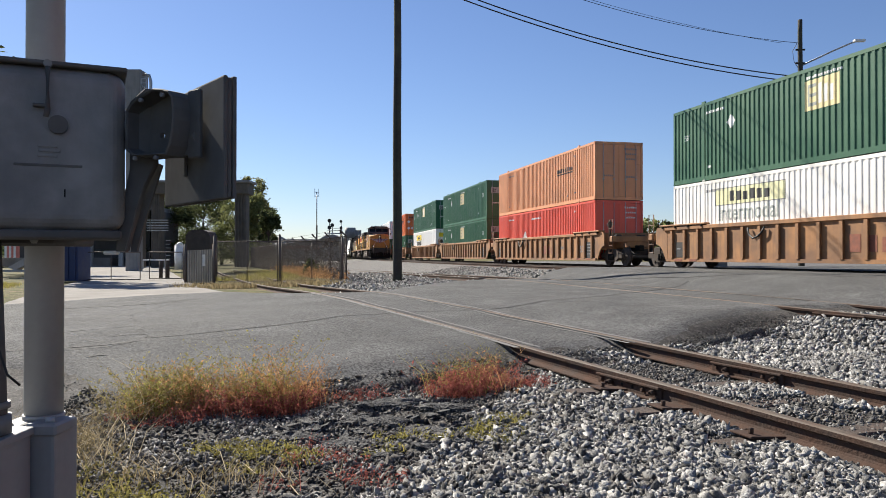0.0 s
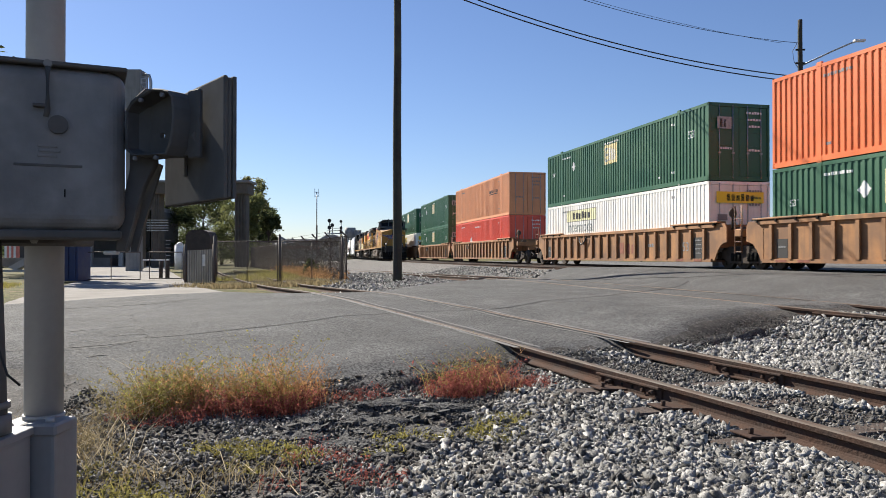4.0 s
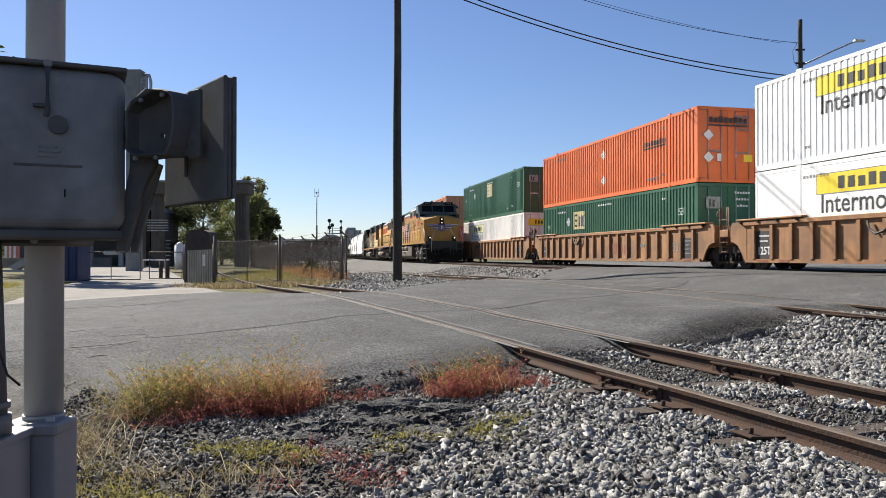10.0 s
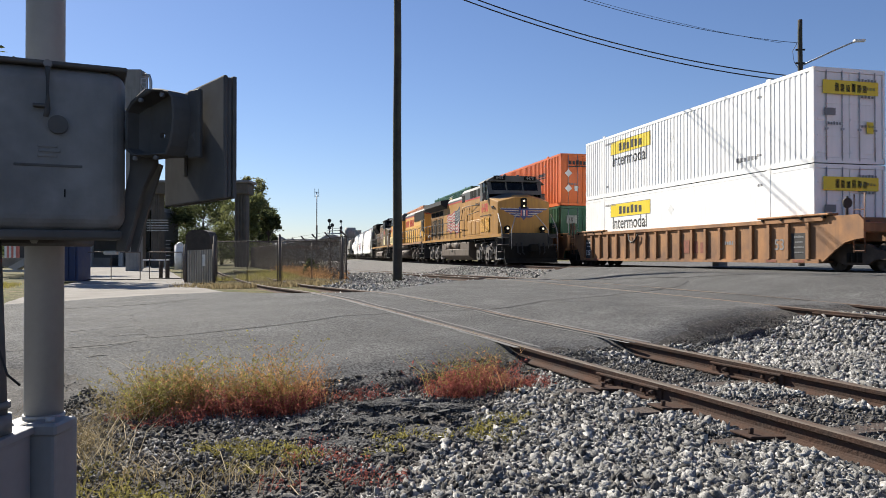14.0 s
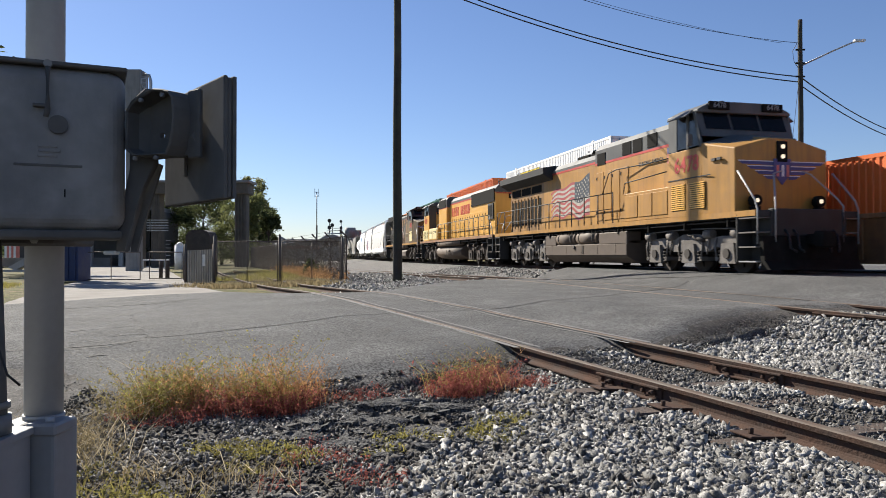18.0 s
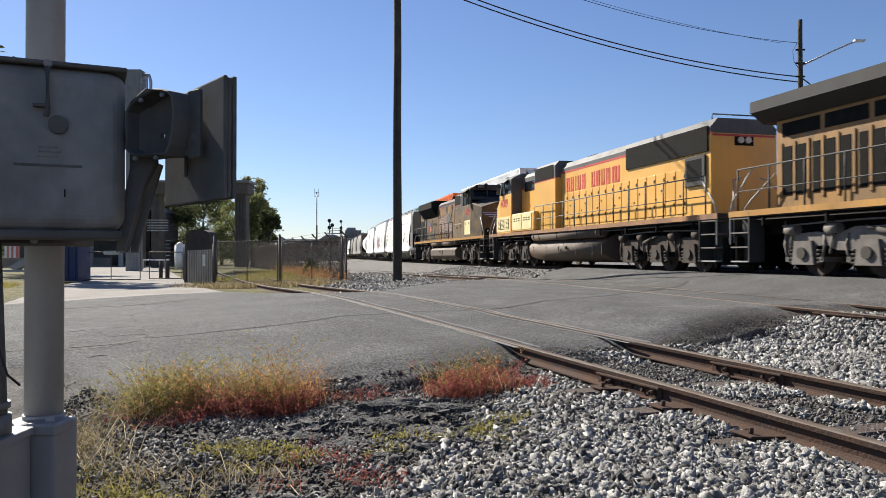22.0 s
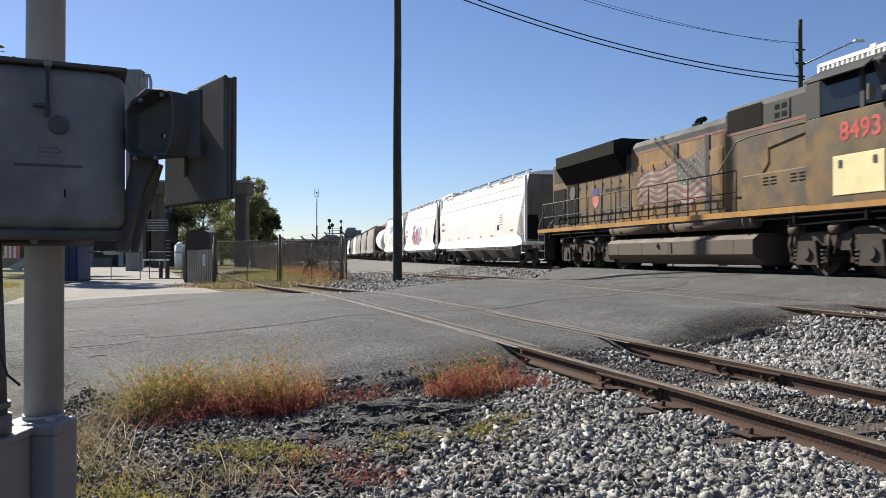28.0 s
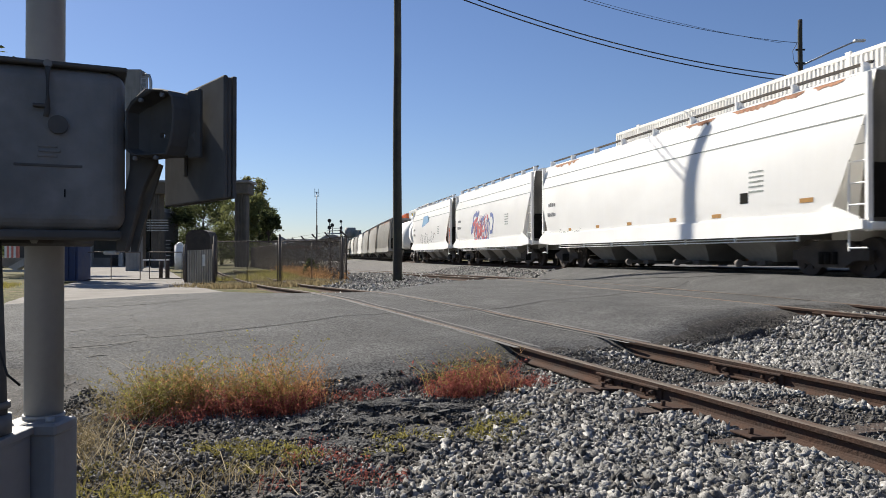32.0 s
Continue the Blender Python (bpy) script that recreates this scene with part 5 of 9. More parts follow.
    # winged shield on the nose front
    for sg in (1, -1):
        for k in range(4):
            z = 2.9 - 0.125 * k
            w = 1.28 - 0.25 * k
            bm = bmesh.new()
            prism(bm, [(sg * 0.2, z - 0.09), (sg * (w - 0.1), z - 0.07), (sg * w, z), (sg * 0.2, z)], -0.012, -0.004, "x")
            part("wing_emblem", bm, BLUE, t, "blue wing feather")
            bm = bmesh.new()
            prism(bm, [(sg * 0.2, z), (sg * w, z), (sg * (w + 0.03), z + 0.022), (sg * 0.2, z + 0.022)], -0.012, -0.004, "x")
            part("wing_outline", bm, INK_WHITE, t)
    bm = bmesh.new()
    prism(bm, [(-0.26, 2.98), (-0.26, 2.6), (0, 2.3), (0.26, 2.6), (0.26, 2.98)], -0.03, -0.015, "x")
    part("shield_emblem", bm, BLUE, t)
    for k in range(3):
        part("shield_stripe", solid([(-0.036, -0.03, -0.2 + k * 0.15, -0.13 + k * 0.15, 2.52, 2.82)]), RED_FADED if k != 1 else INK_WHITE, t)
    part("nose_stripe", solid([(-0.012, 0.0, -hw + f + 0.05, hw - f - 0.05, 1.56, 1.64)]), YELLOW_CLEAN, t)


def cab_at(dx, t, *spec):
    """The same cab set dx along the frame."""
    before = set(t.children)
    cab(t, *spec)
    for ob in t.children:
        if ob not in before:
            ob.matrix_basis = Matrix.Translation((dx, 0, 0)) @ ob.matrix_basis


def hood_run(name, t, paint, grey, x0, x1, hw, top, band=0.5, stripe=RED, round_top=0.2, base=1.58):
    """A stretch of hood: yellow sides, grey band and roof, red line between."""
    bm = solid([(x0, x1, -hw, hw, base, top - band)])
    part(name, bm, paint, t)
    bm = bmesh.new()
    prism(bm, [(-hw, top - band), (hw, top - band), (hw, top - round_top), (hw - round_top * 0.9, top), (-hw + round_top * 0.9, top), (-hw, top - round_top)], x0 + 0.002, x1 - 0.002, "x")
    part(name + "_roof", bm, grey, t)
    if stripe:
        for v in (1, -1):
            side_box("red_stripe", t, stripe, v, x0, x1, top - band - 0.04, top - band + 0.04, hw, hw + 0.006)


def door_row(t, v, x0, x1, n, z0, z1, y, mat):
    w = (x1 - x0) / n
    for i in range(n):
        a = x0 + i * w
        hd = side_box("hood_door", t, mat, v, a + 0.025, a + w - 0.025, z0, z1, y, y + 0.022, 0.006)
        for z in (z0 + 0.25, z1 - 0.25):
            side_box("latch", hd, LOCO_DARK, v, a + w - 0.10, a + w - 0.05, z, z + 0.1, y + 0.022, y + 0.04)


def frame_and_tank(t, length, tank, paint, truck_mat, trucks, stripe, shape=""):
    part("frame", solid([(-0.95, length + 0.85, -1.48, 1.48, 1.42, 1.58)], 0.01), LOCO_DARK, t)
    part("centre_sill", solid([(-0.5, length + 0.4, -0.8, 0.8, 1.0, 1.42)]), BLACK, t)
    for v in (1, -1):
        side_box("side_sill", t, stripe, v, -0.95, length + 0.85, 1.44, 1.585, 1.48, 1.5)
    a, b = tank
    if shape == "round":
        ring = [(1.38 * math.sin(w) ** 0.8 if math.sin(w) > 0 else -1.38 * abs(math.sin(w)) ** 0.8, 0.72 - 0.5 * math.cos(w)) for w in (2 * math.pi * k / 28 for k in range(28))]
    else:
        ring = [(-1.0, 0.22), (1.0, 0.22), (1.36, 0.42), (1.43, 0.5), (1.43, 0.86), (1.25, 0.98), (-1.25, 0.98), (-1.43, 0.86), (-1.43, 0.5), (-1.36, 0.42)]
    if shape != "notched":
        ring = [(y, z if z < 0.8 else 0.8 + (z - 0.8) * 1.25) for y, z in ring]
    bm = bmesh.new()
    prism(bm, ring, a, b, "x")
    for f in bm.faces:
        f.smooth = shape == "round" and len(f.verts) == 4
    tank_ob = part("fuel_tank", bm, TANK, t, "brown dust-coated fuel tank")
    if shape == "notched":
        for x0, x1 in ((a, a + 2.1), (b - 1.15, b)):
            for v in (1, -1):
                side_box("tank_shoulder", tank_ob, TANK, v, x0, x1, 0.86, 1.28, 0.9, 1.43, 0.03)
    for x in (a + 0.03, b - 0.03):
        part("tank_end_band", solid([(x - 0.02, x + 0.02, -1.44, 1.44, 0.5, 0.87)], 0.006), TANK, tank_ob)
    for v in (1, -1):
        cap = bmesh.new()
        rod(cap, ((a + b) / 2 + 0.6, v * 1.40, 0.78), ((a + b) / 2 + 0.6, v * 1.48, 0.80), 0.07, 10)
        part("filler_cap", cap, GRIME, tank_ob)
        side_box("sight_gauge", tank_ob, GRIME, v, (a + b) / 2 - 0.2, (a + b) / 2 - 0.12, 0.55, 0.85, 1.43, 1.45)
        for k in range(5):
            x = a + 0.8 + (b - a - 1.6) * k / 4
            side_box("tank_seam", tank_ob, TANK, v, x - 0.012, x + 0.012, 0.5, 0.86, 1.43, 1.436)
        pipe = bmesh.new()
        tube(pipe, [(-0.4, v * 1.36, 1.36), (4.6, v * 1.36, 1.34), (length * 0.5, v * 1.38, 1.35), (length - 4.5, v * 1.36, 1.34), (length + 0.2, v * 1.36, 1.36)], 0.028, 6)
        part("train_pipe", pipe, GRIME, t)
        for k in range(10):
            x = 0.2 + k * (length - 0.6) / 9
            side_box("frame_gusset", t, BLACK, v, x, x + 0.05, 1.2, 1.42, 1.2, 1.46)
    for x in trucks:
        loco_truck(t, x, truck_mat)
    for i in range(14):
        x = a + 0.3 + (b - a - 0.6) * i / 13
        part("frame_bracket", solid([(x - 0.04, x + 0.04, -1.44, 1.44, 1.3, 1.42)]), BLACK, t)


def air_tanks(t, v, spans, r, z, mat):
    for a, b in spans:
        bm = bmesh.new()
        rod(bm, (a, v * 1.26, z), (b, v * 1.26, z), r, 18)
        rod(bm, (a - 0.06, v * 1.26, z), (a, v * 1.26, z), r * 0.7, 18, r)
        rod(bm, (b, v * 1.26, z), (b + 0.06, v * 1.26, z), r, 18, r * 0.7)
        part("air_reservoir", bm, mat, t, "brown cylindrical air reservoir")
        for x in (a + 0.25, b - 0.25):
            st = bmesh.new()
            rod(st, (x - 0.03, v * 1.26, z), (x + 0.03, v * 1.26, z), r + 0.012, 18)
            part("strap", st, GRIME, t)


def horns(t, x, z):
    for k, dx in enumerate((-0.14, 0.0, 0.14)):
        bm = bmesh.new()
        rod(bm, (x + dx, 0.75, z + 0.13), (x + dx - 0.22, 0.75, z + 0.16), 0.03, 8, 0.085)
        part("horn", bm, BLACK, t)
    part("horn_base", solid([(x - 0.2, x + 0.2, 0.7, 0.8, z - 0.02, z + 0.1)]), BLACK, t)


def loco_one():
    t = thing("locomotive", "yellow and grey diesel locomotive with lit headlights and a painted flag", "locomotive", "locomotives of the freight train")
    v = 1
    frame_and_tank(t, 18.8, (5.7, 12.9), YELLOW, GREY_TRUCK, (2.35, 15.5), YELLOW, "notched")
    cab(t, v, YELLOW, LOCO_GREY, "6478", 4.75, 3.0, 3.52, "angular")
    hood_run("equipment_cabinet", t, YELLOW, LOCO_GREY, 3.0, 8.8, 1.08, 4.53, 0.70)
    hood_run("engine_hood", t, YELLOW, LOCO_GREY, 8.8, 14.0, 1.05, 4.26, 0.34)
    hood_run("radiator_cab", t, YELLOW_GRIMY, LOCO_GREY, 14.0, 18.4, 1.05, 3.86, 0.1, False, 0.05)
    # overhanging radiator wings
    bm = bmesh.new()
    prism(bm, [(-1.1, 3.7), (1.1, 3.7), (1.5, 3.95), (1.5, 4.22), (1.0, 4.3), (-1.0, 4.3), (-1.5, 4.22), (-1.5, 3.95)], 13.0, 18.8, "x")
    part("radiator_wing", bm, LOCO_DARK, t, "dark grey overhanging radiator box")
    part("radiator_end", solid([(18.4, 18.46, -1.0, 1.0, 1.6, 3.7)]), YELLOW, t)
    part("exhaust_stack", bevelled(solid([(10.6, 11.7, -0.5, 0.5, 4.22, 4.5)]), 0.03), BLACK, t)
    horns(t, 9.6, 4.26)
    for a, b, z0 in ((4.35, 4.95, 3.92), (5.3, 5.9, 3.9), (6.05, 6.65, 3.9), (7.95, 8.6, 3.78)):
        side_box("intake_screen", t, BLACK, v, a, b, z0, z0 + 0.42, 1.08, 1.1, label="dark intake screen")
    # low side boxes with vents beside and behind the cab
    side_box("battery_box", t, YELLOW, v, 3.0, 5.8, 1.58, 2.5, 1.06, 1.47, 0.02)
    for i in range(3):
        side_box("box_door", t, YELLOW, v, 3.1 + i * 0.9, 3.92 + i * 0.9, 1.7, 2.4, 1.47, 1.49, 0.006)
    louvre(t, v, 1.15, 1.85, 1.75, 2.5, 1.502)
    louvre(t, v, 2.1, 2.8, 1.75, 2.5, 1.502)
    side_box("cab_line", t, LOCO_DARK, v, 0.9, 3.0, 2.62, 2.65, 1.5, 1.512)
    for k, x in enumerate((0.45, 0.7)):
        side_box("stencil", t, INK, v, x, x + 0.17, 2.98, 3.05, 1.45, 1.5)
    side_text("BUILDING AMERICA", 0.2, INK, t, v, 4.75, 3.45, 1.084, width=0.85)
    bm = bmesh.new()
    prism(bm, [(3.2, 3.75), (3.75, 3.75), (3.75, 3.3), (3.47, 3.1), (3.2, 3.3)], 1.081, 1.09, "y")
    part("shield_emblem", bm, RED_FADED, t)
    side_box("shield_emblem", t, BLUE, v, 3.2, 3.75, 3.58, 3.76, 1.09, 1.094)
    door_row(t, v, 6.2, 8.7, 4, 1.75, 3.5, 1.08, YELLOW)
    flag(t, v, 9.35, 13.2, 1.92, 3.25, 1.052, 0.36)
    for i in range(9):
        a = 14.35 + i * 0.44
        side_box("radiator_door", t, BLACK, v, a, a + (0.30 if i % 3 else 0.22), 1.9, 3.05, 1.05, 1.068, label="dark vertical vent opening")
        side_box("radiator_rib", t, YELLOW_GRIMY, v, a + 0.32, a + 0.4, 1.8, 3.15, 1.05, 1.08)
    for i in range(3):
        a = 14.3 + i * 1.35
        side_box("radiator_screen", t, BLACK, v, a, a + 1.2, 3.3, 3.62, 1.05, 1.065)
    handrail(t, v, 6.6, 19.3, 12)
    handrail(t, -v, 6.6, 19.3, 12)
    hr = bmesh.new()
    tube(hr, [(7.4, 1.48, 2.62), (6.9, 1.48, 3.3), (6.7, 1.3, 3.42), (5.0, 1.12, 3.42), (3.1, 1.12, 3.42)], 0.02, 6)
    part("stair_handrail", hr, LOCO_DARK, t)
    hr = bmesh.new()
    tube(hr, [(3.1, 1.5, 2.95), (5.7, 1.5, 2.85), (5.8, 1.5, 2.5)], 0.018, 6)
    part("grab_rail", hr, LOCO_DARK, t)
    air_tanks(t, v, ((8.0, 9.65), (9.95, 11.6)), 0.235, 1.13, TANK)
    end_gear(t, -1.0, -1, YELLOW, True)
    end_gear(t, 19.65, 1, YELLOW, False)
    MOVING.append((t, "near", 21.2, 0.0, 9.4, False))


def loco_two():
    """Runs long hood first: its road side is its own right side."""
    t = thing("locomotive", "clean yellow diesel locomotive with grey roof and red lettering", "locomotive", "locomotives of the freight train")
    v = -1
    frame_and_tank(t, 18.3, (4.6, 12.2), YELLOW_CLEAN, TRUCK_BROWN, (1.9, 15.6), WELL, "round")
    cab_at(-0.5, t, v, YELLOW_CLEAN, LOCO_GREY, "4089", 4.42, 3.1, 3.25, "rounded")
    hood_run("equipment_cabinet", t, YELLOW_CLEAN, LOCO_GREY, 2.55, 5.2, 0.95, 4.35, 0.7)
    hood_run("inverter_hood", t, YELLOW_CLEAN, LOCO_GREY, 5.2, 7.6, 1.3, 4.42, 0.7)
    hood_run("engine_hood", t, YELLOW_CLEAN, LOCO_GREY, 7.6, 18.2, 1.05, 4.30, 0.42, RED, 0.25)
    for s2 in (1, -1):
        side_box("intake_screen", t, BLACK, s2, 5.3, 7.4, 3.72, 4.28, 1.3, 1.315, label="dark intake screen")
        side_box("cab_rear_window", t, GLASS_DARK, s2, 3.0, 5.0, 3.5, 3.95, 0.95, 0.965)
        side_box("radiator_screen", t, BLACK, s2, 13.35, 18.1, 3.38, 4.08, 1.05, 1.1, label="long black radiator screen")
        side_box("vent_box", t, LOCO_DARK, s2, 17.0, 18.0, 2.45, 3.3, 1.05, 1.12, 0.01)
        side_box("vent_screen", t, BLACK, s2, 17.1, 17.85, 2.6, 3.2, 1.12, 1.128)
    side_box("battery_box", t, YELLOW_CLEAN, v, 2.6, 5.7, 1.58, 2.45, 1.0, 1.49, 0.05)
    for i in range(2):
        side_box("box_door", t, LOGO_CREAM, v, 2.75 + i * 1.32, 4.0 + i * 1.32, 1.68, 2.38, 1.49, 1.505, 0.006, "cream vented box door")
        for j in range(3):
            for k in range(2):
                x = 2.95 + i * 1.32 + j * 0.32
                side_box("vent_slot", t, BLACK, v, x, x + 0.2, 2.08 + k * 0.1, 2.12 + k * 0.1, 1.505, 1.511)
    side_box("box_panel", t, LOGO_CREAM, v, 0.35, 2.45, 1.66, 2.38, 1.5, 1.51, label="cream vented side panel")
    for a in (0.55, 1.1, 1.8):
        louvre(t, v, a, a + 0.45, 1.78, 2.28, 1.512, 8, LOGO_CREAM)
    # company lettering as plain red bars
    for i, x in enumerate((8.2, 8.62, 9.04, 9.28, 9.7, 10.55, 10.95, 11.35, 11.75, 11.98, 12.25, 12.5)):
        bm = bmesh.new()
        w = 0.10 if i in (2, 9) else 0.28
        for k in range(1 if w < 0.2 else 2):
            box(bm, x + k * (w - 0.09), x + k * (w - 0.09) + 0.1, -1.062, -1.05, 3.05, 3.62)
        if w > 0.2:
            box(bm, x, x + w, -1.062, -1.05, 3.05 if i % 2 else 3.5, 3.15 if i % 2 else 3.62)
        part("company_mark", bm, LETTER_RED, t, "red painted bar of company lettering")
    door_row(t, v, 7.8, 17.0, 16, 1.7, 3.0, 1.05, YELLOW_CLEAN)
    for i in range(26):
        x = 7.9 + i * 0.35
        side_box("latch", t, INK, v, x, x + 0.07, 1.95 + 0.25 * ((i * 5) % 4), 2.01 + 0.25 * ((i * 5) % 4), 1.072, 1.085)
    handrail(t, v, 5.6, 18.6, 13, mat=LOCO_GREY)
    handrail(t, -v, 5.6, 18.6, 13, mat=LOCO_GREY)
    for x in (13.6, 15.3, 17.0):
        bm = bmesh.new()
        rod(bm, (x, 0, 4.26), (x, 0, 4.40), 0.62, 20, 0.56)
        part("radiator_fan", bm, LOCO_GREY, t, "round grey fan cowl")
    part("exhaust_stack", bevelled(solid([(8.6, 9.5, -0.35, 0.35, 4.28, 4.48)]), 0.03), BLACK, t)
    horns(t, 11.8, 4.28)
    bm = bmesh.new()
    tube(bm, [(17.9, 0.8, 4.28), (17.9, 0.8, 4.46), (17.9, -0.8, 4.46), (17.9, -0.8, 4.28)], 0.02, 6)
    part("roof_grab", bm, LOCO_DARK, t)
    for y in (-0.12, 0.12):
        bm = bmesh.new()
        rod(bm, (18.2, y, 3.7), (18.26, y, 3.7), 0.09, 12)
        part("rear_headlight", bm, LENS_OFF, t)
    part("rear_headlight_plate", solid([(18.2, 18.21, -0.3, 0.3, 3.55, 3.85)]), BLACK, t)
    part("rear_stripe", solid([(18.2, 18.212, -1.0, 1.0, 3.8, 3.86)]), RED, t)
    air_tanks(t, v, ((5.2, 12.0),), 0.2, 1.32, TANK)
    end_gear(t, -1.0, -1, YELLOW_CLEAN, False)
    end_gear(t, 19.1, 1, YELLOW_CLEAN, False)
    MOVING.append((t, "near", 21.2 + 20.95, 0.0, 9.15, True))


def loco_three():
    HE = 19.35                   # back end of the hood
    t = thing("locomotive", "grimy soot-stained yellow diesel locomotive with a faded painted flag", "locomotive", "locomotives of the freight train")
    v = 1
    frame_and_tank(t, 19.15, (5.8, 13.6), YELLOW_DIRTY, TRUCK_BROWN, (2.35, 15.6), YELLOW)
    cab_at(0.32, t, v, YELLOW_SOOT_SHADE, LOCO_DARK, "8493", 4.6, 3.6, 3.5, "rounded")
    hood_run("equipment_cabinet", t, YELLOW_SOOT_SHADE, LOCO_DARK, 3.6, 7.4, 1.08, 4.42, 0.75, FADED_RED)
    hood_run("engine_hood", t, YELLOW_DIRTY, LOCO_DARK, 7.4, 12.6, 1.05, 4.25, 0.4, FADED_RED)
    # darker radiator sides: soot, plus the wing's shade put into the paint colour
    hood_run("radiator_cab", t, YELLOW_SOOT_SHADE, LOCO_DARK, 12.6, 17.4, 1.05, 3.9, 0.55, False, 0.05)
    hood_run("rear_hood", t, YELLOW_SOOT_SHADE, LOCO_DARK, 17.4, HE, 1.05, 4.3, 0.12, False, 0.1)
    for k in range(7):
        side_box("vent_slat", t, LOCO_GREY, v, 17.7, HE - 0.15, 3.5 + k * 0.09, 3.54 + k * 0.09, 1.05, 1.07)
    bm = bmesh.new()
    prism(bm, [(-1.05, 3.3), (1.05, 3.3), (1.5, 3.95), (1.5, 4.4), (1.2, 4.48), (-1.2, 4.48), (-1.5, 4.4), (-1.5, 3.95)], 13.0, 18.0, "x")
    part("radiator_wing", bm, BLACK, t, "black flared radiator box")
    for i in range(4):
        bm = bmesh.new()
        x = 13.25 + i * 1.15
        prism(bm, [(1.10, 3.42), (1.14, 3.40), (1.46, 3.88), (1.43, 3.9)], x, x + 0.9, "x")
        part("radiator_screen", bm, BLACK, t)
    for a, b in ((5.9, 7.3), ):
        side_box("intake_screen", t, BLACK, v, a, b, 3.72, 4.3, 1.08, 1.095, label="dark intake screen")
    side_box("cab_panel", t, LOCO_DARK, v, 4.9, 5.5, 3.72, 4.2, 1.08, 1.1, 0.01)
    for z in (3.8, 4.0):
        for x in (5.0, 5.25):
            side_box("vent_slot", t, BLACK, v, x, x + 0.17, z, z + 0.12, 1.1, 1.106)
    side_box("battery_box", t, YELLOW_SOOT_SHADE, v, 3.6, 6.2, 1.58, 2.45, 1.06, 1.47, 0.02)
    for i in range(2):
        for j in range(2):
            for k in range(3):
                side_box("vent_slot", t, BLACK, v, 3.95 + i * 0.95 + j * 0.28, 4.15 + i * 0.95 + j * 0.28, 2.15 + k * 0.08, 2.18 + k * 0.08, 1.47, 1.477)
    side_box("side_panel", t, LOGO_CREAM, v, 1.75, 3.1, 1.72, 2.55, 1.5, 1.515, 0.01, "cream painted side panel")
    for x in (1.95, 2.85):
        side_box("latch", t, INK, v, x, x + 0.08, 2.3, 2.45, 1.515, 1.53)
    door_row(t, v, 7.5, 12.6, 7, 1.75, 3.4, 1.05, YELLOW_DIRTY)
    door_row(t, v, 12.7, 16.7, 6, 1.75, 3.25, 1.05, YELLOW_SOOT_SHADE)
    for x in (8.15, 9.75):
        side_box("soot_band", t, LOCO_DARK, v, x, x + 0.22, 1.75, 3.85, 1.074, 1.0775, label="black soot streak down the hood")
    flag(t, v, 8.3, 12.2, 1.95, 3.2, 1.079, 0.38, FADED_RED, FADED_WHITE, FADED_BLUE)
    bm = bmesh.new()
    prism(bm, [(15.0, 2.95), (15.5, 2.95), (15.5, 2.4), (15.25, 2.2), (15.0, 2.4)], 1.075, 1.082, "y")
    part("shield_emblem", bm, RED_FADED, t)
    side_box("shield_emblem", t, BLUE, v, 15.0, 15.5, 2.72, 2.96, 1.082, 1.086)
    side_text("BUILDING AMERICA", 0.2, INK, t, v, 13.75, 2.8, 1.076, width=0.85)
    bm = bmesh.new()
    rod(bm, (17.25, 1.08, 2.95), (17.25, 1.11, 2.95), 0.26, 20)
    part("fan_opening", bm, LOCO_GREY, t)
    side_box("fan_panel", t, BLACK, v, 16.8, 17.8, 1.75, 3.35, 1.055, 1.085)
    side_box("rear_screen", t, BLACK, v, 18.0, HE - 0.13, 1.8, 3.2, 1.05, 1.08)
    handrail(t, v, 6.4, 19.4, 13)
    handrail(t, -v, 6.4, 19.4, 13)
    hr = bmesh.new()
    tube(hr, [(7.2, 1.48, 2.62), (6.4, 1.46, 3.35), (6.1, 1.3, 3.45), (3.7, 1.15, 3.5)], 0.02, 6)
    part("stair_handrail", hr, GREY_TRUCK, t)
    horns(t, 9.2, 4.25)
    air_tanks(t, v, ((5.9, 9.6), (9.9, 13.4)), 0.21, 1.36, TANK)
    end_gear(t, -1.0, -1, YELLOW_DIRTY, False)
    end_gear(t, 20.0, 1, YELLOW_DIRTY, False)
    MOVING.append((t, "near", 21.2 + 42.3, 0.0, 9.2, False))


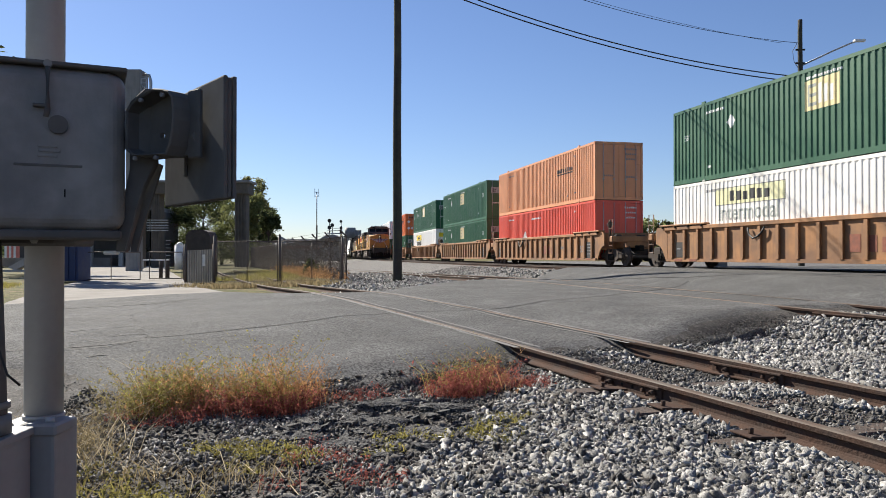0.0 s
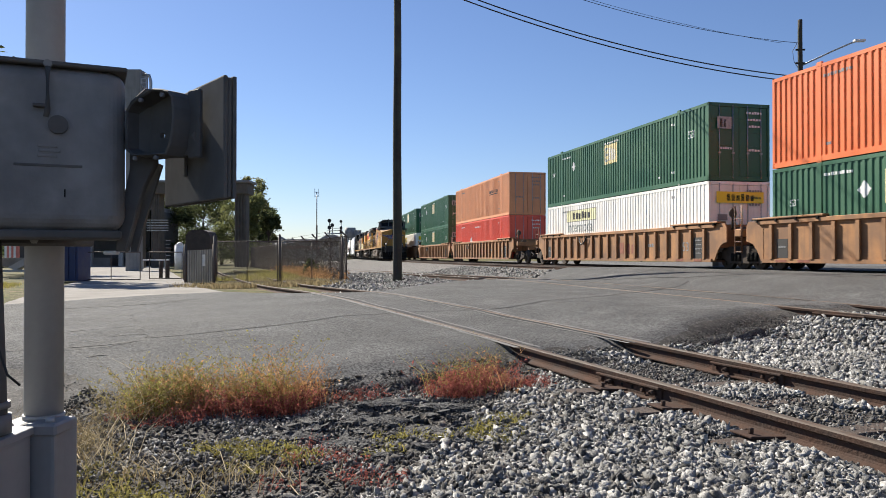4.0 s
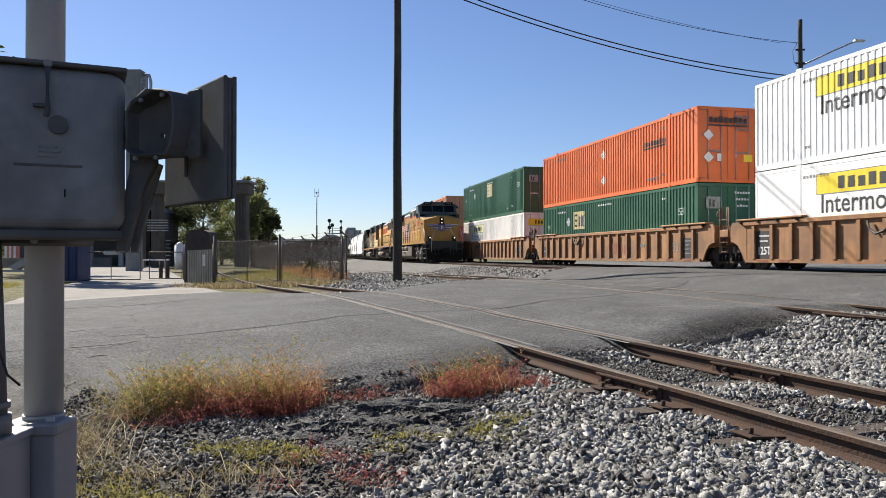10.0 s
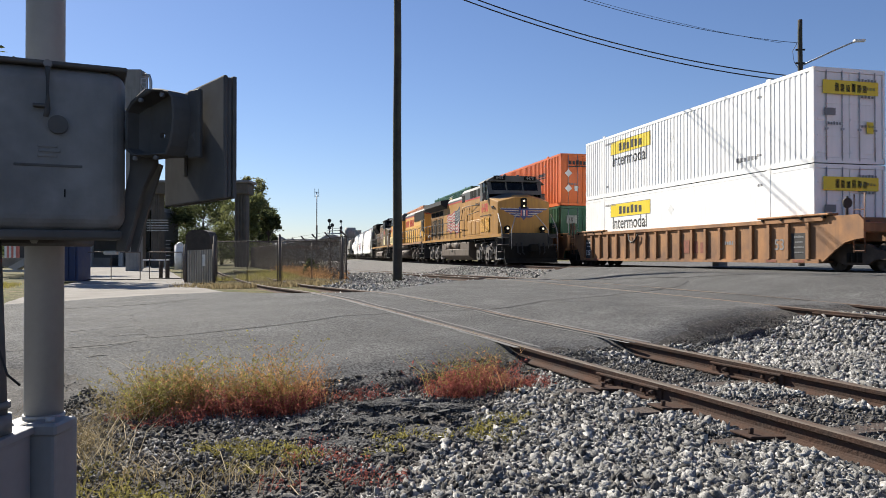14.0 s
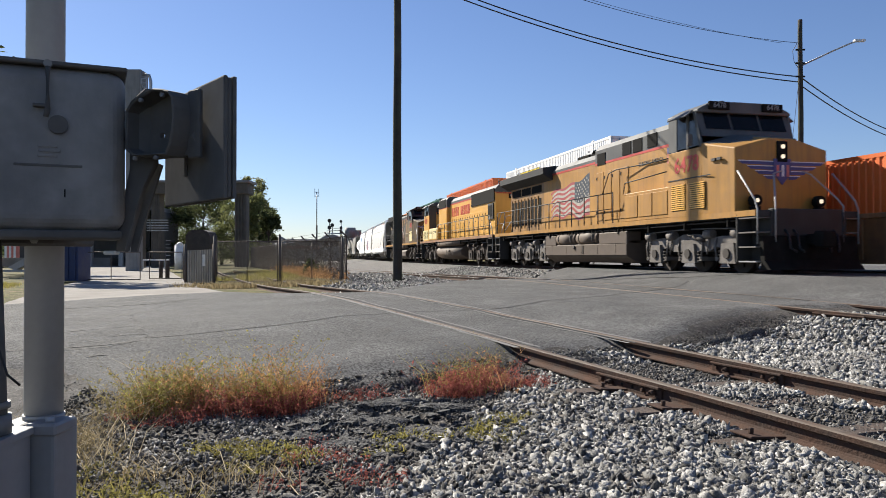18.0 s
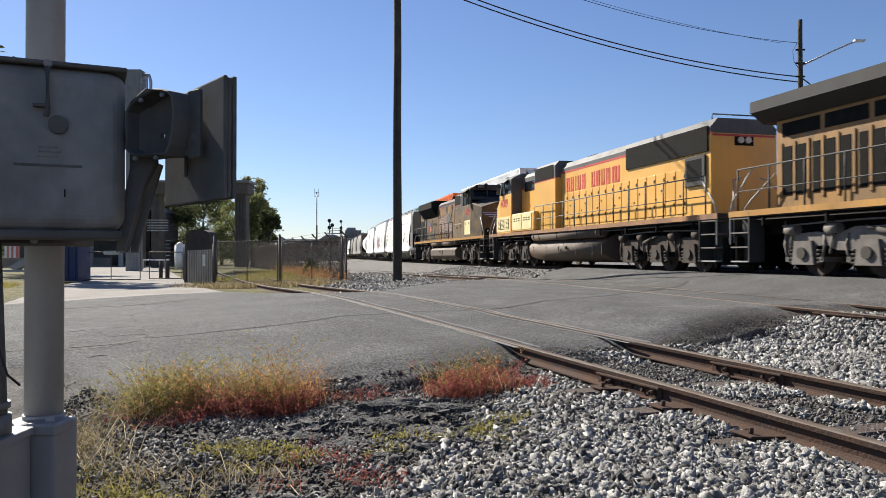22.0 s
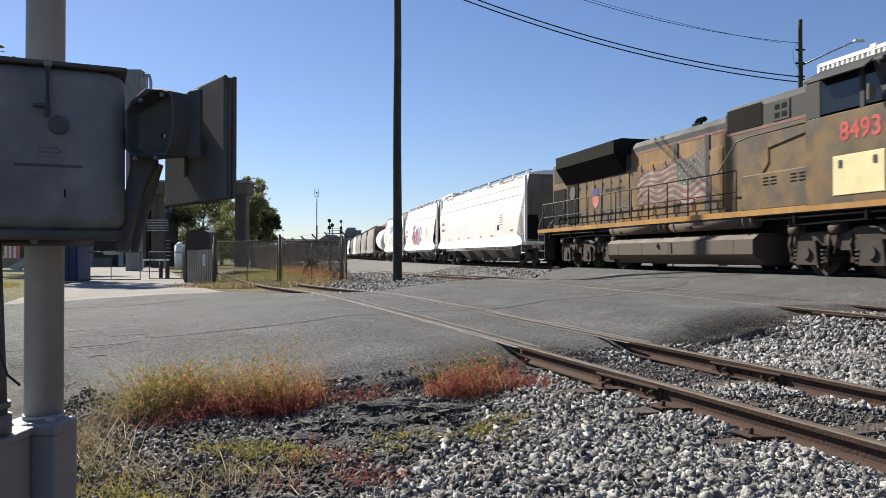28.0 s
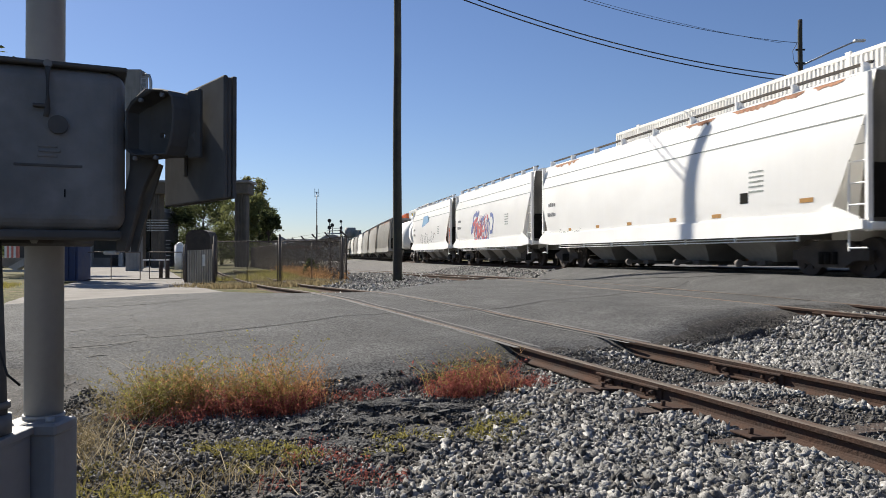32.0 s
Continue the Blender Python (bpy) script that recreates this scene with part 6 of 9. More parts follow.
# ---------------------------------------------------------------- hoppers and tank car
def hopper(label, paint, s17, L=17.4, top=4.2, style="", flip=False):
    t = thing("hopper_car", label, "hopper car", "cars of the freight train")
    prof = [(1.565, 1.25), (1.58, 1.6), (1.583, 2.0), (1.575, 2.4), (1.555, 2.75), (1.532, 3.0), (1.497, 3.25), (1.452, 3.48), (1.402, 3.7), (1.346, 3.92), (1.27, top)]
    rise = [(z, y) for y, z in prof]

    def skin(z):
        return table(rise, z) + 0.004
    for v in (1, -1):
        bm = bmesh.new()
        rows = []
        for y, z in prof:
            q = (z - 1.25) / (top - 1.25)
            cut = 0.12 * (1 - q) + 0.85 * max(0.0, 1 - q / 0.72) ** 1.25
            rows.append([(x, v * y, z) for x in (cut, L * 0.2, L * 0.4, L * 0.6, L * 0.8, L - cut)])
        sheet(bm, rows if v < 0 else rows[::-1])
        bmesh.ops.solidify(bm, geom=bm.faces[:], thickness=0.03)
        for f in bm.faces:
            f.smooth = True
        bm.normal_update()
        for e in bm.edges:
            e.smooth = e.calc_face_angle(3.0) < 0.5
        part("side_sheet", bm, paint, t)
        for z in (3.28, 3.72):
            q = table([(b, a) for a, b in prof], z)
            sm = solid([(0.12, L - 0.12, min(v * (q - 0.005), v * (q + 0.012)), max(v * (q - 0.005), v * (q + 0.012)), z, z + 0.025)])
            part("seam", sm, INK_FADED, t)
        # side sill, flared at its ends
        bm = bmesh.new()
        prism(bm, [(0.0, 1.0), (1.2, 0.92), (L - 1.2, 0.92), (L, 1.0), (L, 1.18), (L - 1.0, 1.36), (1.0, 1.36), (0.0, 1.18)], v * 1.5, v * 1.625, "y")
        part("side_sill", bm, paint, t)
        for z in (0.80, 0.87):
            rl = bmesh.new()
            rod(rl, (1.9, v * 1.52, z), (L - 1.9, v * 1.52, z), 0.016, 6)
            part("grab_rail", rl, paint, t)
        for i in range(7):
            x = 1.95 + (L - 3.9) * i / 6
            part("rail_bracket", solid([(x - 0.02, x + 0.02, min(v * 1.48, v * 1.54), max(v * 1.48, v * 1.54), 0.78, 0.95)]), paint, t)
        for end, sg in ((0.0, 1), (L, -1)):
            fl = bmesh.new()
            prism(fl, [(end + sg * q, z) for q, z in ((0.1, 1.14), (0.1, 1.24), (0.75, 1.48), (1.0, 1.5), (1.35, 1.36), (1.35, 1.14))], v * 1.585, v * 1.615, "y")
            part("sill_flare", fl, paint, t)
        # running board on posts
        rb = solid([(0.3, L - 0.3, min(v * 1.02, v * 1.1), max(v * 1.02, v * 1.1), top + 0.22, top + 0.27)])
        part("roof_rail", rb, GRIME if style != "rail" else RUST_STAIN, t)
        n = 9
        for i in range(n):
            x = 0.4 + (L - 0.8) * i / (n - 1)
            part("rail_post", solid([(x - 0.025, x + 0.025, min(v * 1.04, v * 1.24), max(v * 1.04, v * 1.24), top - 0.02, top + 0.24)]), paint, t)
    bm = bmesh.new()
    prism(bm, [(-1.28, top), (1.28, top), (1.0, top + 0.12), (0.4, top + 0.2), (-0.4, top + 0.2), (-1.0, top + 0.12)], 0.05, L - 0.05, "x")
    part("roof", bm, paint, t)
    for end, sg in ((0.0, 1), (L, -1)):
        # sloping end sheet and upright end posts with ladder rungs
        bm = bmesh.new()
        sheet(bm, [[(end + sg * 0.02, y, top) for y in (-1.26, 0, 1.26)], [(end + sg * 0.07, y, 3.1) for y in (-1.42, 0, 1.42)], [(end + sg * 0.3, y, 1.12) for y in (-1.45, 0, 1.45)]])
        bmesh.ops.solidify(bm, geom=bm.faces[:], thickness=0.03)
        # end sheet colour holds grime and also the shade on the car end
        part("end_slope", bm, HOPPER_END, t, "end sheet darkened by grime and painted-in shade")
        for y in (-1.05, 1.05):
            hole = bmesh.new()
            prism(hole, [(y - 0.3, 1.25), (y + 0.3, 1.25), (y + 0.32, 1.9), (y + 0.22, 2.35), (y - 0.22, 2.35), (y - 0.32, 1.9)], end + sg * 0.09, end + sg * 0.2, "x")
            part("end_opening", hole, BLACK, t, "dark opening in the end sheet")
        for y in (-1.42, 1.42):
            bm = bmesh.new()
            box(bm, min(end, end + sg * 0.09), max(end, end + sg * 0.09), y - 0.06, y + 0.06, 0.95, top - 0.05)
            part("end_post", bm, paint, t)
            for k in range(5):
                rg = bmesh.new()
                rod(rg, (end + sg * 0.05, y * 1.03, 0.62 + k * 0.44), (end + sg * 0.52, y * 1.03, 0.62 + k * 0.44), 0.02, 5)
                part("rung", rg, paint, t)
            bm = bmesh.new()
            rod(bm, (end + sg * 0.52, y * 1.03, 0.55), (end + sg * 0.52, y * 1.03, 2.45), 0.024, 5)
            part("ladder_rail", bm, paint, t)
        part("end_sill", bevelled(solid([(min(end - sg * 0.12, end + sg * 0.35), max(end - sg * 0.12, end + sg * 0.35), -1.5, 1.5, 0.98, 1.14)]), 0.02), paint, t)
        bm = bmesh.new()
        box(bm, min(end, end + sg * 2.3), max(end, end + sg * 2.3), -0.3, 0.3, 0.75, 1.05)
        part("centre_sill", bm, HOPPER_GREY, t)
        part("coupler", bevelled(solid([(min(end, end - sg * 0.85), max(end, end - sg * 0.85), -0.13, 0.13, 0.7, 0.98)]), 0.03), BLACK, t)
        part("end_platform", solid([(min(end, end + sg * 1.2), max(end, end + sg * 1.2), -1.4, 1.4, 1.06, 1.09)]), HOPPER_GREY, t)
        freight_truck(t, end + sg * 1.55, mat=GRIME)
    # discharge bays underneath
    bays = 4 if L > 16 else 3
    for i in range(bays):
        c = 2.9 + (L - 5.8) * (i + 0.5) / bays
        w = (L - 5.8) / bays / 2
        bm = bmesh.new()
        top_ring = [bm.verts.new((c + a * w, b * 1.45, 1.3)) for a, b in ((-1, -1), (1, -1), (1, 1), (-1, 1))]
        low_ring = [bm.verts.new((c + a * w * 0.35, b * 0.55, 0.3)) for a, b in ((-1, -1), (1, -1), (1, 1), (-1, 1))]
        for k in range(4):
            bm.faces.new((top_ring[k], top_ring[(k + 1) % 4], low_ring[(k + 1) % 4], low_ring[k]))
        bm.faces.new(low_ring)
        bmesh.ops.recalc_face_normals(bm, faces=bm.faces)
        part("discharge_bay", bm, HOPPER_GREY, t)
        bm = solid([(c - 0.35, c + 0.35, -0.8, 0.8, 0.2, 0.34)], 0.02)
        rod(bm, (c, 0.8, 0.27), (c, 1.3, 0.27), 0.05, 8)
        rod(bm, (c - 0.05, 1.3, 0.27), (c + 0.05, 1.3, 0.27), 0.1, 10)
        part("outlet_gate", bm, GREY_TRUCK, t)
    if style in ("big", "graffiti", "logo", "rail"):
        bars("stencil", t, INK_GREY, L - 1.3, 2.55, 0.75, 0.16, 4, out=skin(2.46))
        bars("stencil", t, INK_GREY, L - 1.3, 2.15, 0.85, 0.16, 6, out=skin(2.06))
        for k in range(5):
            bars("stencil", t, INK_FADED, 3.3, 2.5 - 0.12 * k, 0.55, 0.045, 8, out=skin(2.52 - 0.13 * k))
    if style == "big":
        plate("reporting_panel", t, BLACK, 3.75, 1.88, 0.3, 0.26, "black data panel", out=skin(1.76))
        for x, z, w in ((1.6, 1.68, 0.42), (4.9, 1.5, 0.4), (7.0, 1.5, 0.35), (9.6, 1.5, 0.3), (11.9, 1.5, 0.25), (14.3, 1.48, 0.22)):
            plate("reflector", t, YELLOW, x, z, w, 0.2 if w > 0.5 else 0.1, "orange reflector plate", out=skin(z - 0.1))
        graffiti(t, 14.6, 1.3, 2.6, 0.3, (INK_GREY, INK_FADED), 11, skin)
    if style == "graffiti":
        graffiti(t, 7.6, 1.95, 3.6, 1.35, (SPRAY_BLUE, SPRAY_BLUE, SPRAY_PALE), 3, skin, 26, 0.17)
        graffiti(t, 7.6, 1.95, 3.0, 1.0, (SPRAY_RED, SPRAY_RED, SPRAY_PALE), 4, lambda z: skin(z) + 0.012, 20, 0.15)
    if style == "logo":
        bm = bmesh.new()
        prism(bm, [(6.8, 3.0), (9.6, 2.6), (8.8, 3.45), (7.2, 3.45)], 1.52, 1.56, "y")
        part("logo", bm, material("pale_blue_paint", (0.25, 0.42, 0.62), 0.6, bump=0.02), t, "pale blue company mark")
        graffiti(t, 7.2, 1.75, 5.5, 0.7, (INK_GREY, HOPPER_GREY), 8, skin)
    if style in ("big", "rail"):
        rng = random.Random(int(s17))
        for i in range(11):
            x = rng.uniform(0.4, L - 2.0)
            w = rng.uniform(0.4, 1.7)
            n = 12
            bm = bmesh.new()
            rows = [[], []]
            for k in range(n + 1):
                q = k / n
                low = 0.03 + (0.16 * rng.random() + 0.05) * math.sin(math.pi * q) * rng.uniform(0.3, 1)
                for j, dz in ((0, 0.012), (1, low)):
                    rows[j].append((x + w * q, 1.286 + dz * 0.243, top - dz))
            sheet(bm, rows)
            part("rust_patch", bm, RUST_STAIN, t)
    MOVING.append((t, "near", s17, 0.0, L / 2, flip))
    return t


def graffiti(t, x, z, w, h, mats, seed, out, n_strokes=18, thick=0.09):
    """Illegible sprayed shapes: overlapping bent strokes."""
    rng = random.Random(seed)
    for k in range(n_strokes):
        bm = bmesh.new()
        cx, cz = x + rng.uniform(-0.5, 0.5) * w, z + rng.uniform(-0.3, 0.3) * h
        a0 = rng.uniform(0, 6.28)
        r = h * rng.uniform(0.22, 0.42)
        th = h * rng.uniform(0.6, 1.2) * thick
        n = 9
        rows = [[], []]
        for i in range(n):
            a = a0 + i / (n - 1) * rng.uniform(2.5, 4.5)
            for j, rr in enumerate((r, r + th)):
                rows[j].append((cx + rr * 0.8 * math.cos(a), out(cz + rr * math.sin(a)) + 0.0004 * k, cz + rr * math.sin(a)))
        sheet(bm, rows)
        part("graffiti_stroke", bm, mats[k % len(mats)], t)


def tank_car(s17, L=11.5):
    t = thing("tank_car", "plain white tank car with domed ends", "tank car", "cars of the freight train")
    bm = bmesh.new()
    r, zc = 1.4, 2.45
    for a, b, ra, rb in ((0.6, 0.9, 0.75, 1.2), (0.9, 1.3, 1.2, r), (1.3, L - 1.3, r, r), (L - 1.3, L - 0.9, r, 1.2), (L - 0.9, L - 0.6, 1.2, 0.75)):
        rod(bm, (a, 0, zc), (b, 0, zc), ra, 28, rb)
    part("tank", bm, HOPPER_WHITE, t)
    bm = bmesh.new()
    rod(bm, (L / 2, 0, zc + r - 0.1), (L / 2, 0, zc + r + 0.35), 0.45, 16)
    part("dome", bm, HOPPER_WHITE, t)
    part("sill", solid([(0, L, -0.4, 0.4, 0.8, 1.15)]), BLACK, t)
    for x in (1.6, L - 1.6):
        freight_truck(t, x)
        part("saddle", solid([(x - 0.3, x + 0.3, -1.2, 1.2, 1.1, 1.6)]), BLACK, t)
    MOVING.append((t, "near", s17, 0.0, L / 2, False))


loco_one()
loco_two()
loco_three()
hopper("off-white four-bay covered hopper car with rust along the roof edge", HOPPER_WHITE, 21.2 + 64.0, 17.4, 4.2, "big")
hopper("white covered hopper car with red and blue sprayed letters", HOPPER_WHITE, 21.2 + 82.7, 13.8, 4.25, "graffiti")
hopper("white covered hopper car with a pale blue mark and grime", HOPPER_WHITE, 21.2 + 98.0, 14.0, 4.2, "logo")
tank_car(21.2 + 113.5, 12.5)
for k in range(9):
    hopper("weathered grey covered hopper car" if k not in (3, 5) else "dirty white covered hopper car", HOPPER_GREY if k not in (3, 5) else WHITE_DIRTY, 21.2 + 127.5 + 15.2 * k, 13.6, 4.2, "rail" if k < 2 else "")


# ---------------------------------------------------------------- poles, wires, signals
def raw_mesh(name, verts, faces):
    """A mesh from arrays of corners and equal-sided faces."""
    v, f = np.asarray(verts, dtype=np.float64), np.asarray(faces, dtype=np.int32)
    me = bpy.data.meshes.new(name)
    me.vertices.add(len(v))
    me.vertices.foreach_set("co", v.ravel())
    me.loops.add(f.size)
    me.loops.foreach_set("vertex_index", f.ravel())
    me.polygons.add(len(f))
    me.polygons.foreach_set("loop_start", np.arange(0, f.size, f.shape[1], dtype=np.int32))
    me.update()
    me.validate()
    return me


def utility_pole(x, y, top, r, label):
    z = ground_z(x, y)
    t = thing("utility_pole", label, "utility pole", m=pose(x, y, z))
    bm = bmesh.new()
    n, seg = 24, 18
    rows = []
    for i in range(n + 1):
        h = -0.4 + (top - z + 0.4) * i / n
        rr = r * (1 - 0.3 * i / n)
        rows.append([(0.012 * math.sin(i * 0.5) + rr * math.cos(w) * (1 + 0.03 * noise.noise((math.cos(w) * 2, h * 0.3, 1))), rr * math.sin(w), h) for w in (2 * math.pi * k / seg for k in range(seg + 1))])
    sheet(bm, rows)
    bmesh.ops.remove_doubles(bm, verts=bm.verts[:], dist=1e-5)
    bmesh.ops.holes_fill(bm, edges=bm.edges[:], sides=seg)
    bmesh.ops.recalc_face_normals(bm, faces=bm.faces[:])
    for f in bm.faces:
        f.smooth = len(f.verts) == 4
    part("shaft", bm, CREOSOTE, t)
    return t


def cable(name, a, b, sag, r, label):
    bm = bmesh.new()
    n = 28
    pts = []
    for i in range(n + 1):
        q = i / n
        pts.append((a[0] + (b[0] - a[0]) * q, a[1] + (b[1] - a[1]) * q, a[2] + (b[2] - a[2]) * q - 4 * sag * q * (1 - q)))
    tube(bm, pts, r, 5)
    return tagged(part(name, bm, WIRE), label, "cable")


def build_lines():
    p1 = (-1.97, 32.1)
    p2 = (17.3, 36.0)
    t = utility_pole(*p1, 15.6, 0.205, "dark creosoted wooden utility pole standing in gravel")
    bm = bmesh.new()
    for i in range(3):
        rod(bm, (-0.18, 0.0, 13.2 + i * 0.7), (0.2, 0.0, 13.2 + i * 0.7), 0.05, 8)
    part("insulator", bm, GALV, t)
    part("ground_wire", solid([(-0.015, 0.0, -0.205, -0.16, 0.1, 9.0)]), WIRE, t)
    t = utility_pole(*p2, 12.75, 0.15, "dark wooden utility pole with a street lamp arm behind the tracks")
    z2 = ground_z(*p2)
    bm = bmesh.new()
    tube(bm, [(0.1, 0, 10.55 - z2), (1.6, 0, 11.25 - z2), (2.45, 0, 11.62 - z2), (2.75, 0, 11.72 - z2)], 0.04, 8)
    part("lamp_arm", bm, GALV, t, "galvanised lamp arm")
    part("lamp_head", bevelled(solid([(2.6, 3.12, -0.12, 0.12, 11.68 - z2, 11.80 - z2)]), 0.035, 2), INK_WHITE, t, "pale street lamp head")
    bm = bmesh.new()
    for i in range(3):
        rod(bm, (-0.22, 0, 11.3 - z2 - i * 0.65), (0.22, 0, 11.3 - z2 - i * 0.65), 0.045, 8)
    part("insulator", bm, BLACK, t)
    bm = bmesh.new()
    tube(bm, [(-0.2, -0.1, 11.6 - z2), (-0.42, -0.1, 11.2 - z2), (-0.35, -0.1, 10.7 - z2), (-0.16, -0.1, 10.4 - z2)], 0.014, 5)
    part("jumper_wire", bm, WIRE, t)
    cable("power_cable", (*p1, 13.75), (p2[0], p2[1], 9.98), 0.75, 0.030, "thick black overhead cable between the poles")
    cable("power_cable", (p1[0], p1[1] + 0.25, 13.60), (p2[0], p2[1] + 0.2, 9.78), 0.72, 0.030, "thick black overhead cable between the poles")
    cable("service_wire", (*p1, 15.45), (p2[0], p2[1], 11.62), 0.85, 0.014, "thin black overhead wire between the poles")
    cable("service_wire", (p1[0], p1[1], 15.3), (p2[0], p2[1] + 2.0, 12.2), 0.55, 0.009, "thin black overhead wire between the poles")
    cable("power_cable", (p2[0], p2[1], 9.98), (40.0, 58.0, 10.4), 1.1, 0.030, "thick black overhead cable beyond the tracks")
    cable("power_cable", (p2[0], p2[1] + 0.2, 9.70), (40.0, 58.4, 9.9), 1.0, 0.030, "thick black overhead cable beyond the tracks")
    cable("guy_wire", (p2[0] - 0.1, p2[1], 9.6), (p2[0] - 1.0, p2[1] + 0.3, 0.3), 0.0, 0.010, "thin steel guy wire at the far pole")


def crossing_signal(x, y, ang):
    z = ground_z(x, y)
    t = thing("crossing_signal", "railway crossing signal with white crossbuck and round black lamps", "crossing signal", m=pose(x, y, z, 0, 0, ang))
    bm = bmesh.new()
    rod(bm, (0, 0, 0), (0, 0, 4.6), 0.06, 12)
    part("mast", bm, ALU_PAINT, t)
    part("base", bevelled(solid([(-0.25, 0.25, -0.25, 0.25, 0, 0.35)]), 0.03), CONCRETE, t)
    for k in (45, -45):
        bm = solid([(-0.6, 0.6, -0.012, 0.012, -0.11, 0.11)])
        ob = part("crossbuck_blade", bm, INK_WHITE, t, "white crossbuck blade")
        ob.matrix_basis = pose(0, -0.08 - (0.014 if k > 0 else 0), 3.9, 0, k, 0)
    part("lamp_bar", solid([(-0.45, 0.45, -0.05, 0.0, 2.85, 2.92)]), GALV, t)
    for sx in (-0.42, 0.42):
        bm = bmesh.new()
        rod(bm, (sx, -0.06, 2.88), (sx, -0.09, 2.88), 0.3, 24)
        part("lamp_disc", bm, RUBBER, t, "round black lamp backing")
        bm = bmesh.new()
        rod(bm, (sx, -0.09, 2.88), (sx, -0.22, 2.88), 0.12, 16, 0.11)
        part("lamp_hood", bm, BLACK, t)
    part("signal_box", bevelled(solid([(-0.2, 0.2, 0.05, 0.4, 1.0, 1.7)]), 0.02), ALU_PAINT, t)
    return t


# ---------------------------------------------------------------- the crossing gate machine close to the camera
def gate_machine():
    t = thing("crossing_gate", "grey railway crossing gate machine on a silver mast", "crossing gate", m=pose(-1.40, 2.62, 0.0))
    bm = bmesh.new()
    rod(bm, (0, 0, 0.72), (0, 0, 4.6), 0.0625, 32)
    part("mast", bm, ALU_PAINT, t, "silver painted round mast")
    bm = bmesh.new()
    rod(bm, (0, 0, 0.735), (0, 0, 0.75), 0.068, 28)
    part("mast_flange", bm, ALU_PAINT, t)
    # split junction base
    for sx, x0, x1 in ((-1, -0.095, -0.006), (1, 0.006, 0.105)):
        bm = solid([(x0, x1, -0.13, 0.03, -0.02, 0.735)])
        bevelled(bm, 0.012, 2)
        part("junction_base", bm, BASE_GREY, t, "grey cast junction base")
    for x in (-0.07, 0.075):
        bm = bmesh.new()
        rod(bm, (x, -0.1, 0.735), (x, -0.1, 0.76), 0.016, 6)
        part("bolt", bm, GALV, t)
    part("base_seam", solid([(-0.012, 0.012, -0.10, 0.02, 0.0, 0.72)]), BLACK, t)
    part("base_lip", bevelled(solid([(0.008, 0.116, -0.142, 0.0, 0.70, 0.742)]), 0.008), BASE_GREY, t)
    # housing, turned a little away
    h = pose(0.20, -0.36, 0.085, 0, 0, 25)
    hx0, hx1, z0, z1 = -0.52, 0.218, 1.292, 1.80
    bm = bmesh.new()
    box(bm, hx0, hx1, 0.0, 0.26, z0, z1)
    up = [e for e in bm.edges if all(abs(v.co.x - hx1) < 1e-4 for v in e.verts) or all(abs(v.co.y) < 1e-4 for v in e.verts)]
    bmesh.ops.bevel(bm, geom=up, offset=0.05, segments=6, affect="EDGES", profile=0.5)
    for f in bm.faces:
        f.smooth = False
    part("housing", bm, BOX_GREY, t, "dark grey weathered sheet housing", at_pose=h)
    part("housing_lid", bevelled(solid([(hx0, hx1 + 0.004, -0.006, 0.266, z1 - 0.004, z1 + 0.010)]), 0.004), BOX_DARK, t, at_pose=h)
    part("housing_foot", bevelled(solid([(hx0, hx1 - 0.01, 0.005, 0.255, z0 - 0.024, z0 + 0.004)]), 0.006), BOX_DARK, t, at_pose=h)
    # latch lever with hanging cover disc
    bm = bmesh.new()
    tube(bm, [(0.0, -0.004, z1 - 0.005), (0.0, -0.022, z1 - 0.015), (0.0, -0.022, z1 - 0.14), (-0.004, -0.02, z1 - 0.165)], 0.008, 8)
    part("latch_lever", bm, BOX_DARK, t, at_pose=h)
    bm = bmesh.new()
    rod(bm, (0.0, -0.026, z1 - 0.004), (0.0, -0.004, z1 - 0.004), 0.012, 12)
    part("latch_pin", bm, BOX_GREY, t, at_pose=h)
    bm = bmesh.new()
    rod(bm, (0.028, -0.018, z1 - 0.185), (0.028, 0.0, z1 - 0.185), 0.028, 16)
    part("keyhole_cover", bm, BOX_DARK, t, at_pose=h)
    part("hasp", bevelled(solid([(-0.04, -0.004, -0.02, 0.0, z1 - 0.135, z1 - 0.125)]), 0.002), BOX_DARK, t, at_pose=h)
    # embossed maker's mark as plain raised bars
    for i, (x, z, w) in enumerate(((0.0, 1.55, 0.055), (0.005, 1.535, 0.06), (0.0, 1.52, 0.055))):
        part("embossed_mark", bevelled(solid([(x - w / 2, x + w / 2, -0.004, 0.0, z - 0.004, z + 0.004)]), 0.0015), BOX_GREY, t, at_pose=h)
    part("embossed_mark", bevelled(solid([(-0.09, 0.095, -0.003, 0.0, 1.487, 1.495)]), 0.001), BOX_DARK, t, at_pose=h)
    part("scratch", solid([(0.045, 0.049, -0.0015, 0.0, 1.395, 1.42)]), BLACK, t, at_pose=h)
    # clamp that carries the housing on the mast
    part("clamp", bevelled(solid([(-0.10, 0.13, -0.20, 0.10, 1.335, 1.37)]), 0.008), BOX_DARK, t, "dark steel clamp bracket")
    part("clamp", bevelled(solid([(-0.13, 0.16, -0.30, 0.05, 1.372, 1.385)]), 0.004), BOX_DARK, t)
    for x in (-0.075, 0.075):
        bm = bmesh.new()
        rod(bm, (x, -0.21, 1.352), (x, -0.19, 1.352), 0.012, 6)
        part("bolt", bm, GALV, t)
    # main shaft
    bm = bmesh.new()
    rod(bm, (0.30, -0.20, 1.685), (0.40, -0.19, 1.685), 0.030, 16)
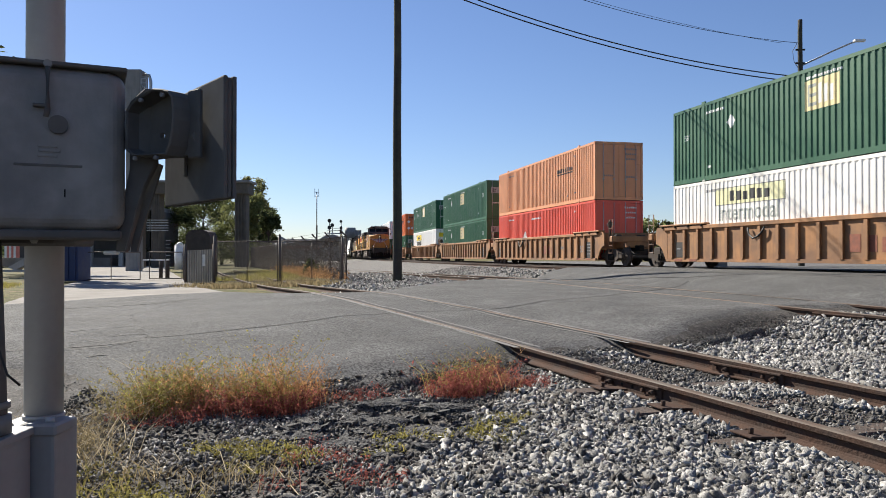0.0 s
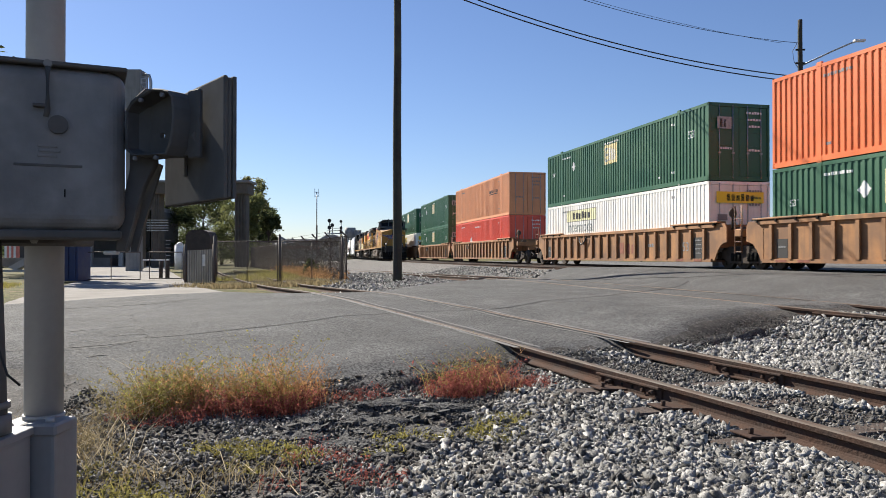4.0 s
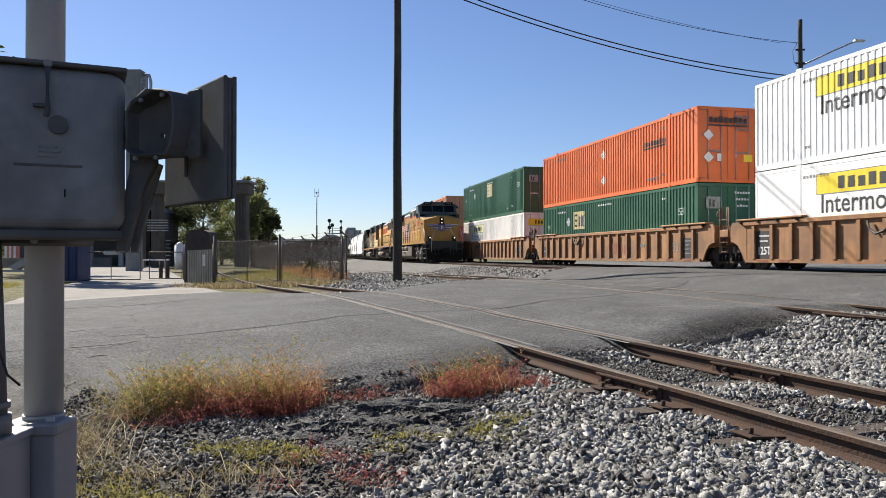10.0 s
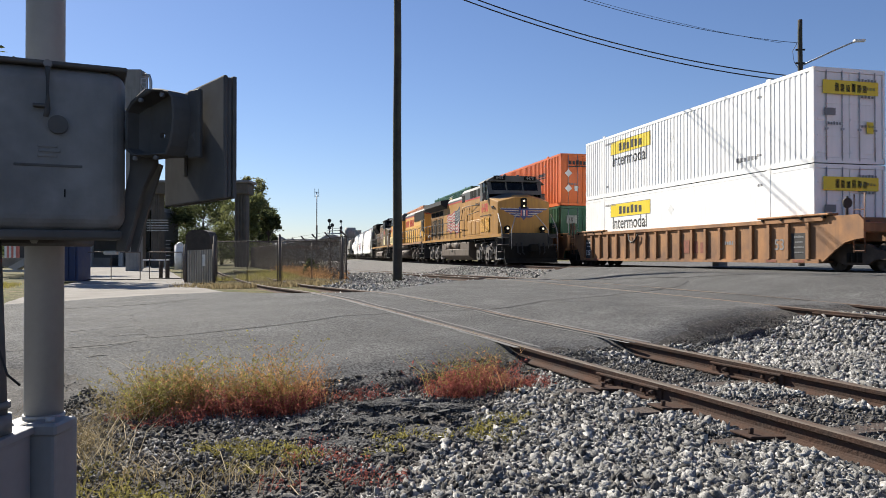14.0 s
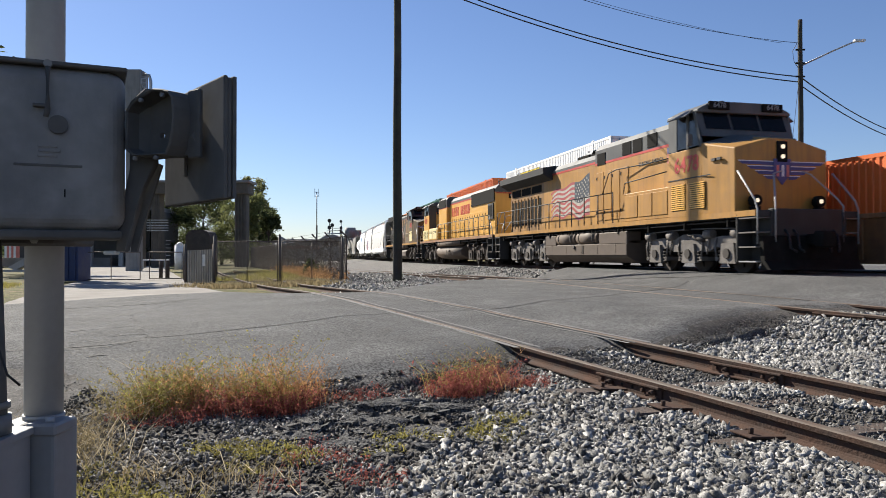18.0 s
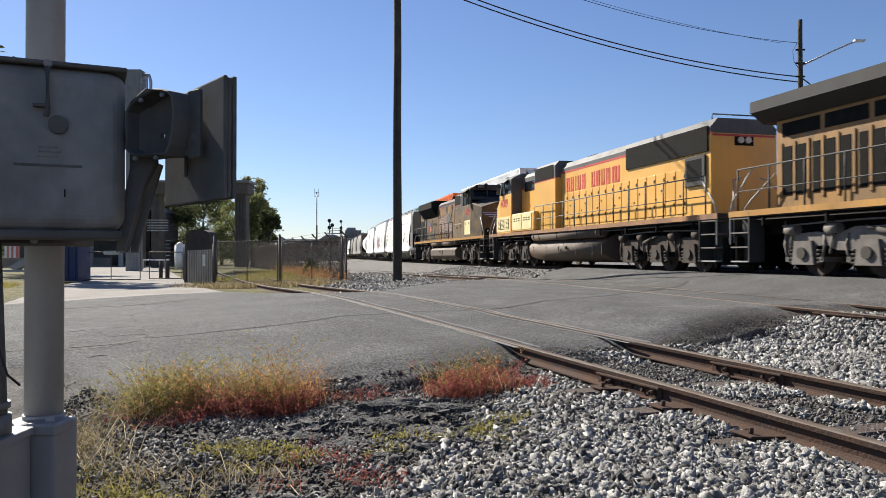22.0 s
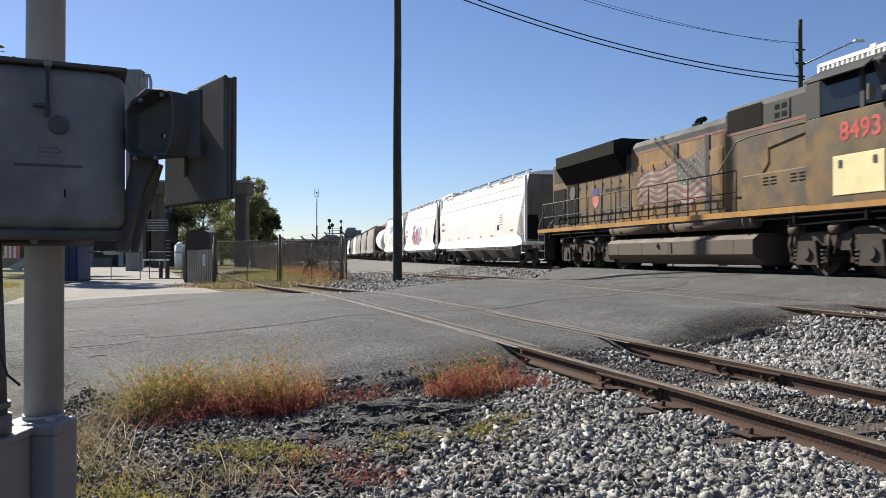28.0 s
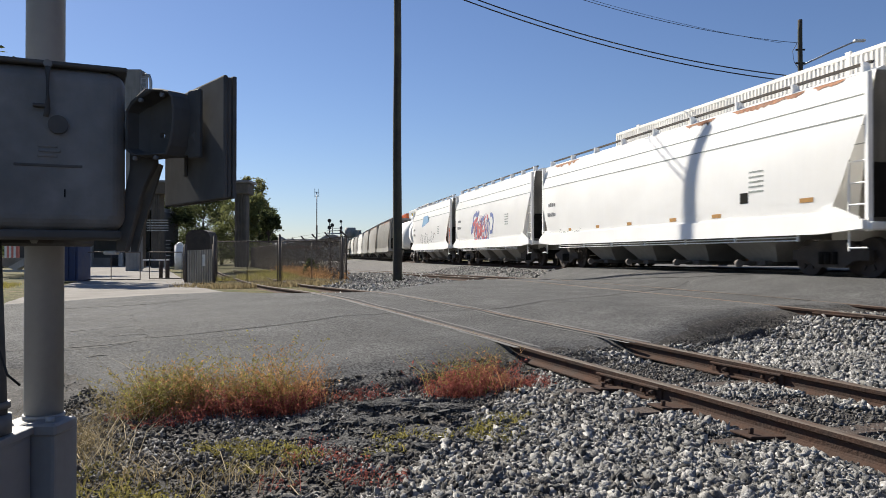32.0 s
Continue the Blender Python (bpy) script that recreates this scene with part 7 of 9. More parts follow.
    part("main_shaft", bm, BLACK, t)
    # gate arm bracket: long lever down, cast elbow, counterweight plates
    g = pose(0.385, -0.20, 0.0, 0, 0, 0)
    bm = bmesh.new()
    prism(bm, [(0.0, 1.80), (0.05, 1.845), (0.075, 1.84), (0.085, 1.60), (0.045, 1.52), (-0.01, 1.315), (-0.045, 1.315), (-0.028, 1.45), (0.0, 1.58)], -0.012, 0.02, "y")
    bevelled(bm, 0.004)
    part("gate_lever", bm, BOX_DARK, t, "dark cast gate arm lever", at_pose=g)
    bm = bmesh.new()
    prism(bm, [(0.008, 1.315), (0.03, 1.40), (0.09, 1.60), (0.07, 1.61), (0.0, 1.43), (-0.012, 1.315)], 0.03, 0.045, "y")
    part("gate_lever", bm, BOX_DARK, t, at_pose=g)
    for pts in ([(-0.045, 0.03, 1.62), (-0.05, 0.03, 1.5), (-0.055, 0.03, 1.36)], [(0.0, 0.05, 1.52), (-0.03, 0.04, 1.43), (-0.05, 0.03, 1.38)]):
        bm = bmesh.new()
        tube(bm, pts, 0.005, 6)
        part("link_rod", bm, GALV, t, at_pose=g)
    part("link_fork", bevelled(solid([(-0.062, -0.03, 0.0, 0.03, 1.36, 1.395)]), 0.005), GALV, t, at_pose=g)
    part("arm_tip", bevelled(solid([(-0.085, -0.045, -0.01, 0.03, 1.305, 1.318)]), 0.004), INK_WHITE, t, "bright metal lug", at_pose=g)
    # cast elbow between lever and plates, an open frame
    e = pose(0.411, -0.20, 0.0, 0, 0, -35)
    rim = ((0.0, 1.765), (0.025, 1.787), (0.085, 1.805), (0.145, 1.819), (0.19, 1.812), (0.228, 1.801), (0.243, 1.785), (0.250, 1.75), (0.252, 1.712), (0.244, 1.67), (0.232, 1.635), (0.213, 1.608), (0.12, 1.612), (0.037, 1.617), (0.0, 1.64))
    cx, cz = 0.12, 1.712
    bm = bmesh.new()
    rows = []
    for ly, k in ((0.03, 1.0), (-0.045, 1.0), (-0.05, 0.97), (-0.045, 0.925), (0.016, 0.90), (0.018, 0.6)):
        rows.append([(cx + (x - cx) * k, ly, cz + (z - cz) * k) for x, z in rim + rim[:1]])
    sheet(bm, rows)
    bmesh.ops.recalc_face_normals(bm, faces=bm.faces[:])
    part("elbow_hood", bm, BOX_DARK, t, "dark cast hood with a rounded rim", at_pose=e)
    for x, z in ((0.09, 1.80), (0.2, 1.803), (0.17, 1.614), (0.06, 1.62)):
        bm = bmesh.new()
        rod(bm, (x, -0.056, z - 0.012), (x, -0.045, z - 0.012), 0.007, 6)
        part("bolt", bm, BOX_GREY, t, at_pose=e)
    part("elbow_flange", bevelled(solid([(0.235, 0.292, 0.012, 0.03, 1.60, 1.812)]), 0.005), BOX_DARK, t, "flat mounting plate", at_pose=e)
    part("elbow_slot", solid([(0.205, 0.212, -0.0, 0.014, 1.69, 1.735)]), BLACK, t, at_pose=e)
    part("elbow_web", solid([(0.0, 0.095, 0.015, 0.03, 1.612, 1.79), (0.095, 0.118, 0.015, 0.03, 1.612, 1.677), (0.095, 0.118, 0.015, 0.03, 1.692, 1.80), (0.118, 0.24, 0.015, 0.03, 1.612, 1.80)]), BOX_DARK, t, at_pose=e)
    # stacked counterweight plates
    c = pose(0.507, -0.117, 0.0, 0, 0, -51)
    for k, (a, b, zb, zt) in enumerate(((-0.125, 0.39, 1.472, 1.838), (-0.115, 0.386, 1.476, 1.834), (-0.125, 0.39, 1.472, 1.838))):
        bm = solid([(a, b, 0.014 * k, 0.014 * k + 0.013, zb, zt)])
        bevelled(bm, 0.005, 2)
        part("counterweight_plate", bm, BOX_DARK, t, "dark iron counterweight plate", at_pose=c)
    bm = bmesh.new()
    rod(bm, (0.10, -0.022, 1.675), (0.25, -0.03, 1.668), 0.010, 12)
    rod(bm, (0.20, -0.027, 1.67), (0.265, -0.031, 1.667), 0.017, 6)
    part("counterweight_bolt", bm, BOX_DARK, t, at_pose=c)
    part("counterweight_strap", bevelled(solid([(0.085, 0.1, -0.012, 0.0, 1.56, 1.82)]), 0.003), BOX_DARK, t, at_pose=c)
    return t


def side_conduit():
    t = thing("conduit", "grey cable conduit with a black lead beside the gate mast", "conduit", m=pose(-1.45, 2.36, 0))
    bm = bmesh.new()
    rod(bm, (0.035, 0, 0.60), (0.012, 0, 1.36), 0.042, 18, 0.034)
    part("pipe", bm, BOX_DARK, t)
    bm = bmesh.new()
    rod(bm, (0.03, 0, 0.74), (0.03, 0, 0.80), 0.052, 18)
    rod(bm, (0.03, 0, 0.82), (0.03, 0, 0.84), 0.048, 18)
    part("coupling", bm, BOX_GREY, t)
    bm = bmesh.new()
    tube(bm, [(0.02, -0.02, 1.36), (0.045, -0.03, 1.32), (0.05, -0.03, 1.2), (0.06, -0.03, 1.02), (0.09, -0.03, 0.93), (0.125, -0.02, 0.895)], 0.004, 6)
    part("lead", bm, RUBBER, t)
    part("box", bevelled(solid([(-0.3, 0.085, -0.16, 0.12, 0.0, 0.71)]), 0.014, 2), BASE_GREY, t, "grey cable box")
    part("box_lid", bevelled(solid([(-0.31, 0.095, -0.17, 0.13, 0.71, 0.735)]), 0.006, 2), BASE_GREY, t)


# ---------------------------------------------------------------- fences and yard
def mesh_fabric(parent, a, b, z0, z1, step=0.075, r=0.0035):
    """Chain-link: crossed diagonal wires between two ground points."""
    a, b = Vector((*a, 0)), Vector((*b, 0))
    L = (b - a).length
    way = (b - a).normalized()
    side = Vector((-way.y, way.x, 0)) * r
    h = z1 - z0
    vs, fs = [], []
    n = int((L + h) / step)
    for i in range(n):
        for sg in (1, -1):
            u0 = i * step - (h if sg > 0 else 0)
            p, q = (u0, z0), (u0 + sg * h + (0 if sg > 0 else 0), z1)
            pts = []
            for (u, z) in (p, q):
                pts.append([u, z])
            du = pts[1][0] - pts[0][0]
            t0, t1 = 0.0, 1.0
            lo, hi = sorted(((0 - pts[0][0]) / du, (L - pts[0][0]) / du))
            t0, t1 = max(t0, lo), min(t1, hi)
            if t1 - t0 < 0.02:
                continue
            k = len(vs)
            for tt in (t0, t1):
                c = a + way * (pts[0][0] + du * tt) + Vector((0, 0, z0 + h * tt))
                up = Vector((0, 0, r * 1.4))
                vs += [c + side - up, c - side - up, c + up]
            fs += [(k, k + 1, k + 4, k + 3), (k + 1, k + 2, k + 5, k + 4), (k + 2, k, k + 3, k + 5)]
    if fs:
        tagged(part("chain_link", raw_mesh("chain_link", vs, fs), GALV_DULL, parent, "dull chain-link fabric"), kind="stuff")


GALV_DULL = material("dull_galvanised_wire", (0.10, 0.085, 0.075), 0.8, 0.1, var=0.2, bump=0)
FENCE_RUST = material("rusty_fence_pipe", (0.13, 0.105, 0.09), 0.75, 0.3, var=0.25, scale=6, bump=0.1)
VINE = material("dry_vines", (0.105, 0.08, 0.06), 0.95, var=0.35, scale=5, fine=30, bump=0.8, random_amount=0.4)
SHEET_GREY = material("weathered_grey_sheet", (0.24, 0.24, 0.235), 0.7, 0.1, var=0.15, scale=2, fine=20, bump=0.1, streaks=0.4)
BIN_BLUE = material("dark_blue_bin_paint", (0.02, 0.035, 0.10), 0.6, var=0.2, bump=0.05)
SILO_CONC = material("aged_concrete", (0.11, 0.098, 0.084), 0.9, var=0.25, scale=1.5, fine=15, bump=0.2, streaks=0.5)
ROOF_GREY = material("grey_roof_sheet", (0.20, 0.20, 0.21), 0.7, var=0.15, scale=0.6, bump=0.1)
ROOF_RED = material("dull_red_roof", (0.26, 0.10, 0.08), 0.8, var=0.15, scale=0.6, bump=0.1)
WALL_PALE = material("pale_wall", (0.42, 0.40, 0.37), 0.85, var=0.12, scale=0.6, bump=0.1, streaks=0.2)
WALL_DARK = material("dark_wall", (0.10, 0.095, 0.09), 0.9, var=0.2, scale=0.6, bump=0.1, streaks=0.3)


def pipe_gate(a, b, top, name, label, posts=(True, True), mids=1, low=0.08, fabric=True):
    za = ground_z(*a)
    t = thing(name, label, "gate" if "gate" in name else "fence")
    ax, ay, bx, by = *a, *b
    for q, on in ((0, posts[0]), (1, posts[1])):
        if on:
            x, y = ax + (bx - ax) * q, ay + (by - ay) * q
            bm = bmesh.new()
            rod(bm, (x, y, za - 0.1), (x, y, top + 0.22), 0.055, 10)
            rod(bm, (x, y, top + 0.22), (x, y, top + 0.28), 0.06, 10, 0.02)
            part("post", bm, FENCE_RUST, t)
    dx, dy = (bx - ax), (by - ay)
    L = math.hypot(dx, dy)
    dx, dy = dx / L, dy / L
    i0, i1 = 0.1, L - 0.1
    p = lambda u: (ax + dx * u, ay + dy * u)
    for z in (za + low, top):
        bm = bmesh.new()
        rod(bm, (*p(i0), z), (*p(i1), z), 0.024, 8)
        part("frame_rail", bm, FENCE_RUST, t)
    for k in range(mids + 2):
        u = i0 + (i1 - i0) * k / (mids + 1)
        bm = bmesh.new()
        rod(bm, (*p(u), za + low), (*p(u), top), 0.022, 8)
        part("frame_upright", bm, FENCE_RUST, t)
    if fabric:
        mesh_fabric(t, p(i0), p(i1), za + low, top)
    return t


def fence_run(a, b, posts, top, label, arms=True, vines=0.0):
    t = thing("chain_link_fence", label, "fence")
    for i in range(posts):
        q = i / (posts - 1)
        x, y = a[0] + (b[0] - a[0]) * q, a[1] + (b[1] - a[1]) * q
        z = ground_z(x, y)
        bm = bmesh.new()
        pts = [(x, y, z - 0.1), (x, y, z + top * 0.5), (x, y, z + top)]
        if arms:
            pts += [(x - 0.28, y - 0.1, z + top + 0.30)]
        tube(bm, pts, 0.042, 7)
        part("post", bm, FENCE_RUST, t)
    z = ground_z(*a)
    for h in ((top, 0.02), (0.1, 0.012)) + (((top + 0.15, 0.006), (top + 0.29, 0.006)) if arms else ()):
        bm = bmesh.new()
        o = 0.28 * max(0, (h[0] - top)) / 0.3
        rod(bm, (a[0] - o, a[1], z + h[0]), (b[0] - o, b[1], ground_z(*b) + h[0]), h[1], 6)
        part("fence_rail" if h[0] <= top else "barbed_wire", bm, FENCE_RUST, t)
    mesh_fabric(t, a, b, z + 0.05, z + top, 0.12, 0.004)
    if vines:
        rng = np.random.default_rng(12)
        n = int(9000 * vines)
        q = rng.random(n)
        hz = rng.random(n) ** 1.5 * (top - 0.1)
        c = np.stack([a[0] + (b[0] - a[0]) * q + rng.normal(0, 0.08, n), a[1] + (b[1] - a[1]) * q + rng.normal(0, 0.1, n), 0.25 + hz], 1)
        tagged(part("vines", leaf_mesh("vines", c, 0.045, rng), VINE, t, "dry brown creeper"), kind="stuff")
    return t


def leaf_mesh(name, centres, size, rng, flat=0.0):
    """Many small bent leaves as pairs of triangles at given places."""
    n = len(centres)
    a = rng.normal(size=(n, 3))
    a /= np.linalg.norm(a, axis=1)[:, None]
    b = rng.normal(size=(n, 3))
    b -= a * (a * b).sum(1)[:, None]
    b /= np.linalg.norm(b, axis=1)[:, None]
    s = size * rng.uniform(0.5, 1.3, (n, 1))
    c = np.asarray(centres)
    v = np.stack([c - a * s, c + b * s * 0.5, c + a * s, c - b * s * 0.5], 1).reshape(-1, 3)
    f = np.arange(4 * n).reshape(-1, 4)
    return raw_mesh(name, v, f)


def tree(x, y, height, spread, mat, seed, label, leaf=0.28, clumps=26, per=110, trunk=0.22, bare=0.25, sparse=1.0):
    rng = np.random.default_rng(seed)
    z = ground_z(x, y)
    t = thing("tree", label, "tree", "trees behind the yard", m=pose(x, y, z))
    bm = bmesh.new()
    top = height * 0.8
    n = 6
    px, py = 0.0, 0.0
    pts = []
    for i in range(n + 1):
        pts.append((px, py, top * i / n))
        px += rng.normal(0, 0.05 * height / 10)
        py += rng.normal(0, 0.05 * height / 10)
    for i in range(n):
        rod(bm, pts[i], pts[i + 1], trunk * (1 - 0.85 * i / n), 8, trunk * (1 - 0.85 * (i + 1) / n), caps=i == 0)
    part("trunk", bm, BARK, t)
    cs = []
    lim = bmesh.new()
    for k in range(clumps):
        q = bare + (1 - bare) * rng.random() ** 0.85
        zc = height * q
        w = spread * (0.35 + 0.65 * math.sin(math.pi * min(1, 0.12 + 0.86 * (1 - (q - bare) / (1 - bare)))))
        ang = rng.uniform(0, 6.283)
        rr = w * math.sqrt(rng.random())
        c = np.array((math.cos(ang) * rr, math.sin(ang) * rr, zc))
        base = pts[min(n, int(max(0, (zc - 0.12 * height)) / top * n))]
        rod(lim, base, c, 0.05 * trunk / 0.22, 5, 0.012, caps=False)
        r = spread * rng.uniform(0.16, 0.34)
        m = int(per * rng.uniform(0.6, 1.3) * sparse)
        cs.append(c + rng.normal(size=(m, 3)) * (r * 0.62, r * 0.62, r * 0.45))
    part("limbs", lim, BARK, t)
    tagged(part("crown", leaf_mesh("crown", np.concatenate(cs), leaf, rng), mat, t), kind="stuff")
    return t


def px_at(px, dist):
    """Across the view: x of a direction given in picture widths from the middle, at a distance ahead."""
    return (px - 784) / 1319 * dist


def build_yard():
    # gate over the siding
    pa, pb, pc = (-9.63, 31.44), (-6.87, 31.37), (-4.49, 33.2)
    pipe_gate(pa, pb, 1.92, "yard_gate", "rusty pipe and chain-link gate leaf across the siding", (True, False))
    pipe_gate(pb, pc, 1.95, "yard_gate", "rusty pipe and chain-link gate leaf across the siding", (True, True))
    fence_run((-4.4, 33.9), (-19.3, 75.0), 13, 2.0, "rusty chain-link fence with barbed wire arms, overgrown with dry creeper", True, 1.7)
    # driveway gate leaves
    g0, g1, g2 = (px_at(142, 36.5), 36.5), (px_at(252, 36.5), 36.5), (px_at(326, 36.5), 36.5)
    pipe_gate(g0, g1, 1.5, "drive_gate", "low galvanised pipe gate leaf across the concrete drive", (True, False), 1, 0.1, False)
    pipe_gate((g1[0] + 0.25, 36.5), g2, 1.5, "drive_gate", "low galvanised pipe gate leaf across the concrete drive", (False, True), 1, 0.1, False)
    # solid sheet panel beside the gate
    t = thing("panel_fence", "weathered grey corrugated sheet panel with a small white notice", "fence")
    x0, x1, y = px_at(331, 32.5), px_at(381, 32.5), 32.3
    z = ground_z(x0, y)
    bm = bmesh.new()
    n = 24
    rows = [[], []]
    for i in range(n + 1):
        x = x0 + (x1 - x0) * i / n
        for j, zz in enumerate((z - 0.02, z + 1.42 + 0.06 * i / n)):
            rows[j].append((x, y + (0.018 if i % 2 else -0.018), zz))
    sheet(bm, rows)
    bmesh.ops.solidify(bm, geom=bm.faces[:], thickness=0.01)
    part("sheet_panel", bm, SHEET_GREY, t)
    part("notice", solid([(x0 + 0.75, x0 + 0.87, y - 0.035, y - 0.026, z + 0.75, z + 1.25)]), INK_WHITE, t, "small white notice")
    for x in (x0, x1):
        bm = bmesh.new()
        rod(bm, (x, y, z - 0.1), (x, y, z + 1.7), 0.06, 10)
        part("post", bm, FENCE_RUST, t)
    # dark rounded tank behind the panel
    t = thing("storage_tank", "dark rounded steel tank behind the sheet panel", "tank", m=pose(px_at(357, 38), 38, ground_z(px_at(357, 38), 38)))
    bm = bmesh.new()
    prism(bm, [(-0.62, 0.0), (0.62, 0.0), (0.62, 2.15), (0.5, 2.4), (0.25, 2.5), (-0.25, 2.5), (-0.5, 2.4), (-0.62, 2.15)], -0.6, 0.6, "y")
    part("shell", bm, GRIME, t)
    part("band", solid([(-0.63, 0.63, -0.61, 0.61, 1.75, 1.8)]), GRIME, t)
    # bollards
    for x in (285, 297):
        bx = px_at(x, 40)
        t = thing("bollard", "short wooden bollard by the drive", "bollard", "bollards by the drive", m=pose(bx, 40, ground_z(bx, 40)))
        bm = bmesh.new()
        rod(bm, (0, 0, -0.1), (0, 0, 0.95), 0.1, 10)
        part("post", bm, TIE, t)
    # evergreen shrub
    x, y = px_at(549, 40), 40
    t = thing("shrub", "small dark evergreen shrub by the fence", "shrub", m=pose(x, y, ground_z(x, y)))
    rng = np.random.default_rng(2)
    q = rng.random((900, 1))
    c = rng.normal(size=(900, 3)) * np.concatenate([0.2 * (1 - q) + 0.05, 0.2 * (1 - q) + 0.05, 0 * q], 1) + np.concatenate([0 * q, 0 * q, 0.1 + q * 0.85], 1)
    tagged(part("foliage", leaf_mesh("foliage", c, 0.09, rng), LEAF_DARK, t), kind="stuff")
    bm = bmesh.new()
    rod(bm, (0, 0, -0.05), (0, 0, 0.7), 0.03, 6)
    part("stem", bm, BARK, t)
    # dark blue bin
    x0, y = px_at(88, 35.5), 35.5
    t = thing("waste_bin", "dark blue steel waste bin beside the drive", "bin", m=pose(x0, y, ground_z(x0, y)))
    part("body", bevelled(solid([(0, 1.35, 0, 1.3, 0.05, 1.75)]), 0.03), BIN_BLUE, t)
    part("lid", bevelled(solid([(-0.04, 1.39, -0.04, 1.34, 1.75, 1.85)]), 0.02), RUBBER, t)
    for i in range(4):
        part("rib", solid([(0.12 + i * 0.35, 0.2 + i * 0.35, -0.05, 0.0, 0.1, 1.7)]), BIN_BLUE, t)


def build_drive():
    bm = bmesh.new()
    left = ((16.5, -9.7), (18.4, -10.9), (26, -13.9), (36.7, -17.9), (60, -28.4), (95, -45.5))
    right = ((20.9, -4.9), (22.6, -6.5), (27, -8.8), (33, -11.3), (60, -22.0), (95, -35.6))
    rows = []
    for i in range(40):
        q = (i / 39) ** 1.7
        yl, yr = 17.0 + 78 * q, 21.6 + 73.4 * q
        row = []
        for k in range(7):
            w = k / 6
            y = yl + (yr - yl) * w
            x = table(left, y) * (1 - w) + table(right, y) * w
            row.append((x, y, ground_z(x, y) + 0.035))
        rows.append(row)
    sheet(bm, rows)
    ob = part("driveway", bm, CONCRETE)
    tagged(ob, "pale concrete driveway running back past the pipe gate", "driveway", kind="structure")


# ---------------------------------------------------------------- buildings and distance
def wall_box(t, name, mat, x0, x1, y0, y1, z0, z1, bevel=0.0):
    bm = solid([(x0, x1, y0, y1, z0, z1)])
    if bevel:
        bevelled(bm, bevel)
    return part(name, bm, mat, t)


def build_far():
    # loading canopy on ribbed concrete columns
    Y = 80.0
    t = thing("loading_canopy", "weathered concrete canopy on tall ribbed columns", "building")
    x1 = px_at(438, Y)
    x0 = px_at(232, Y)
    wall_box(t, "roof_slab", SILO_CONC, x0, x1, Y, Y + 2.6, 8.0, 9.2, 0.05)
    wall_box(t, "roof_edge", ROOF_GREY, x0 - 0.2, x1 + 0.3, Y - 0.3, Y + 2.9, 9.2, 9.45, 0.03)
    for cx, w in ((px_at(423, Y), 1.25), (px_at(272, Y), 0.9), (px_at(240, Y), 0.7)):
        for yy in (Y + 0.5,):
            wall_box(t, "column", SILO_CONC, cx - w / 2, cx + w / 2, yy, yy + 1.4, 0, 8.0, 0.04)
            for k in range(4):
                x = cx - w / 2 + w * (k + 0.5) / 4
                wall_box(t, "column_rib", SILO_CONC, x - 0.08, x + 0.08, yy - 0.12, yy, 0, 8.0)
    for k in range(5):
        x = px_at(285, Y) + k * 0.0
        z = 4.0 + k * 0.28
        wall_box(t, "pipe_rack", GALV, px_at(262, Y), px_at(300, Y), Y - 0.4, Y - 0.32, z, z + 0.09)
    # tall elevator leg with ladder and pipes
    t = thing("elevator_tower", "tall steel elevator tower with ladder cage and bent pipe", "tower")
    Y2 = 62.0
    a, b = px_at(213, Y2), px_at(248, Y2)
    wall_box(t, "head_house", SHEET_GREY, a, b, Y2, Y2 + 1.6, 13.6, 16.9, 0.05)
    wall_box(t, "leg", SHEET_GREY, a + 0.3, b - 0.3, Y2 + 0.3, Y2 + 1.3, 0, 13.6, 0.03)
    for k in range(3):
        z = 11.3 + k * 0.9
        wall_box(t, "platform", GALV, a - 0.4, px_at(268, Y2), Y2 - 0.3, Y2 + 1.8, z, z + 0.08)
    bm = bmesh.new()
    tube(bm, [(b, Y2 + 0.5, 16.6), (b + 0.5, Y2 + 0.5, 16.5), (b + 0.65, Y2 + 0.5, 16.0), (b + 0.65, Y2 + 0.5, 9.0)], 0.13, 8)
    part("bent_pipe", bm, GALV, t)
    bm = bmesh.new()
    tube(bm, [(b, Y2 + 0.2, 15.6), (b + 1.2, Y2 + 0.2, 13.8), (b + 2.2, Y2 + 0.2, 12.4)], 0.06, 6)
    part("stay", bm, GALV, t)
    for k in range(14):
        z = 11.5 + k * 0.35
        bm = bmesh.new()
        rod(bm, (b + 0.1, Y2 - 0.2, z), (b + 0.55, Y2 - 0.2, z), 0.03, 5)
        part("rung", bm, GALV, t)
    for x in (b + 0.1, b + 0.55):
        bm = bmesh.new()
        rod(bm, (x, Y2 - 0.2, 9.0), (x, Y2 - 0.2, 16.0), 0.035, 5)
        part("ladder_rail", bm, GALV, t)
    # long low shed with open dark bays behind the drive
    t = thing("shed", "dark open-fronted industrial shed beyond the drive", "building")
    Y3 = 92.0
    sx0, sx1 = px_at(-60, Y3), px_at(268, Y3)
    wall_box(t, "back_wall", WALL_DARK, sx0, sx1, Y3 + 9, Y3 + 9.3, 0, 7)
    wall_box(t, "roof", ROOF_GREY, sx0, sx1, Y3 - 0.5, Y3 + 9.5, 7, 7.5)
    wall_box(t, "side_wall", WALL_DARK, sx1 - 0.3, sx1, Y3, Y3 + 9, 0, 7)
    for k in range(7):
        x = sx0 + (sx1 - sx0) * k / 6
        wall_box(t, "column", WALL_PALE, x - 0.25, x + 0.25, Y3, Y3 + 0.5, 0, 7)
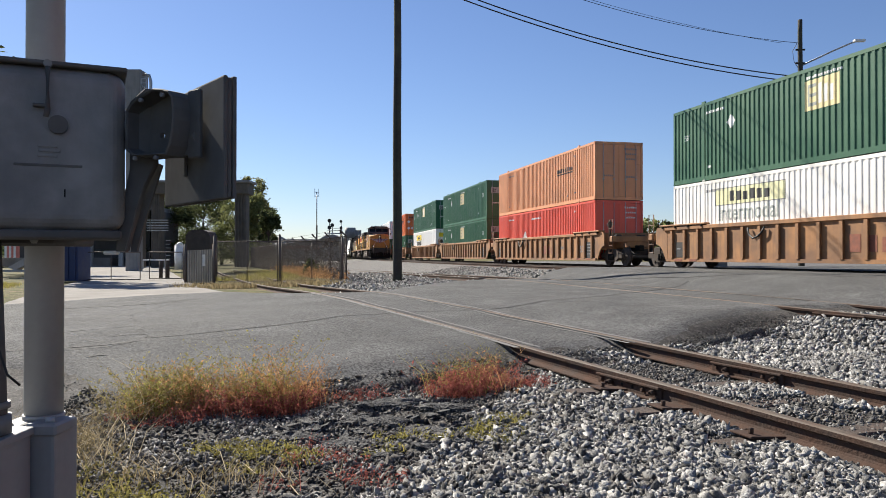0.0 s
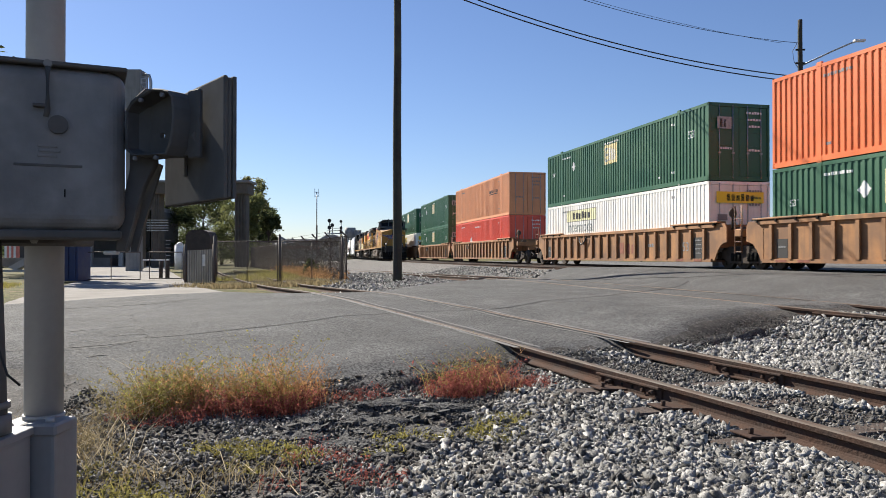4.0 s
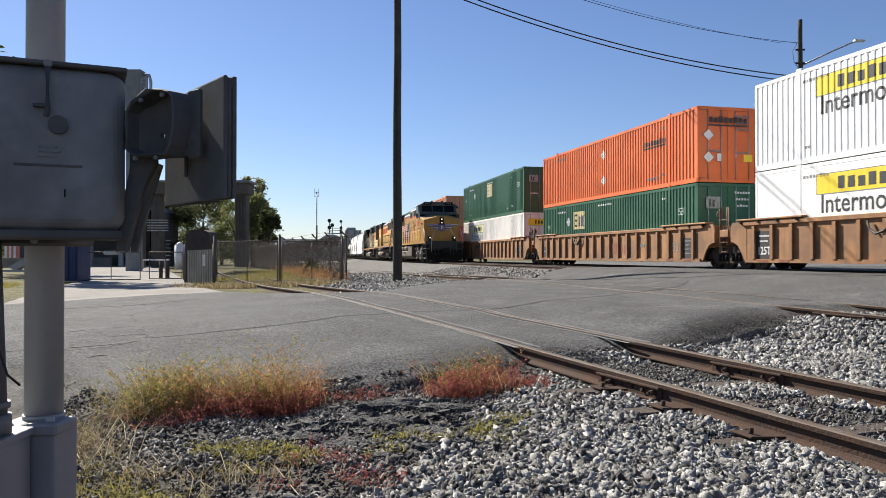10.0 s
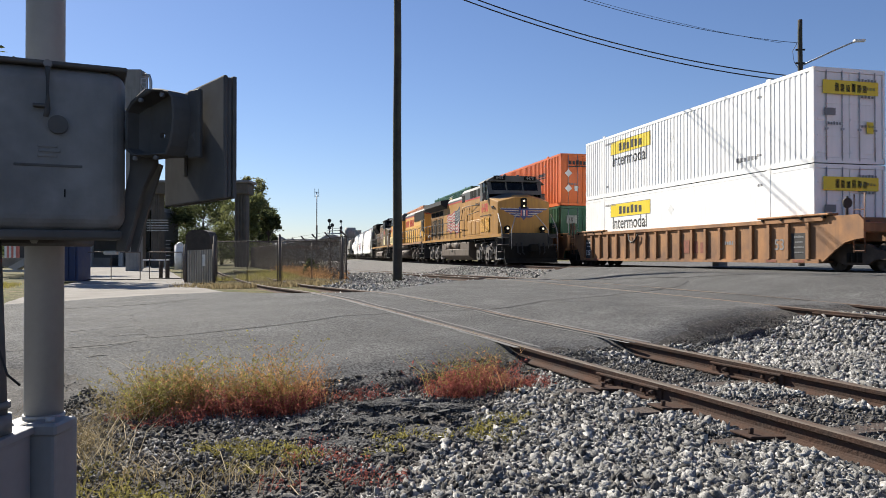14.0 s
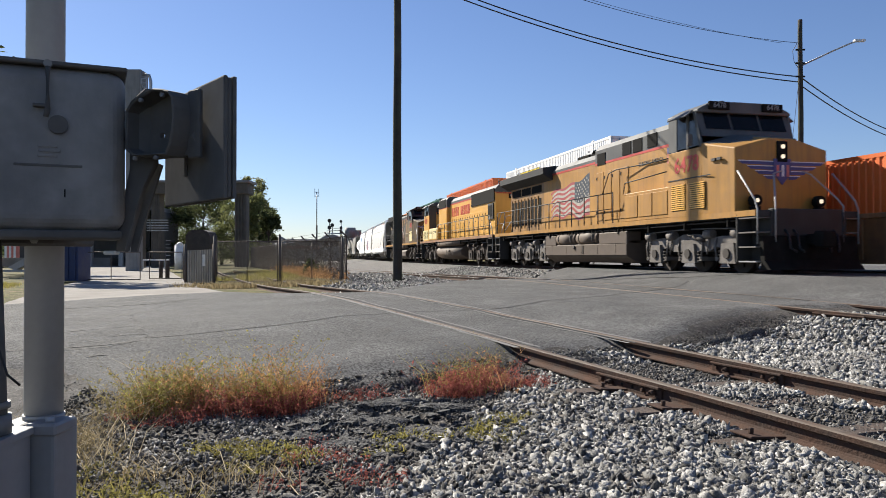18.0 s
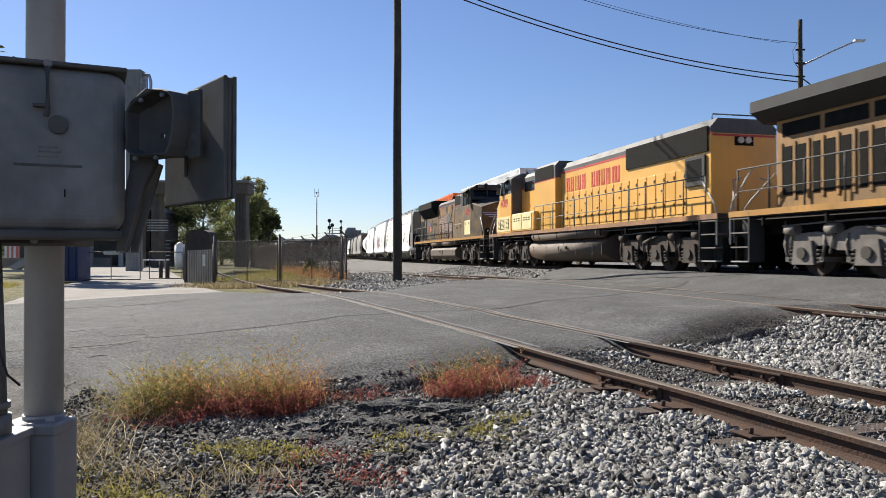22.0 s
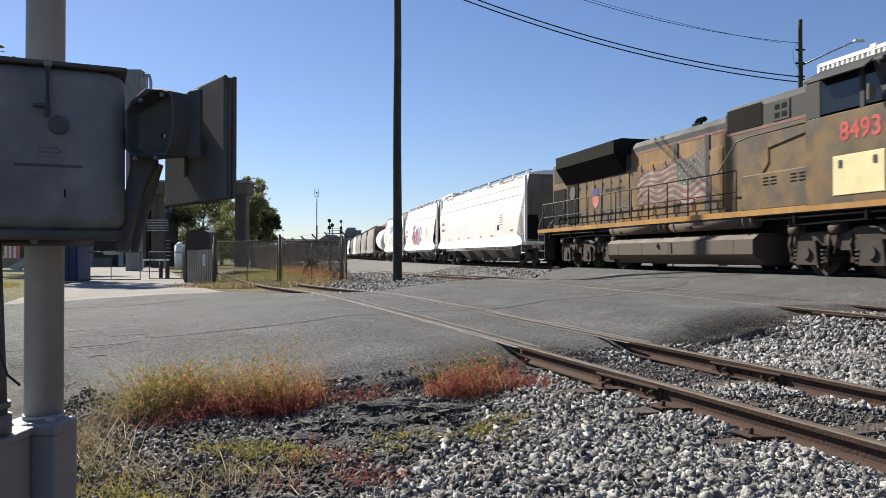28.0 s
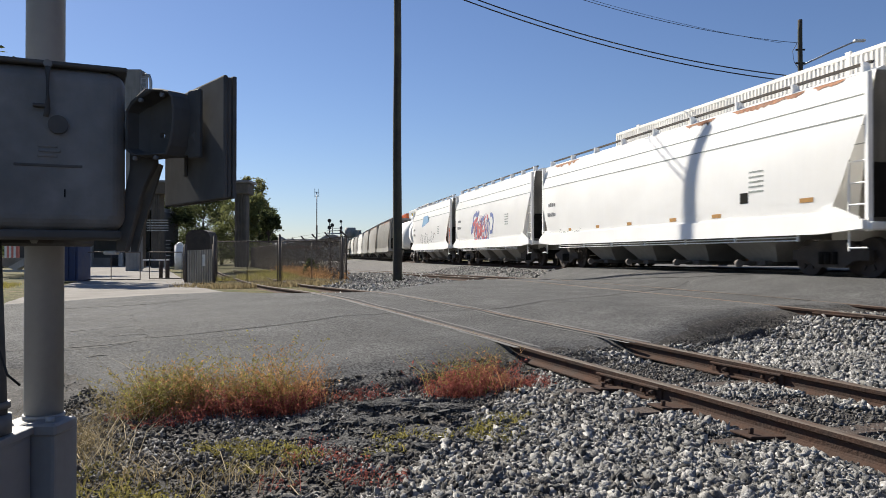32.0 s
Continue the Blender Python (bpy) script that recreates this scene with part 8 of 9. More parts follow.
    wall_box(t, "dock", CONCRETE, sx0, sx1 - 6, Y3 + 2, Y3 + 9, 0, 1.1)
    t = thing("work_table", "white bench in front of the shed", "table")
    x = px_at(247, 70)
    wall_box(t, "top", INK_WHITE, x, x + 2.4, 70, 71, 0.9, 1.0)
    for dx in (0.1, 2.2):
        wall_box(t, "leg", GALV, x + dx, x + dx + 0.1, 70.4, 70.5, 0, 0.9)
    t = thing("trailer_ramp", "white sloping ramp beside red and white stacked panels", "ramp")
    bm = bmesh.new()
    a, b = px_at(14, 50), px_at(78, 50)
    prism(bm, [(a, 0.55), (b, 1.95), (b, 1.45), (a + 0.5, 0.35)], 50, 50.6, "y")
    part("ramp", bm, WALL_PALE, t)
    wall_box(t, "beam", WALL_PALE, a - 0.6, b, 49.9, 50.2, 0.25, 0.4)
    for k in range(6):
        x = px_at(8 + 4 * k, 53)
        wall_box(t, "panel", RED_FADED if k % 2 else INK_WHITE, x, x + 0.16, 53, 53.2, 1.2, 2.5)
    # parked white tanker or wagon seen between the columns
    t = thing("storage_vessel", "white upright vessel with a ladder under the canopy", "tank")
    bm = bmesh.new()
    x = px_at(318, 70)
    rod(bm, (x, 70, 0), (x, 70, 2.3), 0.45, 20)
    rod(bm, (x, 70, 2.3), (x, 70, 2.6), 0.45, 20, 0.15)
    part("shell", bm, INK_WHITE, t)
    for k in range(8):
        wall_box(t, "rung", GALV, x - 1.0, x - 0.6, 69.2, 69.25, 0.3 + 0.35 * k, 0.34 + 0.35 * k)
    # radio mast
    t = thing("radio_mast", "slender pale radio mast with a small antenna head", "mast", m=pose(px_at(560.5, 150), 150, 0))
    for a, b, r in ((0, 7.5, 0.16), (7.5, 14.2, 0.10)):
        bm = bmesh.new()
        rod(bm, (0, 0, a), (0, 0, b), r, 8)
        part("section", bm, GALV_DULL if a == 0 else GALV, t)
    for z, w in ((14.2, 0.42), (13.4, 0.42)):
        part("antenna", solid([(-w, w, -0.04, 0.04, z - 0.05, z + 0.05)]), GALV_DULL, t)
    for x in (-0.4, 0.4):
        part("antenna", solid([(x - 0.04, x + 0.04, -0.04, 0.04, 13.2, 14.9)]), GALV_DULL, t)
    # signal gantry over the yard
    Y4 = 120.0
    t = thing("signal_gantry", "pale steel signal gantry with black round signal heads", "signal", m=pose(px_at(592, Y4), Y4, 0))
    for x in (-0.9, 1.1):
        bm = bmesh.new()
        rod(bm, (x, 0, 0), (x, 0, 6.2 if x > 0 else 5.4), 0.12, 8)
        part("post", bm, GALV, t)
    part("walkway", solid([(-1.1, 1.4, -0.4, 0.4, 4.9, 5.05)]), GALV, t)
    for z in (5.4, 5.75):
        part("guard_rail", solid([(-1.1, 1.4, -0.42, -0.38, z, z + 0.06)]), GALV, t)
    for x, z in ((-0.75, 7.0), (-0.3, 6.3), (1.1, 6.9), (1.1, 5.9), (-0.75, 5.9), (1.1, 5.2)):
        bm = bmesh.new()
        rod(bm, (x, -0.5, z), (x, -0.3, z), 0.3 if x < 0 else 0.22, 14)
        part("signal_head", bm, RUBBER, t, "round black signal head")
        part("head_stem", solid([(x - 0.05, x + 0.05, -0.3, -0.2, 5.0, z)]), GALV_DULL, t)
    part("sign_board", solid([(0.95, 1.3, -0.46, -0.44, 4.2, 4.8)]), LOGO_CREAM, t)
    # yard tower with a hipped roof
    Y5 = 170.0
    t = thing("yard_tower", "small pale yard tower with a hipped grey roof", "building", m=pose(px_at(586, Y5), Y5, 0))
    part("wall", solid([(-1.9, 1.9, 0, 4, 0, 5.2)]), WALL_PALE, t)
    bm = bmesh.new()
    prism(bm, [(-2.7, 5.2), (2.7, 5.2), (0.9, 6.2), (-0.9, 6.2)], -0.6, 4.6, "y")
    part("roof", bm, ROOF_GREY, t)
    for k in range(3):
        part("window", solid([(-1.6 + k * 1.15, -0.7 + k * 1.15, -0.05, 0, 3.6, 4.6)]), GLASS_DARK, t)
    # hopper bin with sloping struts beside the tower
    t = thing("loading_bin", "grey steel loading bin with slanting struts", "industrial bin", m=pose(px_at(622, 175), 175, 0))
    bm = bmesh.new()
    rod(bm, (-0.3, 0, 5.6), (-0.3, 0, 8.0), 1.3, 18)
    part("bin", bm, SHEET_GREY, t)
    part("deck", solid([(-2.4, 2.4, -1, 1, 5.2, 5.5)]), ROOF_GREY, t)
    for k in range(5):
        bm = bmesh.new()
        rod(bm, (-2.2 + k * 0.8, -1, 0.5), (-1.2 + k * 0.8, -1, 7.4), 0.12, 6)
        part("strut", bm, SHEET_GREY, t)
    part("panel", solid([(1.0, 2.4, -0.9, -0.8, 4.5, 7.4)]), SHEET_GREY, t)
    # long grey viaduct-like roof with low sheds under it
    Y6 = 210.0
    t = thing("long_shed", "long low shed with a grey roof edge and red lower roof", "building")
    a, b = px_at(478, Y6), px_at(640, Y6)
    wall_box(t, "roof", ROOF_GREY, a, b, Y6, Y6 + 12, 4.6, 6.1)
    wall_box(t, "wall", WALL_PALE, a + 0.5, b, Y6 + 0.6, Y6 + 11, 0, 4.6)
    wall_box(t, "lower_roof", ROOF_RED, px_at(505, Y6), px_at(565, Y6), Y6 - 6, Y6, 3.2, 4.2)
    wall_box(t, "lower_wall", WALL_PALE, px_at(507, Y6), px_at(563, Y6), Y6 - 5.5, Y6 - 0.1, 0, 3.2)
    for k in range(9):
        x = a + 2 + k * 2.7
        wall_box(t, "window", GLASS_DARK, x, x + 1.3, Y6 + 0.52, Y6 + 0.6, 1.5, 3.6)
    t = thing("water_tank", "small round grey tank above the far shed", "tank", m=pose(px_at(497, 190), 190, 0))
    bm = bmesh.new()
    rod(bm, (0, 0, 0), (0, 0, 5.6), 1.4, 16)
    rod(bm, (0, 0, 5.6), (0, 0, 6.3), 1.4, 16, 0.3)
    part("shell", bm, SHEET_GREY, t)


def build_trees():
    for i, (px, Y, h, w, mat, n) in enumerate(((458, 96, 8.8, 2.2, LEAF, 34), (447, 100, 11.6, 1.8, LEAF_DRY, 30), (418, 98, 10.6, 2.8, LEAF, 34), (392, 110, 10.0, 3.2, LEAF, 36), (360, 104, 9.6, 3.4, LEAF_DARK, 36),
                                             (330, 112, 10.6, 3.6, LEAF, 36), (300, 100, 9.2, 3.2, LEAF_DARK, 34), (275, 118, 11.0, 3.4, LEAF, 30), (476, 90, 6.6, 1.3, LEAF_DARK, 26), (464, 112, 9.2, 1.8, LEAF, 24))):
        tree(px_at(px, Y), Y, h, w, mat, 20 + i, "leafy roadside tree with uneven crown" if mat is not LEAF_DRY else "thin yellowing tree with sparse crown", leaf=0.17, clumps=n + 14, per=170 if mat is not LEAF_DRY else 120, bare=0.05 if mat is not LEAF_DRY else 0.3)
    # unseen tree behind the gate housing, added to cast shade on the drive
    tree(-19.3, 37.2, 9.4, 2.0, LEAF_DARK, 50, "leafy tree added behind the gate housing to shade the drive", leaf=0.2, clumps=36, per=110, trunk=0.16, bare=0.42)
    tree(px_at(-28, 60), 60, 19.5, 3.0, LEAF_DARK, 51, "tall dark pine with sparse crown", leaf=0.3, clumps=30, per=60, bare=0.55)
    for i in range(9):
        px = 1135 + i * 62
        Y = 150 + (i * 37) % 40
        tree(px_at(px, Y), Y, 8.0 + (i * 13 % 5) * 0.5, 4.2, LEAF_DARK if i % 2 else LEAF, 70 + i, "distant dark green tree beyond the tracks", leaf=0.5, clumps=24, per=60)
    # far woods close the horizon
    rng = np.random.default_rng(9)
    cs = []
    for k in range(900):
        a = rng.uniform(-1.15, 1.15)
        R = rng.uniform(330, 420)
        hgt = 5.5 + 3.0 * noise.noise((a * 14, 0, 2)) + (2.0 if a > 0.25 else 0.0)
        n = 46
        c = np.array((math.sin(a) * R, math.cos(a) * R, 0.0))
        q = rng.random((n, 1))
        cs.append(c + rng.normal(size=(n, 3)) * (3.2, 3.2, 0.0) + np.concatenate([0 * q, 0 * q, q * hgt * rng.uniform(0.7, 1.15)], 1))
    ob = part("far_woods", leaf_mesh("far_woods", np.concatenate(cs), 1.1, rng), LEAF_DARK)
    tagged(ob, "distant dark woods along the horizon", "woods", kind="stuff")


# ---------------------------------------------------------------- weeds
def weeds(name, label, mat, spots, seed, blade=0.3, width=0.004, lean=0.5, leafy=0, leaf_size=0.012):
    """Clumps of thin bent blades, and small leaves along them."""
    rng = np.random.default_rng(seed)
    vs, fs, lc = [], [], []
    for x, y, r, n, h in spots:
        for _ in range(n):
            a, q = rng.uniform(0, 6.283), math.sqrt(rng.random())
            bx, by = x + math.cos(a) * r * q * 1.6, y + math.sin(a) * r * q * 0.8
            bz = ground_z(bx, by) - 0.01
            hh = h * rng.uniform(0.45, 1.15)
            da = rng.uniform(0, 6.283)
            ln = lean * hh * rng.uniform(0.2, 1.0)
            dx, dy = math.cos(da) * ln, math.sin(da) * ln
            w = width * rng.uniform(0.6, 1.5)
            sx, sy = -math.sin(da + 1.2) * w, math.cos(da + 1.2) * w
            k = len(vs)
            for j, (u, ww) in enumerate(((0, 1.0), (0.5, 0.8), (1.0, 0.25))):
                cx, cy, cz = bx + dx * u * u, by + dy * u * u, bz + hh * (u - 0.18 * u * u * lean)
                vs += [(cx - sx * ww, cy - sy * ww, cz), (cx + sx * ww, cy + sy * ww, cz)]
            fs += [(k, k + 1, k + 3, k + 2), (k + 2, k + 3, k + 5, k + 4)]
            for _ in range(leafy):
                u = rng.uniform(0.25, 1.0)
                lc.append((bx + dx * u * u + rng.normal(0, 0.018), by + dy * u * u + rng.normal(0, 0.018), bz + hh * (u - 0.18 * u * u * lean)))
    ob = part(name, raw_mesh(name, vs, fs), mat)
    tagged(ob, label, "weeds", kind="stuff")
    if lc:
        part("leaves", leaf_mesh("leaves", lc, leaf_size, rng), mat, ob)
    return ob


def build_weeds():
    rng = random.Random(4)

    def along(pts, n, r, per, h):
        out = []
        for _ in range(n):
            i = rng.randrange(len(pts) - 1)
            q = rng.random()
            x = pts[i][0] + (pts[i + 1][0] - pts[i][0]) * q + rng.uniform(-0.12, 0.12)
            y = pts[i][1] + (pts[i + 1][1] - pts[i][1]) * q + rng.uniform(-0.22, 0.22)
            out.append((x, y, r, per, h * rng.uniform(0.6, 1.2)))
        return out
    edge = ((-2.5, 6.1), (-2.36, 6.17), (-2.02, 6.32), (-1.69, 6.42))
    weeds("weeds", "dry straw-coloured grass along the road edge", GRASS_DRY, along(edge, 18, 0.2, 16, 0.44), 1, lean=1.0, leafy=9, width=0.0028, leaf_size=0.011)
    weeds("weeds", "orange and rust-coloured weeds along the road edge", GRASS_ORANGE, along(((-2.26, 6.12), (-1.78, 6.27), (-1.35, 6.47)), 24, 0.18, 18, 0.43), 2, lean=0.9, leafy=13, width=0.0022, leaf_size=0.0125)
    weeds("weeds", "red autumn weeds along the road edge", GRASS_RED, along(((-1.93, 6.02), (-1.54, 6.22), (-1.25, 6.37)), 15, 0.15, 20, 0.24), 3, lean=0.8, leafy=11, width=0.0022, leaf_size=0.012)
    weeds("weeds", "low red weeds at the foot of the olive stems", GRASS_RED, along(((-2.57, 5.82), (-2.26, 5.87), (-1.97, 5.92)), 8, 0.12, 14, 0.16), 33, lean=0.8, leafy=9, width=0.0022, leaf_size=0.012)
    weeds("weeds", "olive-green weed stems along the road edge", GRASS_GREEN, along(((-2.35, 6.12), (-2.36, 6.12), (-2.12, 6.27)), 26, 0.17, 15, 0.44), 4, lean=0.9, leafy=12, width=0.0022, leaf_size=0.013)
    weeds("weeds", "olive-green tops among the orange weeds", GRASS_GREEN, along(((-1.88, 6.32), (-1.54, 6.42), (-1.35, 6.47)), 14, 0.14, 10, 0.56), 34, lean=0.8, leafy=11, width=0.0022, leaf_size=0.012)
    weeds("weeds", "tall thin reddish stems standing at the road edge", GRASS_ORANGE, along(((-1.40, 6.42), (-1.21, 6.47), (-1.06, 6.42)), 9, 0.10, 9, 0.52), 31, lean=0.5, leafy=8, width=0.0025, leaf_size=0.010)
    weeds("weeds", "dull purple-red low weeds on the crumbled edge", GRASS_RED, along(((-1.16, 6.57), (-0.82, 6.72), (-0.58, 6.82)), 12, 0.14, 8, 0.13), 35, lean=1.0, leafy=7, width=0.002, leaf_size=0.010)
    clump = ((0.06, 6.55), (0.2, 6.75), (0.34, 6.95), (0.42, 7.15))
    weeds("weeds", "red weed clump by the siding rail", GRASS_RED, along(clump, 20, 0.15, 18, 0.32), 5, lean=0.8, leafy=13, width=0.0022, leaf_size=0.0125)
    weeds("weeds", "low red weeds at the end of the siding rail", GRASS_RED, along(((0.75, 7.2), (0.95, 7.3), (1.1, 7.2)), 9, 0.1, 14, 0.14), 36, lean=0.9, leafy=9, width=0.0022, leaf_size=0.011)
    weeds("weeds", "orange weed tops by the siding rail", GRASS_ORANGE, along(clump, 6, 0.22, 9, 0.46), 6, lean=0.9, leafy=11, width=0.0022, leaf_size=0.0115)
    weeds("weeds", "olive weed tops by the siding rail", GRASS_GREEN, along(((0.0, 6.75), (0.2, 6.95), (0.4, 7.2)), 14, 0.17, 13, 0.5), 7, lean=0.9, leafy=5, width=0.0022, leaf_size=0.009)
    left = ((-2.75, 4.1), (-2.5, 4.7), (-2.8, 5.3))
    weeds("weeds", "straw-coloured grass tufts beside the gate mast", GRASS_DRY, along(left, 34, 0.26, 26, 0.34), 8, lean=1.5, width=0.003, leafy=3, leaf_size=0.012)
    weeds("weeds", "long bleached grass stems beside the gate mast", STRAW, along(left, 24, 0.34, 7, 0.5), 18, lean=1.7, width=0.003)
    weeds("weeds", "long bleached grass stems lying over the gravel", STRAW, along(((-2.2, 4.2), (-1.7, 4.5), (-1.2, 4.3), (-0.9, 4.2)), 24, 0.32, 3, 0.34), 19, lean=2.2, width=0.0026)
    weeds("weeds", "bleached stems above the road edge weeds", STRAW, along(edge, 24, 0.2, 5, 0.44), 20, lean=1.0, width=0.002)
    weeds("weeds", "grass on the lawn beside the drive", GRASS_GREEN, along(((-13.0, 19.5), (-17, 26), (-20, 33)), 90, 0.9, 40, 0.2), 21, lean=0.9, width=0.012)
    weeds("weeds", "green grass tufts beside the gate mast", GRASS_GREEN, along(((-2.4, 3.9), (-2.2, 4.3), (-1.9, 4.0), (-1.3, 3.9)), 16, 0.16, 16, 0.15), 9, lean=1.2, leafy=6, width=0.003, leaf_size=0.011)
    weeds("weeds", "dry grass in the dark gravel", GRASS_DRY, along(((-2.3, 3.9), (-1.7, 4.3), (-1.2, 4.2), (-0.7, 4.2)), 18, 0.16, 18, 0.18), 10, lean=1.0, width=0.003)
    weeds("weeds", "small red weeds in the dark gravel", GRASS_RED, along(((-0.95, 4.15), (-0.82, 4.6), (-0.78, 5.0), (-0.5, 4.3), (-0.25, 4.1), (-0.05, 4.15)), 11, 0.09, 7, 0.17), 11, lean=0.9, leafy=8, width=0.0018, leaf_size=0.010)
    weeds("weeds", "small green weeds in the ballast", GRASS_GREEN, along(((-1.45, 4.75), (-1.1, 4.8), (-0.85, 4.75), (0.28, 5.2), (0.42, 5.5), (0.45, 5.6)), 26, 0.10, 16, 0.11), 12, lean=0.9, leafy=7, leaf_size=0.012)
    fl = ((-9.4, 27.5), (-7.5, 26.5), (-5.4, 27.5), (-4.6, 30.5))
    weeds("weeds", "rough dry grass by the yard gate", GRASS_DRY, along(fl, 60, 0.6, 30, 0.3), 13, lean=0.7, width=0.012)
    inside = ((-7.6, 33), (-8.6, 37), (-10.5, 44), (-14, 55))
    weeds("weeds", "rough tan grass between the yard rails", GRASS_DRY, along(inside, 60, 1.1, 26, 0.22), 41, lean=0.8, width=0.014)
    weeds("weeds", "patches of green grass between the yard rails", GRASS_GREEN, along(inside, 60, 1.0, 30, 0.22), 42, lean=0.8, width=0.014)
    weeds("weeds", "rusty weeds along the foot of the fence", GRASS_ORANGE, along(((-4.6, 33.6), (-7.5, 41), (-11.5, 53)), 30, 0.5, 18, 0.6), 43, lean=0.6, leafy=3, width=0.01, leaf_size=0.05)
    weeds("weeds", "rough green grass by the yard gate", GRASS_GREEN, along(((-10.5, 33), (-9, 38), (-10, 45), (-14, 52)), 60, 0.9, 34, 0.28), 14, lean=0.7, width=0.016)


def build_chunks():
    """Broken pieces of asphalt slumped along the road edge."""
    rng = random.Random(8)
    t = thing("broken_asphalt", "broken dark asphalt lumps slumped at the road edge", "rubble")
    # larger broken plates of the old surface
    for i in range(20):
        x, y = rng.uniform(-0.95, 0.25), rng.uniform(4.75, 6.35)
        w, d, h = rng.uniform(0.08, 0.19), rng.uniform(0.04, 0.08), rng.uniform(0.05, 0.08)
        bm = bmesh.new()
        n = 13
        prism(bm, [(w * rng.uniform(0.6, 1.0) * math.cos(6.283 * k / n), d * rng.uniform(0.6, 1.0) * math.sin(6.283 * k / n)) for k in range(n)], 0, h, "z")
        for vtx in bm.verts:
            vtx.co += Vector((rng.uniform(-0.015, 0.015), rng.uniform(-0.015, 0.015), rng.uniform(-0.015, 0.012)))
        part("plate", bm, ASPHALT_EDGE, t, at_pose=pose(x, y, ground_z(x, y) - 0.035, rng.uniform(-22, 10), rng.uniform(-9, 9), rng.uniform(-25, 25)))
    # remains of the old surface: crusts with bumpy tops and undercut near edges
    for x, y, w, d, h, tilt, yaw in ((-0.42, 6.32, 0.34, 0.13, 0.10, -5, 8), (0.02, 6.1, 0.26, 0.13, 0.09, -8, -10), (-0.5, 5.85, 0.33, 0.2, 0.07, -4, 4), (-0.05, 5.55, 0.27, 0.17, 0.07, -6, -6),
                                     (-0.62, 5.3, 0.3, 0.17, 0.06, -3, 12), (-1.02, 5.35, 0.2, 0.15, 0.08, -6, -14), (-0.2, 5.1, 0.24, 0.12, 0.05, -5, 3)):
        bm = bmesh.new()
        n, rings = 26, 6
        rim = [rng.uniform(0.78, 1.08) for _ in range(n)]
        rows = []
        for j in range(rings + 2):
            q = min(1.0, j / rings)
            row = []
            for k in range(n + 1):
                a = 6.28319 * (k % n) / n
                rr = q * (1 + (rim[k % n] - 1) * q) * (0.93 if j > rings else 1)
                px, py = w * rr * math.cos(a), d * rr * math.sin(a)
                pz = h * (1 - 0.35 * q ** 3) + 0.022 * noise.noise((px * 11 + i, py * 11 + x * 9, y)) + 0.012 * noise.noise((px * 34, py * 34, x))
                row.append((px, py, -0.06 if j > rings else pz))
            rows.append(row)
        sheet(bm, rows)
        bmesh.ops.remove_doubles(bm, verts=bm.verts[:], dist=1e-5)
        bmesh.ops.recalc_face_normals(bm, faces=bm.faces[:])
        part("crust", bm, ASPHALT_EDGE, t, "crust of old asphalt with a bumpy top", at_pose=pose(x, y, ground_z(x, y) - 0.04, tilt, 0, yaw))
    for i in range(60):
        x = -1.3 + i * 0.032 + rng.uniform(-0.1, 0.1)
        y = 5.95 + 0.3 * (x + 1.2) + rng.uniform(-0.8, 0.3)
        w, d, h = rng.uniform(0.04, 0.15), rng.uniform(0.03, 0.08), rng.uniform(0.02, 0.05)
        bm = bmesh.new()
        n = 9
        prism(bm, [(w * rng.uniform(0.55, 1.0) * math.cos(6.283 * k / n), d * rng.uniform(0.55, 1.0) * math.sin(6.283 * k / n)) for k in range(n)], 0, h, "z")
        for vtx in bm.verts:
            vtx.co += Vector((rng.uniform(-0.01, 0.01), rng.uniform(-0.01, 0.01), rng.uniform(-0.012, 0.008)))
        part("lump", bm, ASPHALT_EDGE, t, at_pose=pose(x, y, ground_z(x, y) - 0.012, rng.uniform(-18, 18), rng.uniform(-18, 18), rng.uniform(0, 360)))


